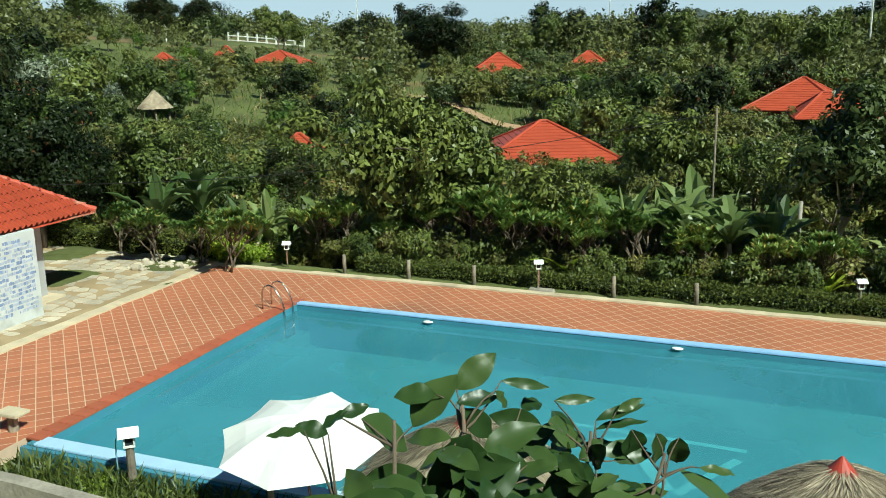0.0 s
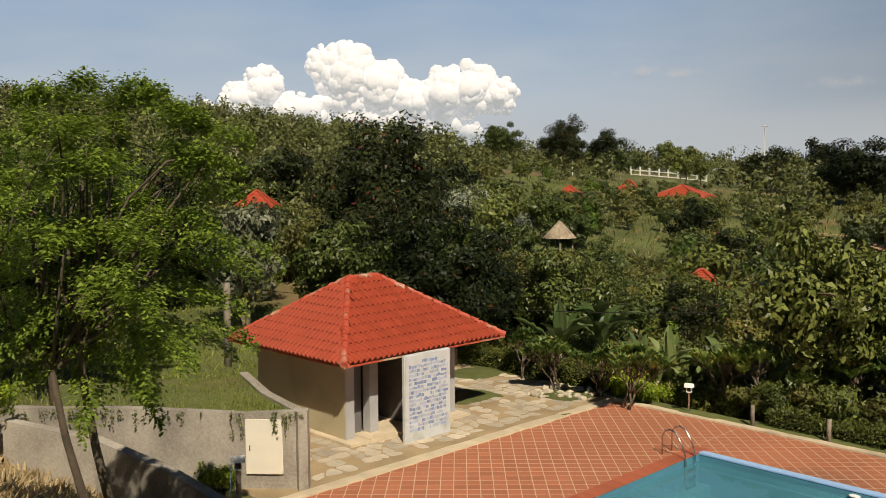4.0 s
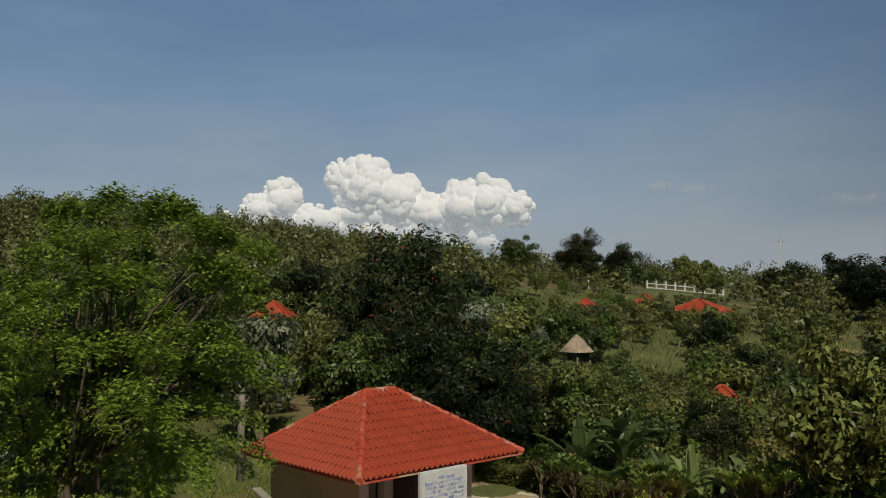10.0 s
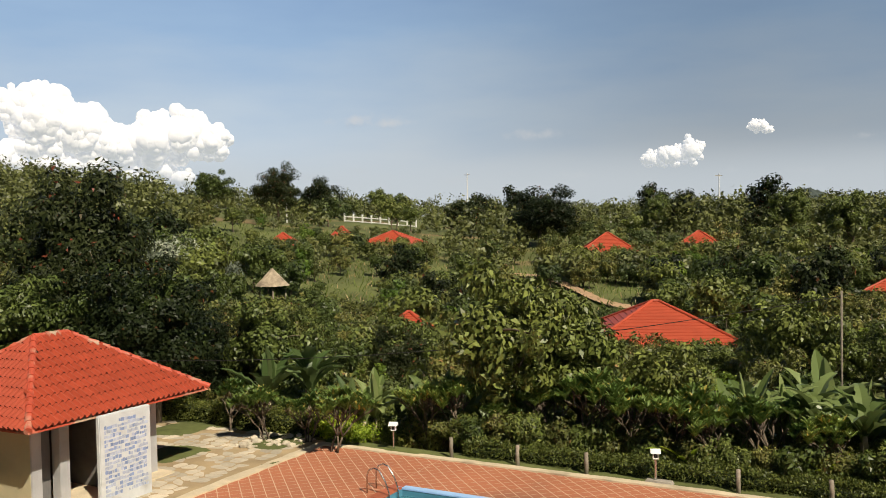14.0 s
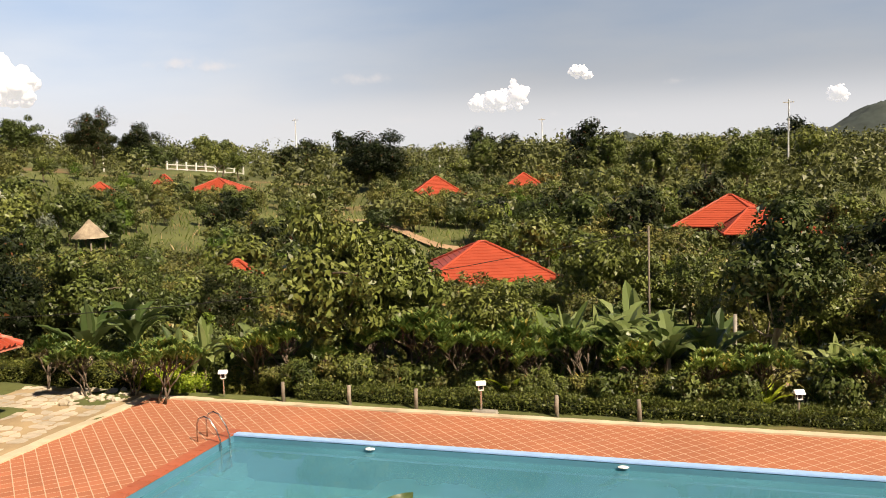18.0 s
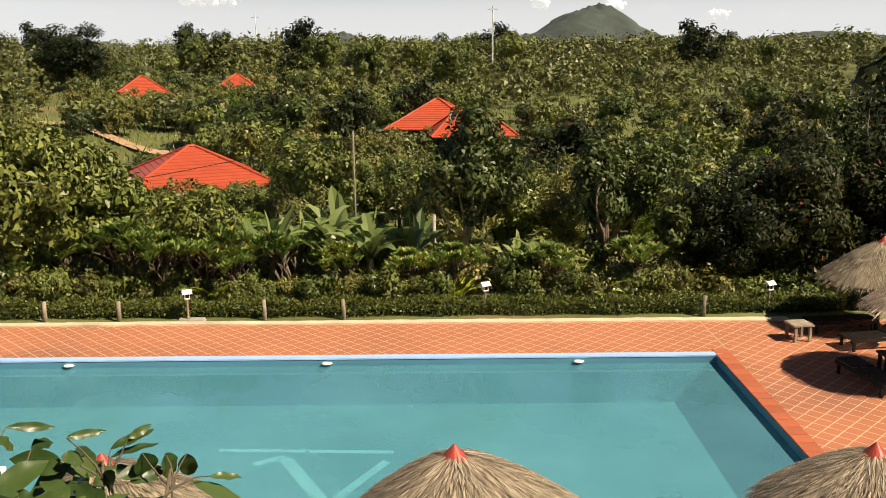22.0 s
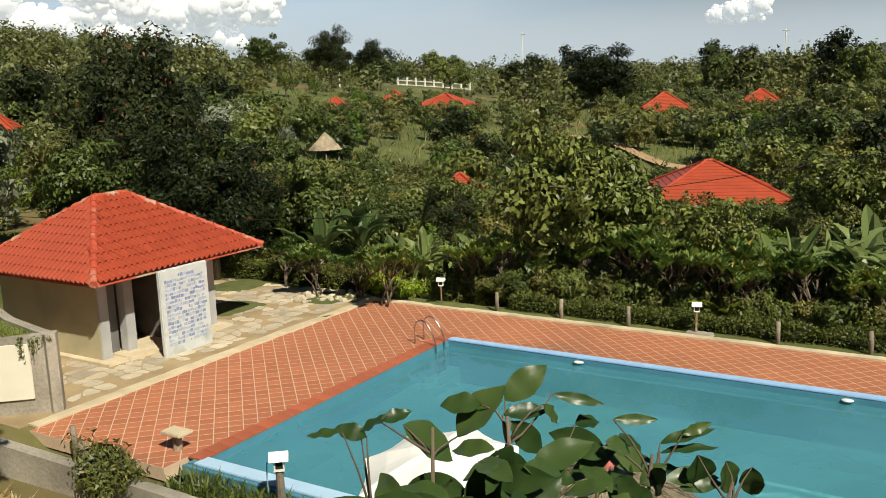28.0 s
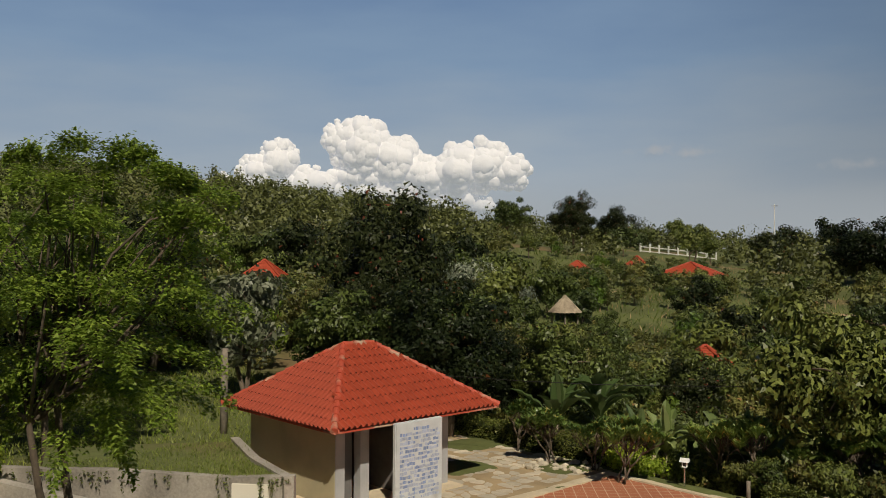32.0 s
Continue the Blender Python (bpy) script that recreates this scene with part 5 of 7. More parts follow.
hill("hill_main", -9.1, 2300, 5.6, 2.6, "distant hazy blue-green wooded hill", 3)
hill("hill_side", 6.2, 2600, 3.0, 1.25, "low distant wooded hill", 7)
hill("hill_low", -22.0, 3000, 9.0, 0.9, "low far wooded ridge", 9)
hill("hill_left", 72, 520, 17, 3.9, "near wooded hillside", 5)

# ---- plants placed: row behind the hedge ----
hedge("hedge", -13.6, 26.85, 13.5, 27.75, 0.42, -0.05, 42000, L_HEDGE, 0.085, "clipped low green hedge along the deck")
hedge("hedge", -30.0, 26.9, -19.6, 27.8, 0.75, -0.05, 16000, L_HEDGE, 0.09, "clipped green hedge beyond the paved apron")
place(T_DARK[0], -40.0, 33.3, 1.36, 20, "big dense dark green tree with some red leaves", "tree", sz=1.06)
place(T_DARK[1], -35.8, 29.5, 0.85, 60, "dark tree behind the hut", "tree")
place(T_PALE, -38.0, 23.0, 1.15, 0, "tree with pale variegated leaves", "tree")
place(T_MORINGA[0], -13.45, 5.75, 0.92, 0, "tall feathery light green tree on the bank", "tree", z=2.4, sz=1.22)
place(T_MORINGA[1], -31.5, 11.5, 1.22, 130, "feathery light green tree on the lawn", "tree", sz=1.12)
for x, y, s, z in ((-50.2, 8.6, 1.85, 1.15), (-49.8, 10.8, 1.75, 1.1), (-36.5, 9.9, 1.2, 1.05), (-52, 5.0, 1.5, 1.0)):
    place(T_FIR[int(x) % 2], x, y, s * 0.9, None, "tall dark conical tree", "tree", "conical trees", sz=z * 0.92)
place(T_TALL, -41.5, -1.1, 1.22, 0, "very tall leafy tree on the slope", "tree")
for x, y, s, pr in ((-41.0, 12.5, 1.15, T_DARK[0]), (-43.5, 17.5, 1.1, T_BROAD[1]), (-46.0, 22.0, 1.2, T_DARK[1]), (-44.0, 6.0, 1.1, T_DARK[1])):
    place(pr, x, y, s, None, "leafy green tree behind the lawn", "tree", "lawn trees")
place(T_BROAD[1], -13.2, 29.5, 1.08, 0, "leafy tree with several stems behind the hedge", "tree", sz=1.13)
place(T_BROAD[2], -11.2, 31.0, 1.05, 50, "leafy tree behind the hedge", "tree")
place(T_BROAD[0], -7.5, 30.0, 0.72, 10, "small leafy tree behind the hedge", "tree")
place(T_TWIN, 1.9, 30.2, 1.06, 80, "slim tree with pale twin trunks", "tree")
place(T_COL[0], 6.4, 31.0, 0.95, 0, "slender tree covered with vines", "tree", sz=1.05)
place(T_COL[1], 8.8, 30.0, 0.72, 0, "small vine-covered slender tree", "tree")
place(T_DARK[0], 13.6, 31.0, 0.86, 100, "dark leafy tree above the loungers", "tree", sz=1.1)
# trees in deep shade use the dark-leaved pattern: its colour carries the shade
place(T_DARK[1], 17.6, 32.0, 1.0, 200, "dense tree with deep shade put into its dark leaf colour", "tree", sz=1.12)
place(T_DARK[0], 21.0, 29.0, 1.1, 300, "dense tree with deep shade put into its dark leaf colour", "tree")
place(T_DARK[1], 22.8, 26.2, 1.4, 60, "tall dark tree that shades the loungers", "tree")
place(T_DARK[0], 10.8, 30.3, 0.7, 30, "dense tree with deep shade put into its dark leaf colour", "tree")
place(T_MORINGA[1], 17.8, 34.0, 1.05, 30, "feathery bright green tree behind the parasols", "tree")
place(T_BROAD[1], -25.0, 42.5, 0.8, 30, "leafy tree before the hidden bungalow", "tree")
place(T_BROAD[2], -27.8, 45.5, 0.75, 30, "leafy tree before the hidden bungalow", "tree")
place(T_BROAD[0], 11.0, 32.5, 0.9, 30, "leafy tree behind the hedge", "tree")
for x, y, s in ((-3.6, 30.0, 1.0), (-2.2, 30.9, 1.1), (-4.9, 31.0, 1.05), (-2.9, 33.0, 1.3), (-14.9, 29.6, 0.9), (-6.0, 29.7, 0.85), (3.6, 29.4, 0.75), (-18.6, 29.3, 0.95), (-22.2, 28.6, 1.2), (-20.4, 30.0, 0.8), (-1.0, 29.8, 1.0), (-9.0, 31.8, 1.2), (-16.8, 30.5, 1.05), (0.0, 36.0, 1.0), (-6.8, 36.5, 1.05)):
    place(T_BANANA[int(abs(x * 7)) % 2], x, y, s, None, "banana plant with long torn arching leaves", "banana plant", "banana plants")
for x, y, s in ((-9.9, 28.4, 1.05), (-17.9, 25.4, 0.85), (-19.6, 26.2, 0.7), (-21.0, 25.6, 0.75), (-8.6, 28.8, 0.9), (-2.0, 28.6, 0.75), (-0.4, 28.5, 0.7), (4.5, 28.6, 0.75), (-5.6, 28.5, 0.75), (-23.4, 26.2, 0.7), (-6.9, 28.6, 0.95), (-11.4, 28.7, 0.8), (-4.1, 28.6, 0.85), (-3.0, 28.4, 0.7), (1.1, 28.7, 0.75), (3.2, 28.8, 0.6), (7.0, 28.7, 0.8), (-14.6, 28.5, 0.85), (-16.0, 28.6, 0.75), (-12.9, 28.2, 0.6)):
    place(T_FRANGI[int(abs(x * 3)) % 2], x, y, s, None, "frangipani bush with bare forks and leaf rosettes", "shrub", "frangipani bushes", z=0)
place(T_YELLOW, -19.2, 27.3, 1.0, 0, "bright yellow-green clipped bush", "bush")
place(T_YELLOW, -18.2, 27.6, 0.8, 70, "bright yellow-green bush by the hedge", "bush")
for x, y, s in ((5.8, 28.3, 1.0), (0.3, 28.6, 0.8), (-1.4, 29.0, 0.9), (7.3, 28.8, 0.8), (-11.8, 28.4, 0.6)):
    place(T_PALM if x > 5 else T_YUCCA, x, y, s, None, "spiky plant with stiff arching leaves", "plant", "spiky plants", z=-0.1)
for k in range(46):
    x = -15.4 + 0.53 * k + 0.2 * NP.random()
    if 0.9 < x < 2.9:
        continue
    place(T_BUSH[k % 4], x, 28.0 + 0.35 * NP.random(), 0.36 + 0.28 * NP.random(), None, "low leafy plant close behind the hedge", "bush", "hedge-side plants", z=0, sz=1.15)
for k in range(18):
    x = -14.8 + 1.35 * k + 0.6 * NP.random()
    place(T_YUCCA if k % 3 else T_PALM, x, 28.2 + 0.6 * NP.random(), 0.55 + 0.45 * NP.random(), None, "spiky plant with stiff arching leaves", "plant", "spiky plants", z=0)
x = -28.0
i = 0
while x < 20:
    y = 28.6 + 1.6 * NP.random()
    place(T_BUSH[i % 4], x, y, 0.55 + 0.35 * NP.random(), None, "leafy green bush behind the hedge", "bush", "hedge-side bushes")
    place(T_BUSH[(i + 1) % 4], x + 0.5, y + 2.2 + 2 * NP.random(), 0.8 + 0.5 * NP.random(), None, "leafy green bush behind the hedge", "bush", "hedge-side bushes")
    x += 1.15 + 0.7 * NP.random()
    i += 1

# ---- valley and far trees ----
def blocks(x, y, top, half):
    az, r = math.degrees(math.atan2(-x, y)), math.hypot(x, y)
    el = math.degrees(math.atan2(top - 8, r))
    for haz, hw, hr, hel in HOUSES:
        if abs(az - haz) < hw + math.degrees(half / r) and r < hr + 3 and el > hel:
            return True
    return False


KINDS = [(T_OLIVE[0], 4.5, 2.0), (T_OLIVE[1], 4.5, 2.0), (T_OLIVE[2], 4.5, 2.0), (T_BROAD[0], 6.0, 2.3), (T_BROAD[1], 6.0, 2.3), (T_BROAD[2], 6.0, 2.3), (T_LIGHT, 4.0, 1.7), (T_DARK[0], 7.0, 3.2), (T_BUSH[0], 1.9, 1.3), (T_BUSH[2], 2.2, 1.4)]
WEIGHT = np.array([3, 3, 3, 2, 2, 2, 1.6, 1.0, 2, 2])
WEIGHT = WEIGHT / WEIGHT.sum()
LABELS = {"young_tree": "light green young tree in the valley", "olive_tree": "olive-green bushy tree in the valley", "scrub_tree": "olive-green scrubby tree in the valley", "broadleaf_tree": "leafy green tree in the valley", "light_green_tree": "light green young tree in the valley",
          "dark_tree": "dense dark green tree in the valley", "valley_tree": "tall green tree in the valley", "round_tree": "rounded bushy green tree in the valley", "bush": "low green bush in the valley"}
stood = 0
tries = 0
while stood < 700 and tries < 9000:
    tries += 1
    az = -33 + 105 * NP.random()
    r = 37 + 62 * NP.random() ** 0.8
    x, y = polar(az, r)
    if y < 12 or (55 < az < 80 and r < 50):
        continue
    pr, hh, half = KINDS[NP.choice(len(KINDS), p=WEIGHT)]
    if r > 62:
        pr = T_LOW[NP.choice(5, p=(0.22, 0.30, 0.26, 0.12, 0.10))]
        hh, half = {T_LOW[0]: (4.5, 2.1), T_LOW[1]: (5.5, 2.3), T_LOW[2]: (4.0, 2.2), T_LOW[3]: (4.2, 2.0), T_LOW[4]: (6.5, 2.9)}[pr]
    elif stood > 420 and r < 50:
        continue
    s = 0.6 + 0.55 * NP.random()
    z = float(ground(x, y))
    while s > 0.25 and blocks(x, y, z + hh * s, half * s):
        s *= 0.8
    if s <= 0.25:
        continue
    kind = pr.name.split(".")[0]
    place(pr, x, y, s, None, LABELS[kind], "bush" if kind == "bush" else "tree", "valley trees", z=z)
    stood += 1
for k in range(64):
    if k < 28:
        az, r = 13.5 + 8.5 * NP.random(), 99 + 13 * NP.random()
        x, y = polar(az, r)
        s = (8 - r * math.tan(radians(1.95)) - float(ground(x, y))) / 4.5 * (0.55 + 0.3 * NP.random())
    else:
        az, r = 6 + 20 * NP.random(), 123 + 70 * NP.random()
        x, y = polar(az, r)
        s = 0.7 + 0.5 * NP.random()
        if blocks(x, y, float(ground(x, y)) + 4.5 * s, 2.1 * s):
            continue
    if s > 0.15:
        place(T_LOW[(0, 2)[k % 2]], x, y, min(s, 1.2), None, LABELS["scrub_tree" if k % 2 == 0 else "round_tree"], "tree", "valley trees")
low = 0
while low < 400:
    az, r = -32 + 78 * NP.random(), 60 + 95 * NP.random()
    if low > 260:
        az, r = 27 + 19 * NP.random(), 42 + 38 * NP.random()
    x, y = polar(az, r)
    k = NP.choice(4, p=(0.22, 0.30, 0.36, 0.12))
    s = 0.35 + 0.5 * NP.random()
    z = float(ground(x, y))
    while s > 0.14 and blocks(x, y, z + (4.5, 5.5, 4.0, 4.2)[k] * s, 2.1 * s):
        s *= 0.8
    low += 1
    if s > 0.14:
        kind = T_LOW[k].name.split(".")[0]
        place(T_LOW[k], x, y, s, None, LABELS[kind], "tree", "valley trees", z=z)
for k in range(110):
    az, r = 28.5 + 15 * NP.random(), 60 + 32 * NP.random()
    if 32.3 < az < 36.0 and r > 85 or 32.6 < az < 34.4 and r > 76 or 37.6 < az < 40.4 and r > 68:
        continue
    x, y = polar(az, r)
    z = float(ground(x, y))
    room = 8 - r * math.tan(radians(4.7)) - z
    if room > 0.5:
        kind = T_BUSH[k % 4]
        place(kind, x, y, min(1.25, room / 2.1) * (0.75 + 0.3 * NP.random()), None, LABELS["bush"], "bush", "valley bushes", z=z)
place(T_SILVER, -53.0, 53.0, 1.2, 0, "silvery grey-leaved tree in the valley", "tree")
place(T_SILVER, -50.5, 55.5, 0.9, 90, "silvery grey-leaved tree in the valley", "tree")
for az, r, s, pr in ((38.4, 170, 1.5, T_DARK[1]), (35.9, 170, 1.3, T_DARK[0]), (31.2, 180, 1.25, T_BROAD[1]), (14.9, 165, 1.5, T_BROAD[2]), (13.2, 168, 1.2, T_DARK[0]), (6.9, 150, 1.5, T_BROAD[0]), (4.0, 130, 1.5, T_BROAD[1]), (-1.0, 125, 1.5, T_BROAD[2]), (-2.5, 70, 1.25, T_OLIVE[1]), (2.5, 75, 1.2, T_OLIVE[2]), (42.5, 160, 1.4, T_BROAD[0])):
    x, y = polar(az, r)
    place(pr, x, y, s, None, "tree standing out on the skyline", "tree", "skyline trees")

x, y = polar(22.0, 150)
place(T_DARK[0], x, y, 2.0, 40, "broad round dark tree standing out on the skyline", "tree", sz=0.72)

for k in range(46):
    az, r = -26 + 68 * NP.random(), 150 + 95 * NP.random()
    x, y = polar(az, r)
    place((T_LOW[1], T_LOW[4], T_LOW[2])[k % 3], x, y, 0.9 + 0.75 * NP.random(), None, "tree standing out on the skyline", "tree", "skyline trees")

# bushes that half hide the walls of the houses
for haz, hw, hr, hel in HOUSES:
    for k in range(6):
        az, r = haz + hw * (k / 2.5 - 1.0) * 1.15, hr - hr * math.tan(radians(hw)) * 0.9 - 2.5 - 4 * NP.random()
        x, y = polar(az, r)
        z = float(ground(x, y))
        need = 8 + r * math.tan(radians(hel)) - z
        if need > 0.6:
            pr = T_LOW[(0, 2, 1)[k % 3]]
            s = need / (4.5, 4.0, 5.5)[k % 3] * (0.85 + 0.25 * NP.random())
            place(pr, x, y, min(s, 1.2), None, "leafy tree close before a bungalow", "tree", "house trees", z=z)

# creepers over the pump room's wall
cr = []
for k in range(46):
    t = NP.random()
    px, py = np.interp(t * 4, [0, 1, 2, 3, 4], [q[0] for q in W]), np.interp(t * 4, [0, 1, 2, 3, 4], [q[1] for q in W])
    drop = 0.15 + 0.5 * NP.random() ** 2
    for q in range(int(drop * 40)):
        cr.append((px + 0.05 + 0.03 * NP.normal(), py - 0.06 + 0.03 * NP.normal(), 2.03 - drop * NP.random()))
cr = np.array(cr)
vine = new("wall_creeper", leaf_mesh("wall_creeper", cr, NP.normal(size=cr.shape) + (0.5, -0.7, -0.6), 0.07, L_HEDGE, 0.6))
tagged(vine, "thin green creeper hanging over the concrete wall", "creeper", kind="stuff")

# far woods: crowns of several clumps each, on the rises
n = 3700
az = np.where(NP.random(n) < 0.38, -34 + 50 * NP.random(n), -34 + 124 * NP.random(n))
az = np.where(np.arange(n) < 800, 46 + 46 * NP.random(n), az)
r = 96 + 340 * NP.random(n) ** 0.8
r = np.where(az > 50, 58 + 260 * NP.random(n), r)
X, Y = -r * np.sin(np.radians(az)), r * np.cos(np.radians(az))
hgt = (2.4 + 3.4 * NP.random(n) ** 1.5) * np.where(r > 160, 1.5, 1.0)
for shrink in (0.6, 0.6, 0.6):
    hgt = np.where([blocks(a, b, float(ground(a, b)) + c, c * 0.55) for a, b, c in zip(X, Y, hgt)], hgt * shrink, hgt)
keep = np.array([not blocks(a, b, float(ground(a, b)) + c, c * 0.55) for a, b, c in zip(X, Y, hgt)])
X, Y, hgt = X[keep], Y[keep], hgt[keep]
k = np.repeat(np.arange(len(X)), 9)
_, q = ball(len(k), 0.5)
C = np.stack([X[k], Y[k], ground(X, Y)[k] + hgt[k] * 0.52], -1) + q * hgt[k][:, None] * (0.52, 0.52, 0.40)
rad = hgt[k] * (0.16 + 0.12 * NP.random(len(k)))
j = np.repeat(np.arange(len(C)), 20)
u, q = ball(len(j), 0.3)
P = C[j] + q * rad[j][:, None]
N = unit(u + (0, 0, 0.4)) + 0.3 * NP.normal(size=u.shape)
D = NP.normal(size=u.shape) + (0, 0, -0.4)
D = D - 0.85 * unit(N) * (D * unit(N)).sum(1, keepdims=True)
woods = new("far_woods", leaf_mesh("far_woods", P, D, (rad[j] * 0.55).clip(0.25, 0.7) * (0.7 + 0.6 * NP.random(len(j))), L_FAR, 0.8, 0.15, N=N, tri=True))
tagged(woods, "scrubby green woods on the far rises", "woods", kind="stuff")

# grass: tufts on the lawn, the bank and the pump room's roof
def grass(name, pts, length, material, label):
    P = np.asarray(pts)
    D = np.tile((0.0, 0.0, 1.0), (len(P), 1)) + 0.45 * NP.normal(size=P.shape)
    ob = new(name, leaf_mesh(name, P, D, length * (0.6 + 0.8 * NP.random(len(P))), material, 0.12, 0.02, 0.25))
    return tagged(ob, label, "grass", kind="stuff")


n = 26000
az, r = np.radians(NP.uniform(-30, 50, n)), NP.uniform(48, 150, n)
X, Y = -r * np.sin(az), r * np.cos(az)
grass("valley_grass", np.stack([X, Y, ground(X, Y)], -1), 0.75, L_GRASS, "tall rough grass on the valley meadow")
n = 4200
az, r = np.radians(NP.uniform(-5, 37, n)), NP.uniform(74, 180, n)
X, Y = -r * np.sin(az), r * np.cos(az)
grass("dry_valley_grass", np.stack([X, Y, ground(X, Y)], -1), 0.55, L_DRYGRASS, "dry straw-coloured grass on the valley meadow")
n = 15000
X, Y = NP.uniform(-46, -27, n), NP.uniform(6, 27, n)
grass("lawn_grass", np.stack([X, Y, ground(X, Y)], -1), 0.28, L_GRASS, "rough green lawn grass")
n = 5000
t1, t2 = NP.random(n), NP.random(n)
X = -19.6 - 5.5 * t1
lo, hi = np.interp(-X, [19.4, 20.3, 22.8, 24.3, 26], [13.1, 12.2, 10.15, 8.9, 8.2]), np.interp(-X, [19.4, 21.6, 24.4, 26], [13.2, 13.7, 14.6, 14.0])
Y = lo + (hi - lo) * t2
grass("roof_grass", np.stack([X, Y, np.interp(-X, [19, 24.4, 26], [1.92, 1.9, 1.7])], -1), 0.13, L_GRASS, "grass and creepers on the pump room roof")
n = 9000
X, Y = NP.uniform(-30, -14, n), NP.uniform(2.5, 9.4, n)
grass("bank_grass", np.stack([X, Y, ground(X, Y)], -1), 0.4, L_DRYGRASS, "dry straw-coloured grass on the bank")
n = 4200
X, Y = NP.uniform(-13.5, -6.9, n), NP.uniform(10.9, 12.2, n)
grass("border_plants", np.stack([X, Y, -0.33 + 0.25 * NP.random(n)], -1), 0.3, L_HEDGE, "low green border plants below the pool wall")
place(T_YELLOW, -11.3, 11.6, 0.42, 0, "small yellow-green bush below the pool wall", "bush", z=-0.3)
place(T_YELLOW, -20.6, 11.5, 0.62, 0, "yellow-green bush by the lamp", "bush", z=0.1)
place(T_YELLOW, -24.1, 7.2, 0.8, 0, "yellow-flecked shrub on the bank", "bush", z=2.2)
place(T_BUSH[0], -14.6, 10.9, 0.62, 0, "dark twiggy bush at the deck corner", "bush", z=-0.1)
place(T_BUSH[1], -13.4, 10.2, 0.5, 40, "dark twiggy bush at the deck corner", "bush", z=0.1)

# ---- copper-leaved shrub and clipped hedge close to the camera ----
C = clusters(110, 0.72, 0.78, 0.0, 0.35)
C[:, 2] = np.minimum(C[:, 2], 0.62)
cop = thing("copperleaf_shrub", "red copper-leaved shrub, its base coloured near-black as shade", "shrub", pose(-8.6, 0.85, 7.85))
runs = [(bend((0.1 * k, 0.1, -2.4), C[k] * 0.8, 0.08, 5), [0.04, 0.035, 0.03, 0.02, 0.01]) for k in range(12)]
part("trunk", tubes("trunk", runs, M_BARK, 6), None, cop)
part("foliage", crown_mesh("foliage", C, 0.26, 7000, 0.10, L_RED, 0.55, 1.2, loose=0.9), None, cop, "broad drooping red leaves")
# lower leaves coloured near-black, in place of shade under the red canopy
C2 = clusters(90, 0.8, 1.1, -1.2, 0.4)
part("lower_foliage", crown_mesh("lower_foliage", C2, 0.35, 9000, 0.13, L_DEEP, 0.5, 0.5), None, cop, "inner leaves with shade put into their colour")
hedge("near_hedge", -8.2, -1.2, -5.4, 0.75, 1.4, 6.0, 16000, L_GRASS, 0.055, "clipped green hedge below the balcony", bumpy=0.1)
# added near-black shrubs that carry the bank's shade in their leaf colour
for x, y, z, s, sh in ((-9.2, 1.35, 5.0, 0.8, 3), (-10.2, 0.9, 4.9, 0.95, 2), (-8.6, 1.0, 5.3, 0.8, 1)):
    place(T_DEEP, x, y, s, 30 * sh, "near-black shrub added to stand for shade on the bank", "bush", z=z)

# ---- broad-leaved shrub right before the camera ----
shrub = thing("broadleaf_shrub", "shrub with large glossy green leaves", "shrub", pose(-0.05, -0.01, 0.02))
stems = [((-0.57, 1.86, 4.2), (-0.63, 1.94, 6.91)), ((-0.45, 2.1, 4.2), (-0.42, 2.14, 6.72)), ((-0.4, 2.2, 4.2), (0.02, 2.5, 6.66)), ((-0.5, 2.1, 4.2), (-0.5, 2.12, 6.9)), ((-0.4, 2.2, 4.2), (-0.2, 2.45, 6.72)), ((-0.5, 2.0, 4.2), (-0.2, 2.1, 6.5)), ((-0.5, 2.0, 4.2), (-0.72, 1.78, 6.74))]
part("trunk", tubes("trunk", [(bend(a, b, 0.03, 6), [0.016, 0.014, 0.012, 0.010, 0.008, 0.005]) for a, b in stems], M_BARK, 7), None, shrub)


def broad_leaf(base, tip, width, turn, arch=0.12, face=(0.3, -0.6, 0.7)):
    """A broad pointed leaf from base to tip, turned about its length away from its face direction."""
    base, tip = Vector(base), Vector(tip)
    d = tip - base
    length = d.length
    x = d.normalized()
    side = x.cross(Vector(face)).normalized()
    side = Matrix.Rotation(radians(turn), 3, x) @ side
    up = side.cross(x)
    vs, fs, n = [], [], 10
    for i in range(n + 1):
        t = i / n
        w = width * (max(0.03, math.sin(math.pi * t ** 0.9)) ** 0.8 * (1 - 0.25 * max(0, t - 0.75)) if 0 < t < 1 else 0.03) / 2
        c = base + x * length * t + up * length * arch * (t - t * t)
        wave = 0.004 * math.sin(t * 15 + turn)
        for s, lift in ((1, 0.22), (0.5, 0.13), (0, 0), (-0.5, 0.13), (-1, 0.22)):
            vs.append(c + side * w * s + up * (w * lift + wave * abs(s)))
        if i:
            o = 5 * i
            fs += [(o - 5 + k, o + k, o + 1 + k, o - 4 + k) for k in range(4)]
    return vs, fs


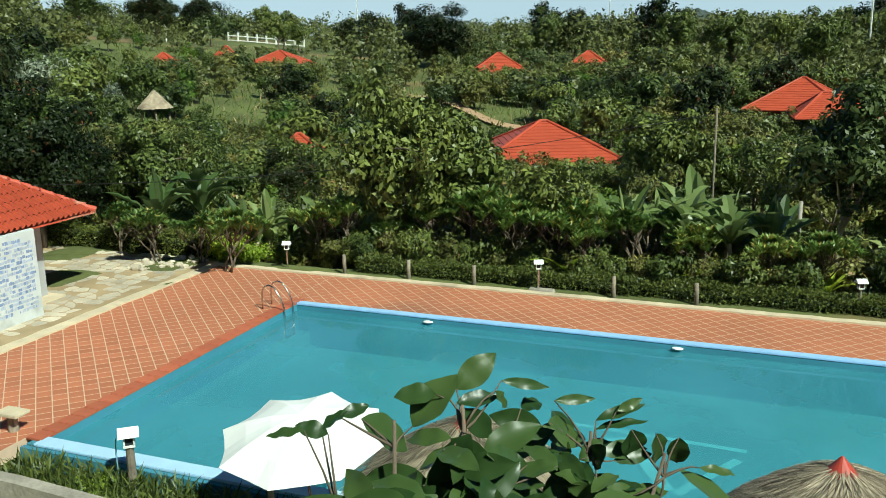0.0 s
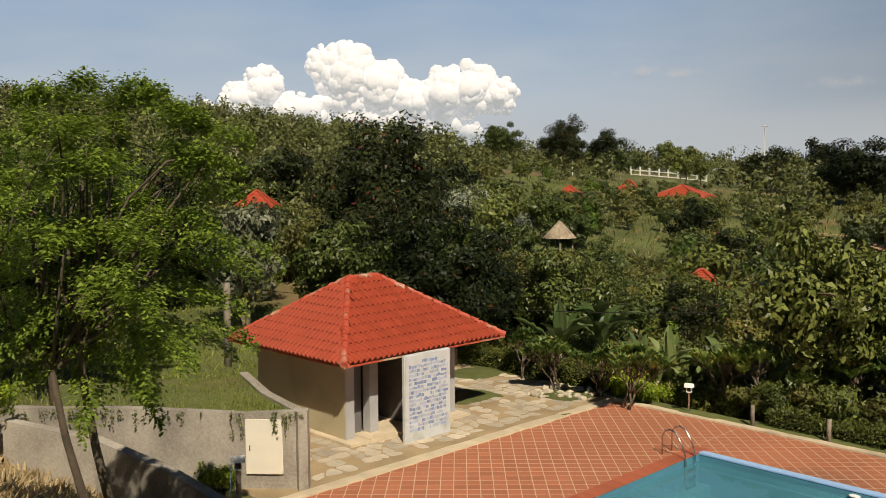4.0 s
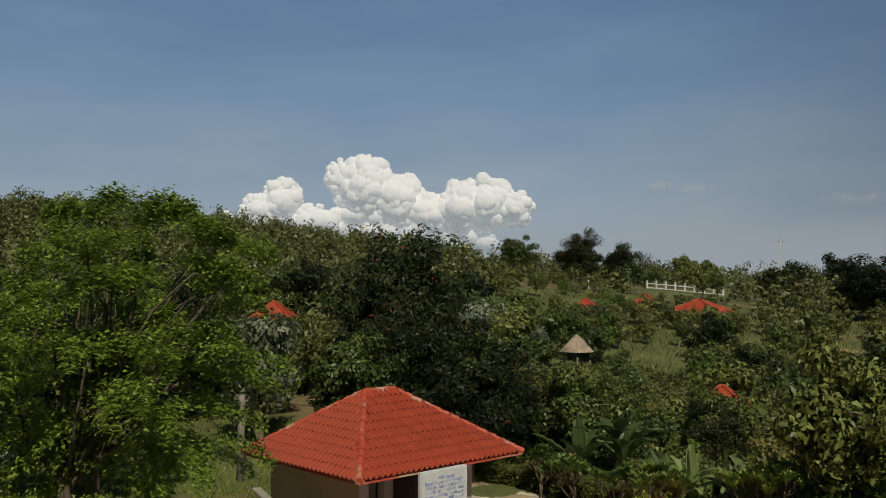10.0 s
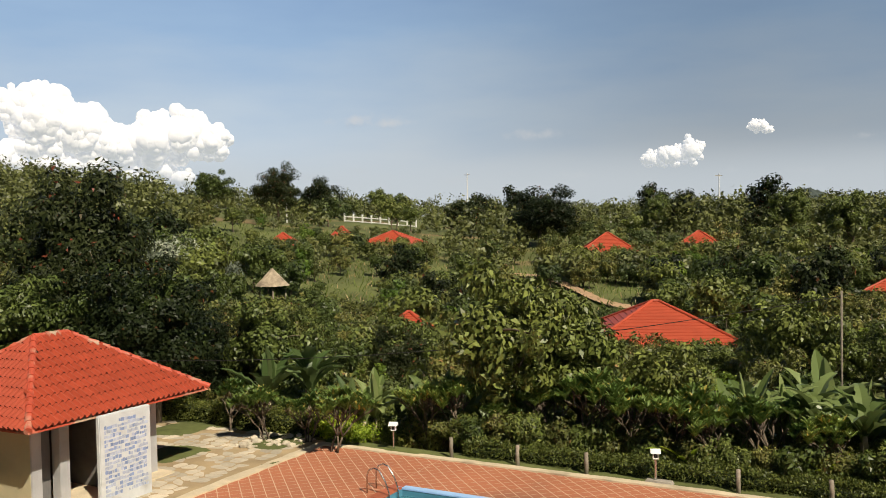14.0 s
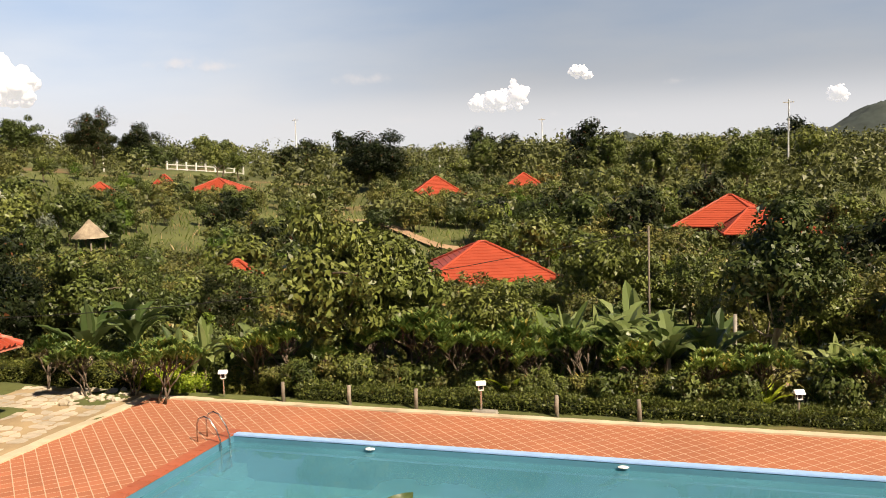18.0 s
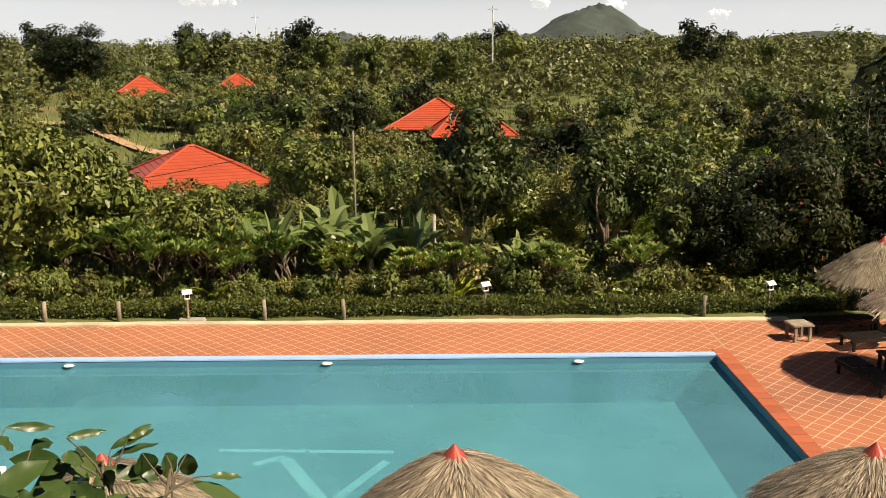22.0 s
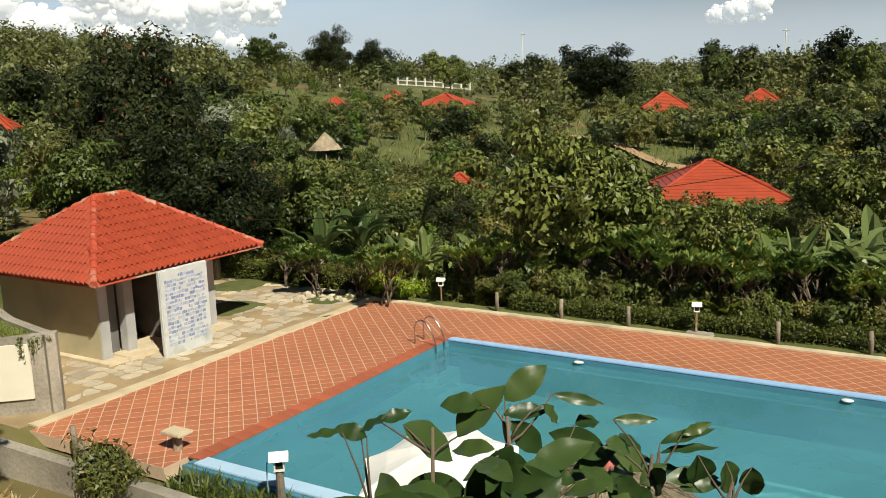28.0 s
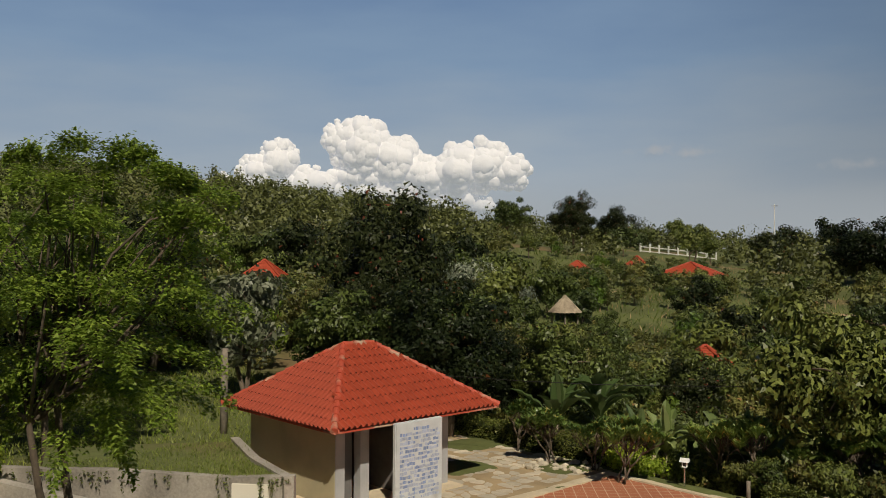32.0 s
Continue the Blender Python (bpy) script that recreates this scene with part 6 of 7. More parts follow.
UPPER = [(-0.64, 2.08, 6.83, -0.54, 2.19, 6.96, 0.11),
         (-0.54, 2.18, 6.92, -0.45, 2.27, 7.01, 0.08),
         (-0.58, 2.12, 6.92, -0.70, 2.09, 6.91, 0.07),
         (-0.53, 2.15, 6.89, -0.43, 2.24, 6.89, 0.05),
         (-0.43, 2.20, 6.92, -0.41, 2.25, 6.85, 0.04),
         (-0.43, 2.26, 6.93, -0.31, 2.35, 6.89, 0.03),
         (-0.84, 1.82, 6.90, -0.94, 1.79, 6.88, 0.02),
         (-0.79, 1.86, 6.88, -0.88, 1.84, 6.90, 0.05),
         (-0.78, 1.91, 6.91, -0.73, 1.99, 6.92, 0.04),
         (-0.74, 1.96, 6.89, -0.65, 2.07, 6.76, 0.10),
         (-0.81, 1.86, 6.89, -0.77, 1.94, 6.92, 0.04)]
MIDDLE = [(-0.46, 2.18, 6.73, -0.32, 2.30, 6.79, 0.09),
         (-0.46, 2.07, 6.84, -0.55, 2.07, 6.63, 0.10),
         (-0.51, 1.99, 6.82, -0.56, 2.00, 6.61, 0.07),
         (-0.51, 2.16, 6.87, -0.45, 2.23, 6.76, 0.07),
         (-0.65, 1.77, 6.75, -0.89, 1.63, 6.72, 0.08),
         (-0.75, 1.68, 6.76, -0.80, 1.69, 6.59, 0.05),
         (-0.66, 1.77, 6.73, -0.69, 1.80, 6.62, 0.04),
         (-0.35, 2.07, 6.76, -0.43, 2.07, 6.67, 0.07),
         (-0.33, 2.19, 6.71, -0.43, 2.19, 6.72, 0.05),
         (-0.25, 2.23, 6.70, -0.38, 2.21, 6.66, 0.06),
         (-0.57, 1.83, 6.70, -0.51, 1.92, 6.65, 0.06)]
RIGHT = [(0.05, 2.63, 6.55, 0.32, 2.72, 6.29, 0.09),
         (0.11, 2.66, 6.55, 0.22, 2.73, 6.51, 0.03),
         (-0.09, 2.53, 6.71, -0.09, 2.57, 6.60, 0.09),
         (-0.02, 2.57, 6.69, -0.02, 2.61, 6.57, 0.08),
         (0.05, 2.61, 6.67, 0.04, 2.65, 6.56, 0.07),
         (-0.20, 2.52, 6.73, -0.06, 2.60, 6.77, 0.04),
         (-0.20, 2.52, 6.70, -0.05, 2.61, 6.71, 0.03),
         (-0.31, 2.42, 6.82, -0.20, 2.50, 6.81, 0.03),
         (-0.39, 2.33, 6.82, -0.34, 2.39, 6.82, 0.06),
         (-0.14, 2.54, 6.76, -0.07, 2.60, 6.79, 0.03),
         (-0.32, 2.39, 6.76, -0.27, 2.46, 6.71, 0.06),
         (-0.14, 2.52, 6.60, -0.03, 2.59, 6.61, 0.05)]
LOW = [(-0.29, 2.10, 6.44, -0.18, 2.19, 6.54, 0.09),
         (-0.22, 2.19, 6.40, -0.07, 2.29, 6.52, 0.09),
         (-0.36, 2.07, 6.47, -0.29, 2.14, 6.57, 0.08),
         (-0.10, 2.44, 6.51, 0.03, 2.53, 6.52, 0.08),
         (-0.16, 2.26, 6.34, 0.06, 2.38, 6.35, 0.08),
         (-0.51, 1.92, 6.61, -0.46, 2.00, 6.64, 0.07),
         (-0.42, 2.04, 6.59, -0.36, 2.11, 6.65, 0.08),
         (-0.25, 2.23, 6.55, -0.35, 2.23, 6.58, 0.07),
         (-0.17, 2.37, 6.58, -0.29, 2.36, 6.61, 0.06),
         (-0.23, 2.43, 6.63, -0.17, 2.49, 6.68, 0.06),
         (0.00, 2.48, 6.48, 0.07, 2.54, 6.35, 0.06)]
CLUMPS = [((-0.44, 1.99, 6.71), 0.17), ((-0.26, 2.42, 6.58), 0.19), ((-0.28, 2.03, 6.50), 0.24), ((-0.1, 2.43, 6.43), 0.17), ((-0.5, 1.70, 6.72), 0.12), ((-0.2, 2.24, 6.42), 0.22), ((-0.35, 1.83, 6.56), 0.2)]
lr = random.Random(21)
for b in UPPER + MIDDLE + RIGHT + LOW:
    part("leaf", raw("leaf", *broad_leaf(b[:3], b[3:6], max(b[6] * 1.04, 0.034), lr.uniform(-30, 30)), L_SHRUB, True), None, shrub)
for i in range(340):
    (cx, cy, cz), rr_ = lr.choice(CLUMPS)
    p = Vector((cx, cy, cz)) + Vector((lr.gauss(0, 1), lr.gauss(0, 1), lr.gauss(0, 0.9))).normalized() * rr_ * lr.random() ** 0.5
    p.z = min(p.z, cz + 0.12)
    a = lr.uniform(0, 2 * math.pi)
    L = lr.uniform(0.11, 0.185)
    tip = p + Vector((math.cos(a), math.sin(a) - 0.2, lr.uniform(-0.9, 0.35))).normalized() * L
    part("leaf", raw("leaf", *broad_leaf(p, tip, L * lr.uniform(0.36, 0.48), lr.uniform(-40, 40), 0.2), L_SHRUB, True), None, shrub)
ends = [Vector(b) for a, b in stems]
twigs = []
for b in UPPER + MIDDLE + RIGHT + LOW:
    q = Vector(b[:3])
    e = min(ends, key=lambda c: (c - q).length)
    if (e - q).length > 0.03:
        twigs.append((bend(e - Vector((0, 0, 0.08)), q, 0.06, 4), [0.005, 0.004, 0.003, 0.002]))
part("twig", tubes("twig", twigs, M_BARK, 5), None, shrub)

# leafy bough that hangs in from a tree beside the building
bough = thing("hanging_bough", "dark leafy bough of a tree beside the building", "branch")
part("limb", tubes("limb", [([(7.5, 4.0, 5.0), (6.6, 4.6, 7.4), (5.4, 5.1, 8.35), (4.15, 5.85, 8.1)], [0.08, 0.06, 0.03, 0.008])], M_BARK, 6), None, bough)
C = np.array([(4.3, 5.75, 8.1), (4.42, 5.7, 8.28), (4.12, 5.85, 8.0), (4.32, 5.8, 7.85), (4.6, 5.6, 8.25), (4.02, 5.9, 7.95), (4.5, 5.65, 8.0)])
part("foliage", crown_mesh("foliage", C, 0.17, 190, 0.14, L_DARK, 0.3, 0.8), None, bough)

# ---- small things: slabs, rubble, cable ----
for x, y, turn in ((4.45, 28.0, 4), (6.75, 27.95, -3)):
    b = thing("stone_bench", "white painted stone bench behind the hedge", "bench", pose(x, y, 0, 0, 0, turn), "stone benches")
    part("seat", box(0.95, 0.32, 0.08, 0, 0, 0.5, 0.015), M_WHITE, b)
    for sx in (-0.32, 0.32):
        part("leg", box(0.12, 0.28, 0.6, sx, 0, -0.1), M_WHITE, b)
rk = random.Random(3)
for i in range(46):
    x, y = rk.uniform(-21.6, -19.6), rk.uniform(24.4, 26.6)
    s = rk.uniform(0.06, 0.17)
    bm = bmesh.new()
    bmesh.ops.create_icosphere(bm, subdivisions=1, radius=s)
    for v in bm.verts:
        v.co = Vector((v.co.x * rk.uniform(0.8, 1.3), v.co.y * rk.uniform(0.8, 1.2), v.co.z * rk.uniform(0.5, 0.8)))
    bm.transform(pose(x, y, 0.03 + s * 0.4, 0, 0, rk.uniform(0, 360)))
    tagged(part("stone", bm, M_FLAG), "rough pale stone at the edge of the apron", "stone", "loose stones")
grey_pole = new("cable_pole", tubes("cable_pole", [([(0.55, 35.4, -2.6), (0.55, 35.4, 0.5), (0.56, 35.4, 1.7)], [0.085, 0.08, 0.075])], M_CONCRETE, 8))
tagged(grey_pole, "pale concrete cable pole among the trees", "pole")
thin_pole = new("cable_pole", tubes("cable_pole", [([(-2.62, 35.4, -2.6), (-2.62, 35.4, 1.5), (-2.62, 35.4, 5.1)], [0.05, 0.045, 0.04])], M_WOOD, 8))
tagged(thin_pole, "thin grey timber pole among the trees", "pole")
line = [Vector((-32.22, 18.7, 3.6)).lerp(Vector((-2.62, 35.4, 4.9)), i / 14) - Vector((0, 0, 1.1 * math.sin(math.pi * i / 14))) for i in range(15)]
tagged(new("cable", tubes("cable", [(line, [0.014] * 15)], M_BLACK_WOOD, 5)), "black cable sagging between two poles", "cable")
for p in PROTOS:
    spare(p)

# ---- clouds: a far curved sheet of sky with drifting cumulus ----
def cloud_shape(puffs, lump_by, fluff_by, base, grow):
    """Node group: how deep in cloud a point of the sheet lies, from its bearing and height in degrees."""
    g = bpy.data.node_groups.new("cloud_shape", "ShaderNodeTree")
    g.interface.new_socket("Place", in_out="INPUT", socket_type="NodeSocketVector")
    g.interface.new_socket("Depth", in_out="OUTPUT", socket_type="NodeSocketFloat")
    n, l = g.nodes, g.links
    gi, go = n.new("NodeGroupInput"), n.new("NodeGroupOutput")

    def math_node(op, a, b=None, v=None):
        m = n.new("ShaderNodeMath")
        m.operation = op
        l.new(a, m.inputs[0])
        if b is not None:
            l.new(b, m.inputs[1])
        elif v is not None:
            m.inputs[1].default_value = v
        return m.outputs[0]

    total = None
    for _ in (0,):
        for az, el, w, h in puffs:
            off, div, ln = n.new("ShaderNodeVectorMath"), n.new("ShaderNodeVectorMath"), n.new("ShaderNodeVectorMath")
            off.operation, div.operation, ln.operation = "SUBTRACT", "DIVIDE", "LENGTH"
            off.inputs[1].default_value, div.inputs[1].default_value = (az, el, 0), (w * grow, h * grow, 1)
            l.new(gi.outputs[0], off.inputs[0])
            l.new(off.outputs[0], div.inputs[0])
            l.new(div.outputs[0], ln.inputs[0])
            inv = n.new("ShaderNodeMath")
            inv.operation = "SUBTRACT"
            inv.inputs[0].default_value = 1.0
            l.new(ln.outputs["Value"], inv.inputs[1])
            if total is None:
                total = inv.outputs[0]
            else:
                m = n.new("ShaderNodeMath")
                m.operation = "SMOOTH_MAX"
                m.inputs[2].default_value = 0.12
                l.new(total, m.inputs[0])
                l.new(inv.outputs[0], m.inputs[1])
                total = m.outputs[0]
    vor, nz, nf = n.new("ShaderNodeTexVoronoi"), n.new("ShaderNodeTexNoise"), n.new("ShaderNodeTexNoise")
    vor.feature = "SMOOTH_F1"
    vor.inputs["Scale"].default_value, vor.inputs["Smoothness"].default_value = 0.85, 0.3
    vor.inputs["Detail"].default_value, vor.inputs["Roughness"].default_value, vor.inputs["Lacunarity"].default_value = 2.0, 0.5, 2.3
    nz.inputs["Scale"].default_value, nz.inputs["Detail"].default_value, nz.inputs["Roughness"].default_value = 0.62, 5, 0.52
    nf.inputs["Scale"].default_value, nf.inputs["Detail"].default_value = 0.9, 4
    warp = n.new("ShaderNodeVectorMath")
    warp.operation = "MULTIPLY_ADD"
    warp.inputs[1].default_value = (0.35, 0.35, 0)
    l.new(nf.outputs["Color"], warp.inputs[0])
    l.new(gi.outputs[0], warp.inputs[2])
    l.new(gi.outputs[0], nf.inputs["Vector"])
    l.new(warp.outputs[0], vor.inputs["Vector"])
    l.new(gi.outputs[0], nz.inputs["Vector"])
    lump = math_node("MULTIPLY", vor.outputs["Distance"], v=-lump_by)
    fluff = math_node("MULTIPLY_ADD", nz.outputs["Fac"], v=fluff_by)
    n[fluff.node.name].inputs[2].default_value = base - fluff_by * 0.5
    total = math_node("ADD", math_node("ADD", total, lump), fluff)
    l.new(total, go.inputs[0])
    return g


THIN = [(33.6, 6.2, 3.2, 0.7), (31.5, 5.9, 2.6, 0.6), (22.3, 5.0, 3.0, 0.7), (37.0, 2.6, 3.0, 0.7), (33.5, 2.9, 2.0, 0.6), (28.0, 2.2, 3.4, 0.6), (24.0, 2.6, 1.5, 0.5), (19.6, 2.4, 2.0, 0.5),
        (10.5, 2.5, 1.8, 0.5), (6.5, 2.3, 2.0, 0.5), (3.0, 4.2, 2.4, 0.5), (-20.0, 2.0, 3.0, 0.6), (-13.0, 2.4, 2.4, 0.5)]
M_CLOUD = bpy.data.materials.new("cloud_sheet")
M_CLOUD.use_nodes = True
_n, _l = M_CLOUD.node_tree.nodes, M_CLOUD.node_tree.links
_n.remove(_n["Principled BSDF"])
_uv = _n.new("ShaderNodeUVMap")
_uv.uv_map = "sky"
_sc = _n.new("ShaderNodeVectorMath")
_sc.operation = "MULTIPLY"
_sc.inputs[1].default_value = (100, 100, 0)
_l.new(_uv.outputs[0], _sc.inputs[0])
_sp = _n.new("ShaderNodeSeparateXYZ")
_l.new(_sc.outputs[0], _sp.inputs[0])


def spread(value, lo, hi, a, b, smooth=True):
    m = _n.new("ShaderNodeMapRange")
    m.interpolation_type = "SMOOTHSTEP" if smooth else "LINEAR"
    m.inputs[1].default_value, m.inputs[2].default_value, m.inputs[3].default_value, m.inputs[4].default_value = lo, hi, a, b
    _l.new(value, m.inputs[0])
    return m.outputs[0]


def layer_over(below, color, strength, cover):
    em, mx = _n.new("ShaderNodeEmission"), _n.new("ShaderNodeMixShader")
    em.inputs["Strength"].default_value = strength
    if isinstance(color, tuple):
        em.inputs["Color"].default_value = (*color, 1)
    else:
        _l.new(color, em.inputs["Color"])
    _l.new(cover, mx.inputs[0])
    _l.new(below, mx.inputs[1])
    _l.new(em.outputs[0], mx.inputs[2])
    return mx.outputs[0]


def cloud_layer(below, group, soft, most, lit, shade, strength):
    one, two, sh, df, cr = _n.new("ShaderNodeGroup"), _n.new("ShaderNodeGroup"), _n.new("ShaderNodeVectorMath"), _n.new("ShaderNodeMath"), _n.new("ShaderNodeValToRGB")
    one.node_tree = two.node_tree = group
    sh.operation, df.operation = "ADD", "SUBTRACT"
    sh.inputs[1].default_value = (-0.25, 0.42, 0)
    _l.new(_sc.outputs[0], sh.inputs[0])
    _l.new(_sc.outputs[0], one.inputs[0])
    _l.new(sh.outputs[0], two.inputs[0])
    _l.new(one.outputs[0], df.inputs[0])
    _l.new(two.outputs[0], df.inputs[1])
    cr.color_ramp.elements[0].color, cr.color_ramp.elements[1].color = (*shade, 1), (*lit, 1)
    tone = _n.new("ShaderNodeMath")
    tone.operation = "MULTIPLY"
    _l.new(spread(df.outputs[0], -0.36, 0.16, 0.1, 1), tone.inputs[0])
    _l.new(spread(_sp.outputs[1], 2.4, 5.8, 0.45, 1.0), tone.inputs[1])
    _l.new(tone.outputs[0], cr.inputs[0])
    return layer_over(below, cr.outputs[0], strength, spread(one.outputs[0], 0.0, soft, 0.0, most))


_tr = _n.new("ShaderNodeBsdfTransparent")
_hz = _n.new("ShaderNodeTexNoise")
_hz.inputs["Scale"].default_value, _hz.inputs["Detail"].default_value = 0.09, 5
_st = _n.new("ShaderNodeVectorMath")
_st.operation = "MULTIPLY"
_st.inputs[1].default_value = (1, 4, 0)
_l.new(_sc.outputs[0], _st.inputs[0])
_l.new(_st.outputs[0], _hz.inputs["Vector"])
_air = _n.new("ShaderNodeValToRGB")
_el = _air.color_ramp.elements
_el[0].position, _el[0].color = 0.0, (0.53, 0.57, 0.60, 1)
_el[1].position, _el[1].color = 1.0, (0.085, 0.165, 0.35, 1)
for at, col in ((0.2, (0.42, 0.50, 0.59)), (0.42, (0.27, 0.39, 0.56)), (0.72, (0.15, 0.255, 0.46))):
    _el.new(at).color = (*col, 1)
_wob = _n.new("ShaderNodeMath")
_wob.operation = "MULTIPLY_ADD"
_wob.inputs[1].default_value = 7.0
_l.new(_hz.outputs["Fac"], _wob.inputs[0])
_off = _n.new("ShaderNodeMath")
_off.operation = "SUBTRACT"
_off.inputs[1].default_value = 3.5
_l.new(_sp.outputs[1], _off.inputs[0])
_l.new(_off.outputs[0], _wob.inputs[2])
_l.new(spread(_wob.outputs[0], 0.0, 28.0, 0.0, 1.0, False), _air.inputs[0])
_dim = _n.new("ShaderNodeVectorMath")
_dim.operation = "SCALE"
_l.new(_air.outputs[0], _dim.inputs[0])
_l.new(spread(_sp.outputs[0], 42.0, 8.0, 1.12, 0.68), _dim.inputs["Scale"])
_sheet = layer_over(_tr.outputs[0], _dim.outputs[0], 1.0, spread(_sp.outputs[1], 32.0, 25.0, 0.0, 1.0))
_sheet = cloud_layer(_sheet, cloud_shape(THIN, 0.5, 0.9, -0.08, 1.35), 0.75, 0.5, (1.0, 0.97, 0.95), (0.62, 0.66, 0.72), 0.62)
_sheet = layer_over(_sheet, (0.53, 0.57, 0.60), 1.0, spread(_sp.outputs[1], 4.6, 1.2, 0.0, 0.6))
_veil = layer_over(_tr.outputs[0], (0.50, 0.545, 0.59), 1.0, spread(_sp.outputs[1], 5.4, 1.6, 0.0, 0.6))
M_VEIL = M_CLOUD.copy()
M_VEIL.name = "haze_veil"
_l.new(_sheet, _n["Material Output"].inputs["Surface"])
_vn, _vl = M_VEIL.node_tree.nodes, M_VEIL.node_tree.links
_vl.new(_vn[_veil.node.name].outputs[0], _vn["Material Output"].inputs["Surface"])


def sky_sheet(name, radius, top, material, label):
    """A curved sheet round the horizon that knows the bearing and height of each of its points."""
    azs, els = np.arange(-46, 113, 3.0), np.arange(-1, top, 3.0)
    vs, uvs = [], []
    for e in els:
        for a in azs:
            x, y = polar(a, radius)
            vs.append((x, y, 8 + radius * math.tan(radians(e))))
            uvs.append((a / 100, e / 100))
    wd = len(azs)
    fs = [(j * wd + i, j * wd + i + 1, (j + 1) * wd + i + 1, (j + 1) * wd + i) for j in range(len(els) - 1) for i in range(wd - 1)]
    me = raw(name, vs, fs, material, True)
    layer = me.uv_layers.new(name="sky")
    for lp in me.loops:
        layer.data[lp.index].uv = uvs[lp.vertex_index]
    ob = new(name, me)
    ob.visible_shadow = False
    return tagged(ob, label, "sky", kind="structure")


sky_sheet("backdrop_sky", 4300, 32.1, M_CLOUD, "hazy blue sky with thin far clouds")
sky_sheet("backdrop_haze", 3700, 8.1, M_VEIL, "pale haze low over the horizon")

# cumulus: heaps of round puffs, lit by the sun, plus a glow of their own
M_PUFF = bpy.data.materials.new("cumulus")
M_PUFF.use_nodes = True
_n, _l = M_PUFF.node_tree.nodes, M_PUFF.node_tree.links
_pb = _n["Principled BSDF"]
_pb.inputs["Base Color"].default_value, _pb.inputs["Roughness"].default_value, _pb.inputs["Specular IOR Level"].default_value = (0.62, 0.59, 0.545, 1), 1.0, 0.0
# even pale blue glow stands in for light on the shaded undersides
_pb.inputs["Emission Color"].default_value, _pb.inputs["Emission Strength"].default_value = (0.84, 0.89, 1.0, 1), 0.40
_pn, _pc, _pm = _n.new("ShaderNodeTexNoise"), _n.new("ShaderNodeTexCoord"), _n.new("ShaderNodeBump")
_pn.inputs["Scale"].default_value, _pn.inputs["Detail"].default_value, _pn.inputs["Roughness"].default_value = 0.03, 6, 0.6
_pm.inputs["Strength"].default_value, _pm.inputs["Distance"].default_value = 0.3, 22.0
_l.new(_pc.outputs["Object"], _pn.inputs["Vector"])
_l.new(_pn.outputs["Fac"], _pm.inputs["Height"])
_l.new(_pm.outputs[0], _pb.inputs["Normal"])
bm = bmesh.new()
bmesh.ops.create_icosphere(bm, subdivisions=3, radius=1)
PUFF_V, PUFF_F = np.array([v.co[:] for v in bm.verts]), np.array([[v.index for v in f.verts] for f in bm.faces])
bm.free()
FAR = 4000.0


def cumulus(heaps, base, label):
    """A cloud of heaps (bearing, height, half width, half height in degrees) with smaller puffs crowded over them, flat below."""
    deg = radians(1) * FAR
    balls = []
    for az, el, w, h in heaps:
        balls += [(az + q * (w - min(w, h)), max(el, base + 0.3 * h), min(w, h) * 0.72, 0.05 * min(w, h)) for q in (-0.7, 0, 0.7)]
        for _ in range(int(26 * w * h) + 8):
            a = NP.random() * 2 * np.pi
            q = NP.random() ** 0.5
            u = np.array([math.cos(a) * q, math.sin(a) * q])
            size = min(w, h) * (0.16 + 0.30 * NP.random() ** 2) * (1.15 - 0.5 * q)
            balls.append((az + u[0] * w * 0.86, max(el + u[1] * h * 0.86, base + size * 0.3), size, (1 - q) * min(w, h) * 0.6))
    vs, fs = [], []
    for i, (az, el, size, near) in enumerate(balls):
        d = PUFF_V
        lump = 1 + 0.10 * np.sin(d[:, :1] * 5 + i) * np.sin(d[:, 1:2] * 6 + 2 * i) + 0.06 * np.sin(d[:, 2:] * 11 + 3 * i) * np.sin(d[:, :1] * 9)
        x, y = polar(az, FAR - near * deg)
        vs.append(d * lump * size * deg * (1, 1, 0.92) + (x, y, 8 + FAR * math.tan(radians(el))))
        fs.append(PUFF_F + i * len(d))
    ob = new("backdrop_cloud", raw("backdrop_cloud", np.concatenate(vs).tolist(), np.concatenate(fs).tolist(), M_PUFF, True))
    ob.visible_shadow = True
    return tagged(ob, label, "cloud", kind="structure")


cumulus([(51.9, 5.9, 2.1, 2.6), (53.4, 6.6, 1.2, 1.6), (50.0, 5.2, 2.0, 2.0), (48.0, 4.5, 1.9, 1.7), (45.9, 4.9, 2.0, 1.9), (44.2, 5.2, 1.7, 1.9), (42.6, 4.9, 1.4, 1.4),
         (57.2, 5.2, 1.5, 1.9), (58.6, 4.3, 1.4, 1.5), (60.5, 3.6, 1.7, 1.0), (55.0, 3.8, 2.2, 1.5), (50.5, 3.4, 2.8, 1.1), (46.5, 3.0, 2.4, 0.8), (44.2, 2.6, 1.0, 0.7)], 1.6, "great white heaped cumulus cloud far off")
for heaps in ([(12.8, 3.75, 0.85, 1.0), (14.1, 3.5, 1.1, 0.85), (15.2, 3.3, 0.8, 0.6)], [(8.9, 5.05, 0.8, 0.5), (8.4, 4.8, 0.5, 0.35)], [(-10.4, 2.6, 0.9, 0.6)], [(-6.0, 3.0, 0.7, 0.6)], [(-16.5, 2.0, 0.9, 0.4)]):
    cumulus(heaps, heaps[0][1] - heaps[0][3], "small white cumulus cloud far off")

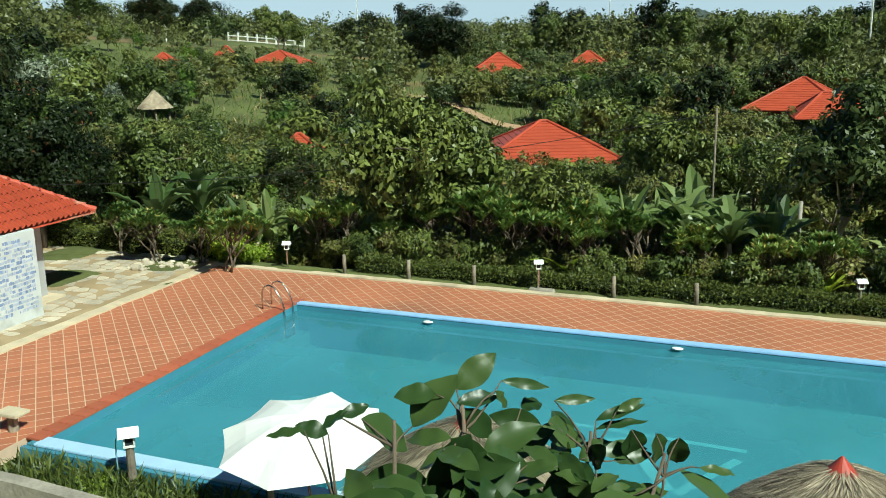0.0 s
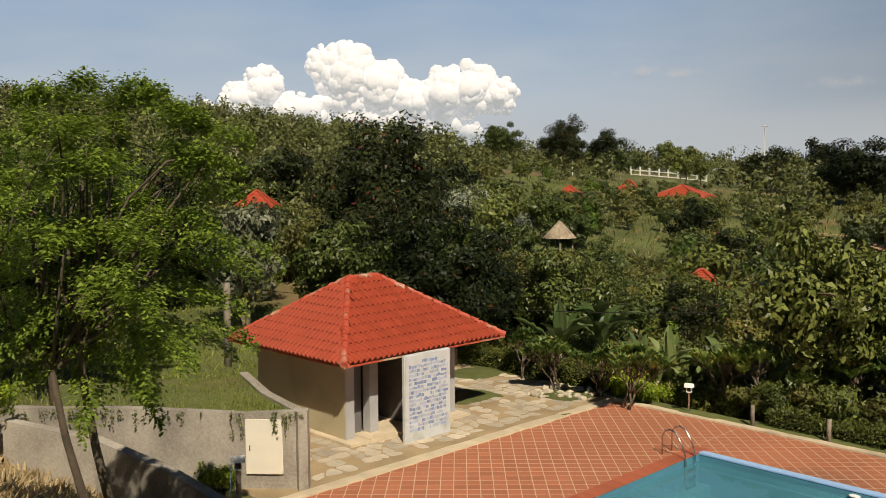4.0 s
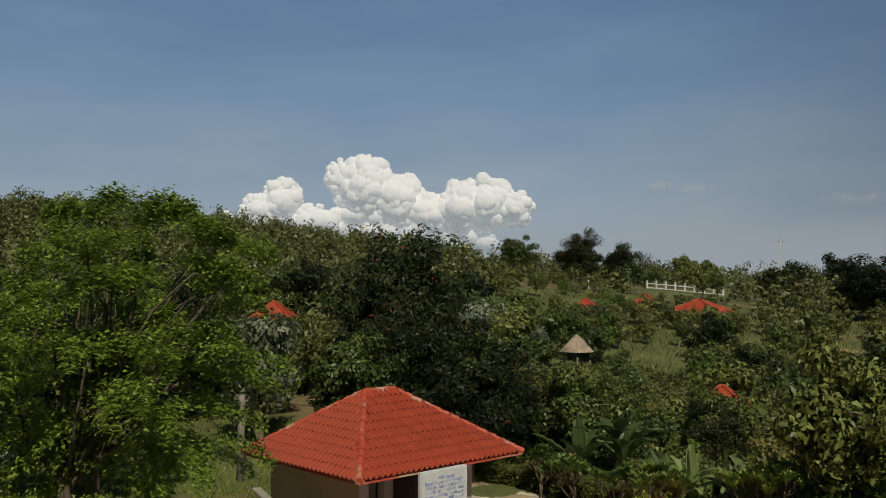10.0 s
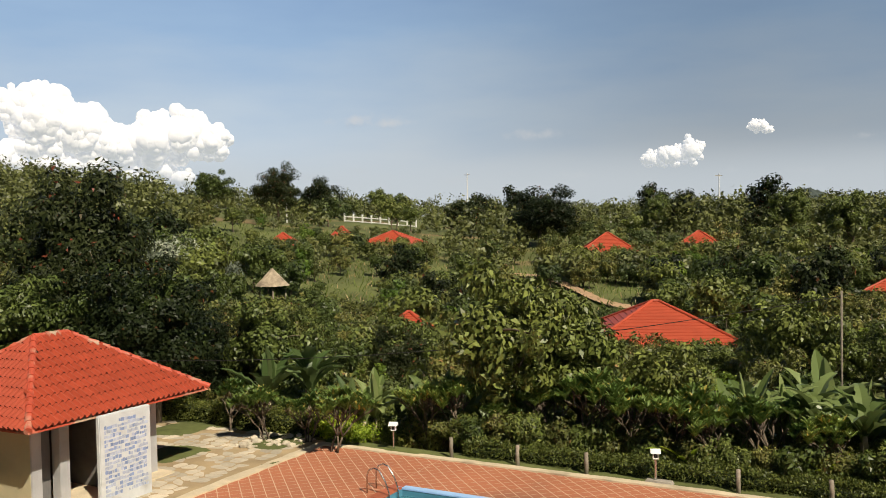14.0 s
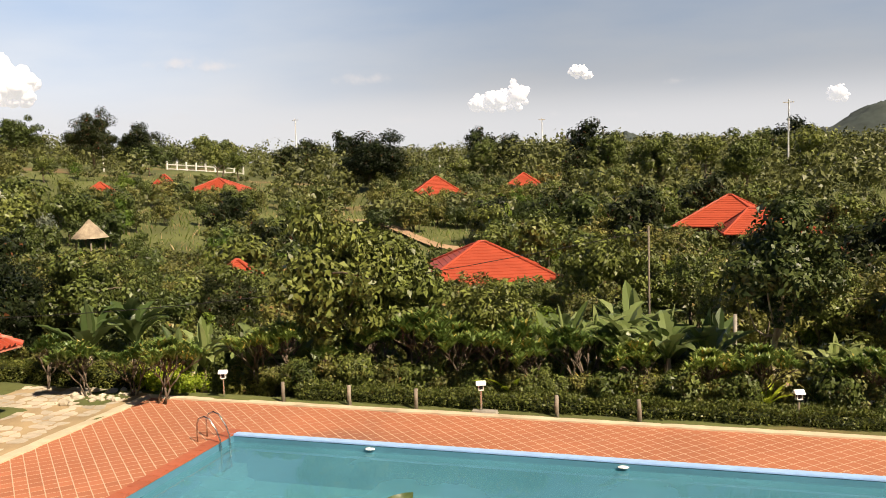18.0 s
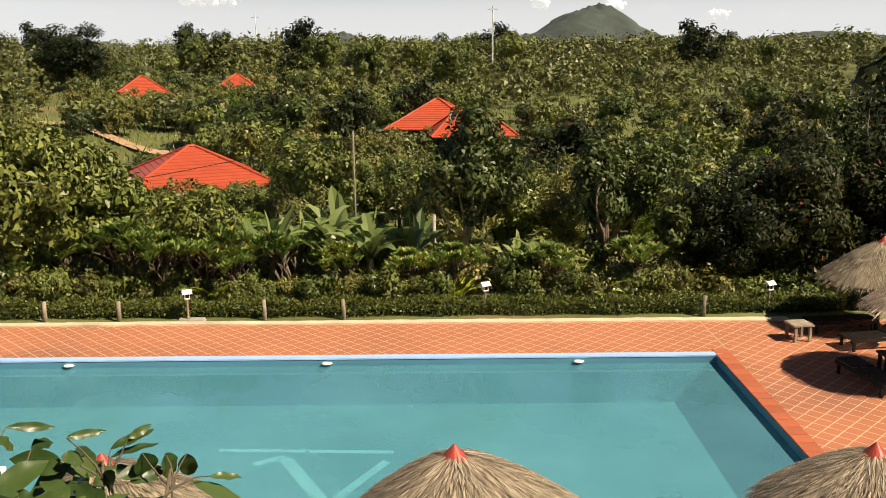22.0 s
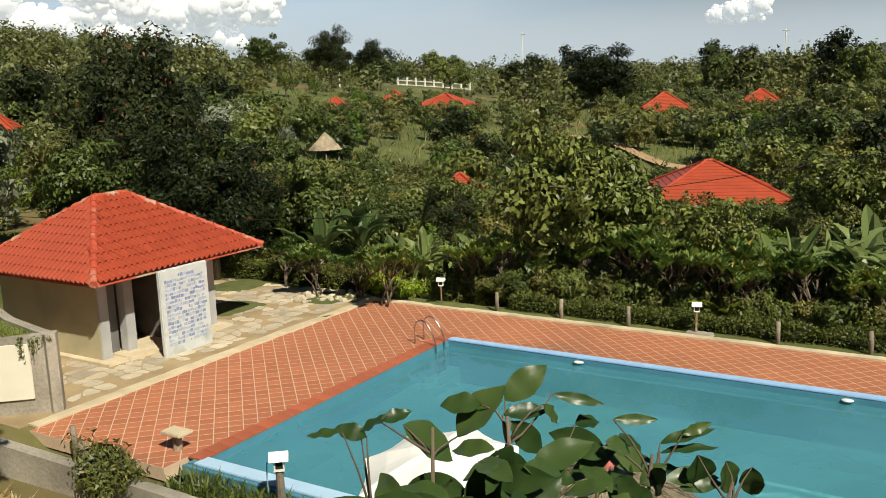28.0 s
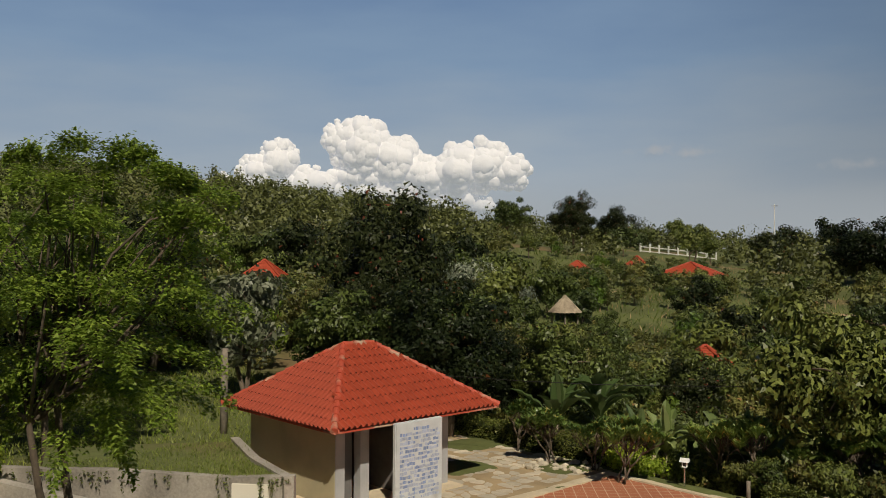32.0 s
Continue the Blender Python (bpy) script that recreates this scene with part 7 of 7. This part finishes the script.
# ---- deck tiles and coping bricks, last ----
def clip(poly, x0, y0, x1, y1):
    for axis, lim, sign in ((0, x0, 1), (0, x1, -1), (1, y0, 1), (1, y1, -1)):
        out = []
        for i, p in enumerate(poly):
            q = poly[i - 1]
            a, b = (q[axis] - lim) * sign, (p[axis] - lim) * sign
            if a * b < 0:
                t = a / (a - b)
                out.append((q[0] + (p[0] - q[0]) * t, q[1] + (p[1] - q[1]) * t))
            if b >= 0:
                out.append(p)
        poly = out
        if len(poly) < 3:
            return []
    return poly


TILE, GAP = 0.342, 0.0130
h = TILE / 2 - GAP
rr = 0.70710678
corner = [((i * h - j * h) * rr, (i * h + j * h) * rr) for i, j in ((1, 1), (-1, 1), (-1, -1), (1, -1))]
tile_me = raw("tile", [(*c, 0.0012) for c in corner] + [(c[0] * 1.03, c[1] * 1.03, -0.008) for c in corner],
              [(0, 1, 2, 3)] + [(k, k + 4, (k + 1) % 4 + 4, (k + 1) % 4) for k in range(4)], M_TILE)
vs, fs, count = [], [], 0
trng = random.Random(8)
for a in range(-120, 121):
    for b in range(-120, 121):
        cx, cy = (a - b) * TILE * rr - 2.0, (a + b) * TILE * rr + 18.0
        if not (-20 < cx < 17 and 8 < cy < 27):
            continue
        for x0, y0, x1, y1 in DECK:
            full = x0 + 0.25 < cx < x1 - 0.25 and y0 + 0.25 < cy < y1 - 0.25
            lift = trng.uniform(-0.0004, 0.0004)
            if full and count < 300 and cx < -14.4 and cy < 18.6 and cx > -18.5:
                t = new("tile", tile_me)
                t.location = (cx, cy, lift)
                t.parent = deck
                count += 1
                continue
            poly = clip([(cx + c[0], cy + c[1]) for c in corner], x0 + 0.01, y0 + 0.01, x1 - 0.01, y1 - 0.01)
            if len(poly) < 3:
                continue
            o, n = len(vs), len(poly)
            vs += [(*p, 0.0012 + lift) for p in poly] + [(*p, -0.008) for p in poly]
            fs.append(tuple(range(o, o + n)))
            fs += [(o + k, o + n + k, o + n + (k + 1) % n, o + (k + 1) % n) for k in range(n)]
tagged(part("tiles", raw("tiles", vs, fs, M_TILE), None, deck), kind="stuff")

brick_me = bpy.data.meshes.new("coping_brick")
bm = box(0.43, 0.395, 0.05, 0, 0, -0.03, 0.008)
bm.to_mesh(brick_me)
bm.free()
brick_me.materials.append(M_COPING)
n = int((PY1 - PY0 + 0.3) / 0.41)
for side_x in (PX0 - 0.21, PX1 + 0.20):
    for i in range(n + 1):
        t = new("coping_brick", brick_me)
        t.location = (side_x, PY0 + 0.0 + 0.41 * i, 0.0)
        t.parent = deck
for i in range(int((PX1 + 6.7) / 0.41)):
    t = new("coping_brick", brick_me)
    t.matrix_basis = pose(-6.5 + 0.41 * i, PY0 - 0.2, 0, 0, 0, 90)
    t.parent = deck
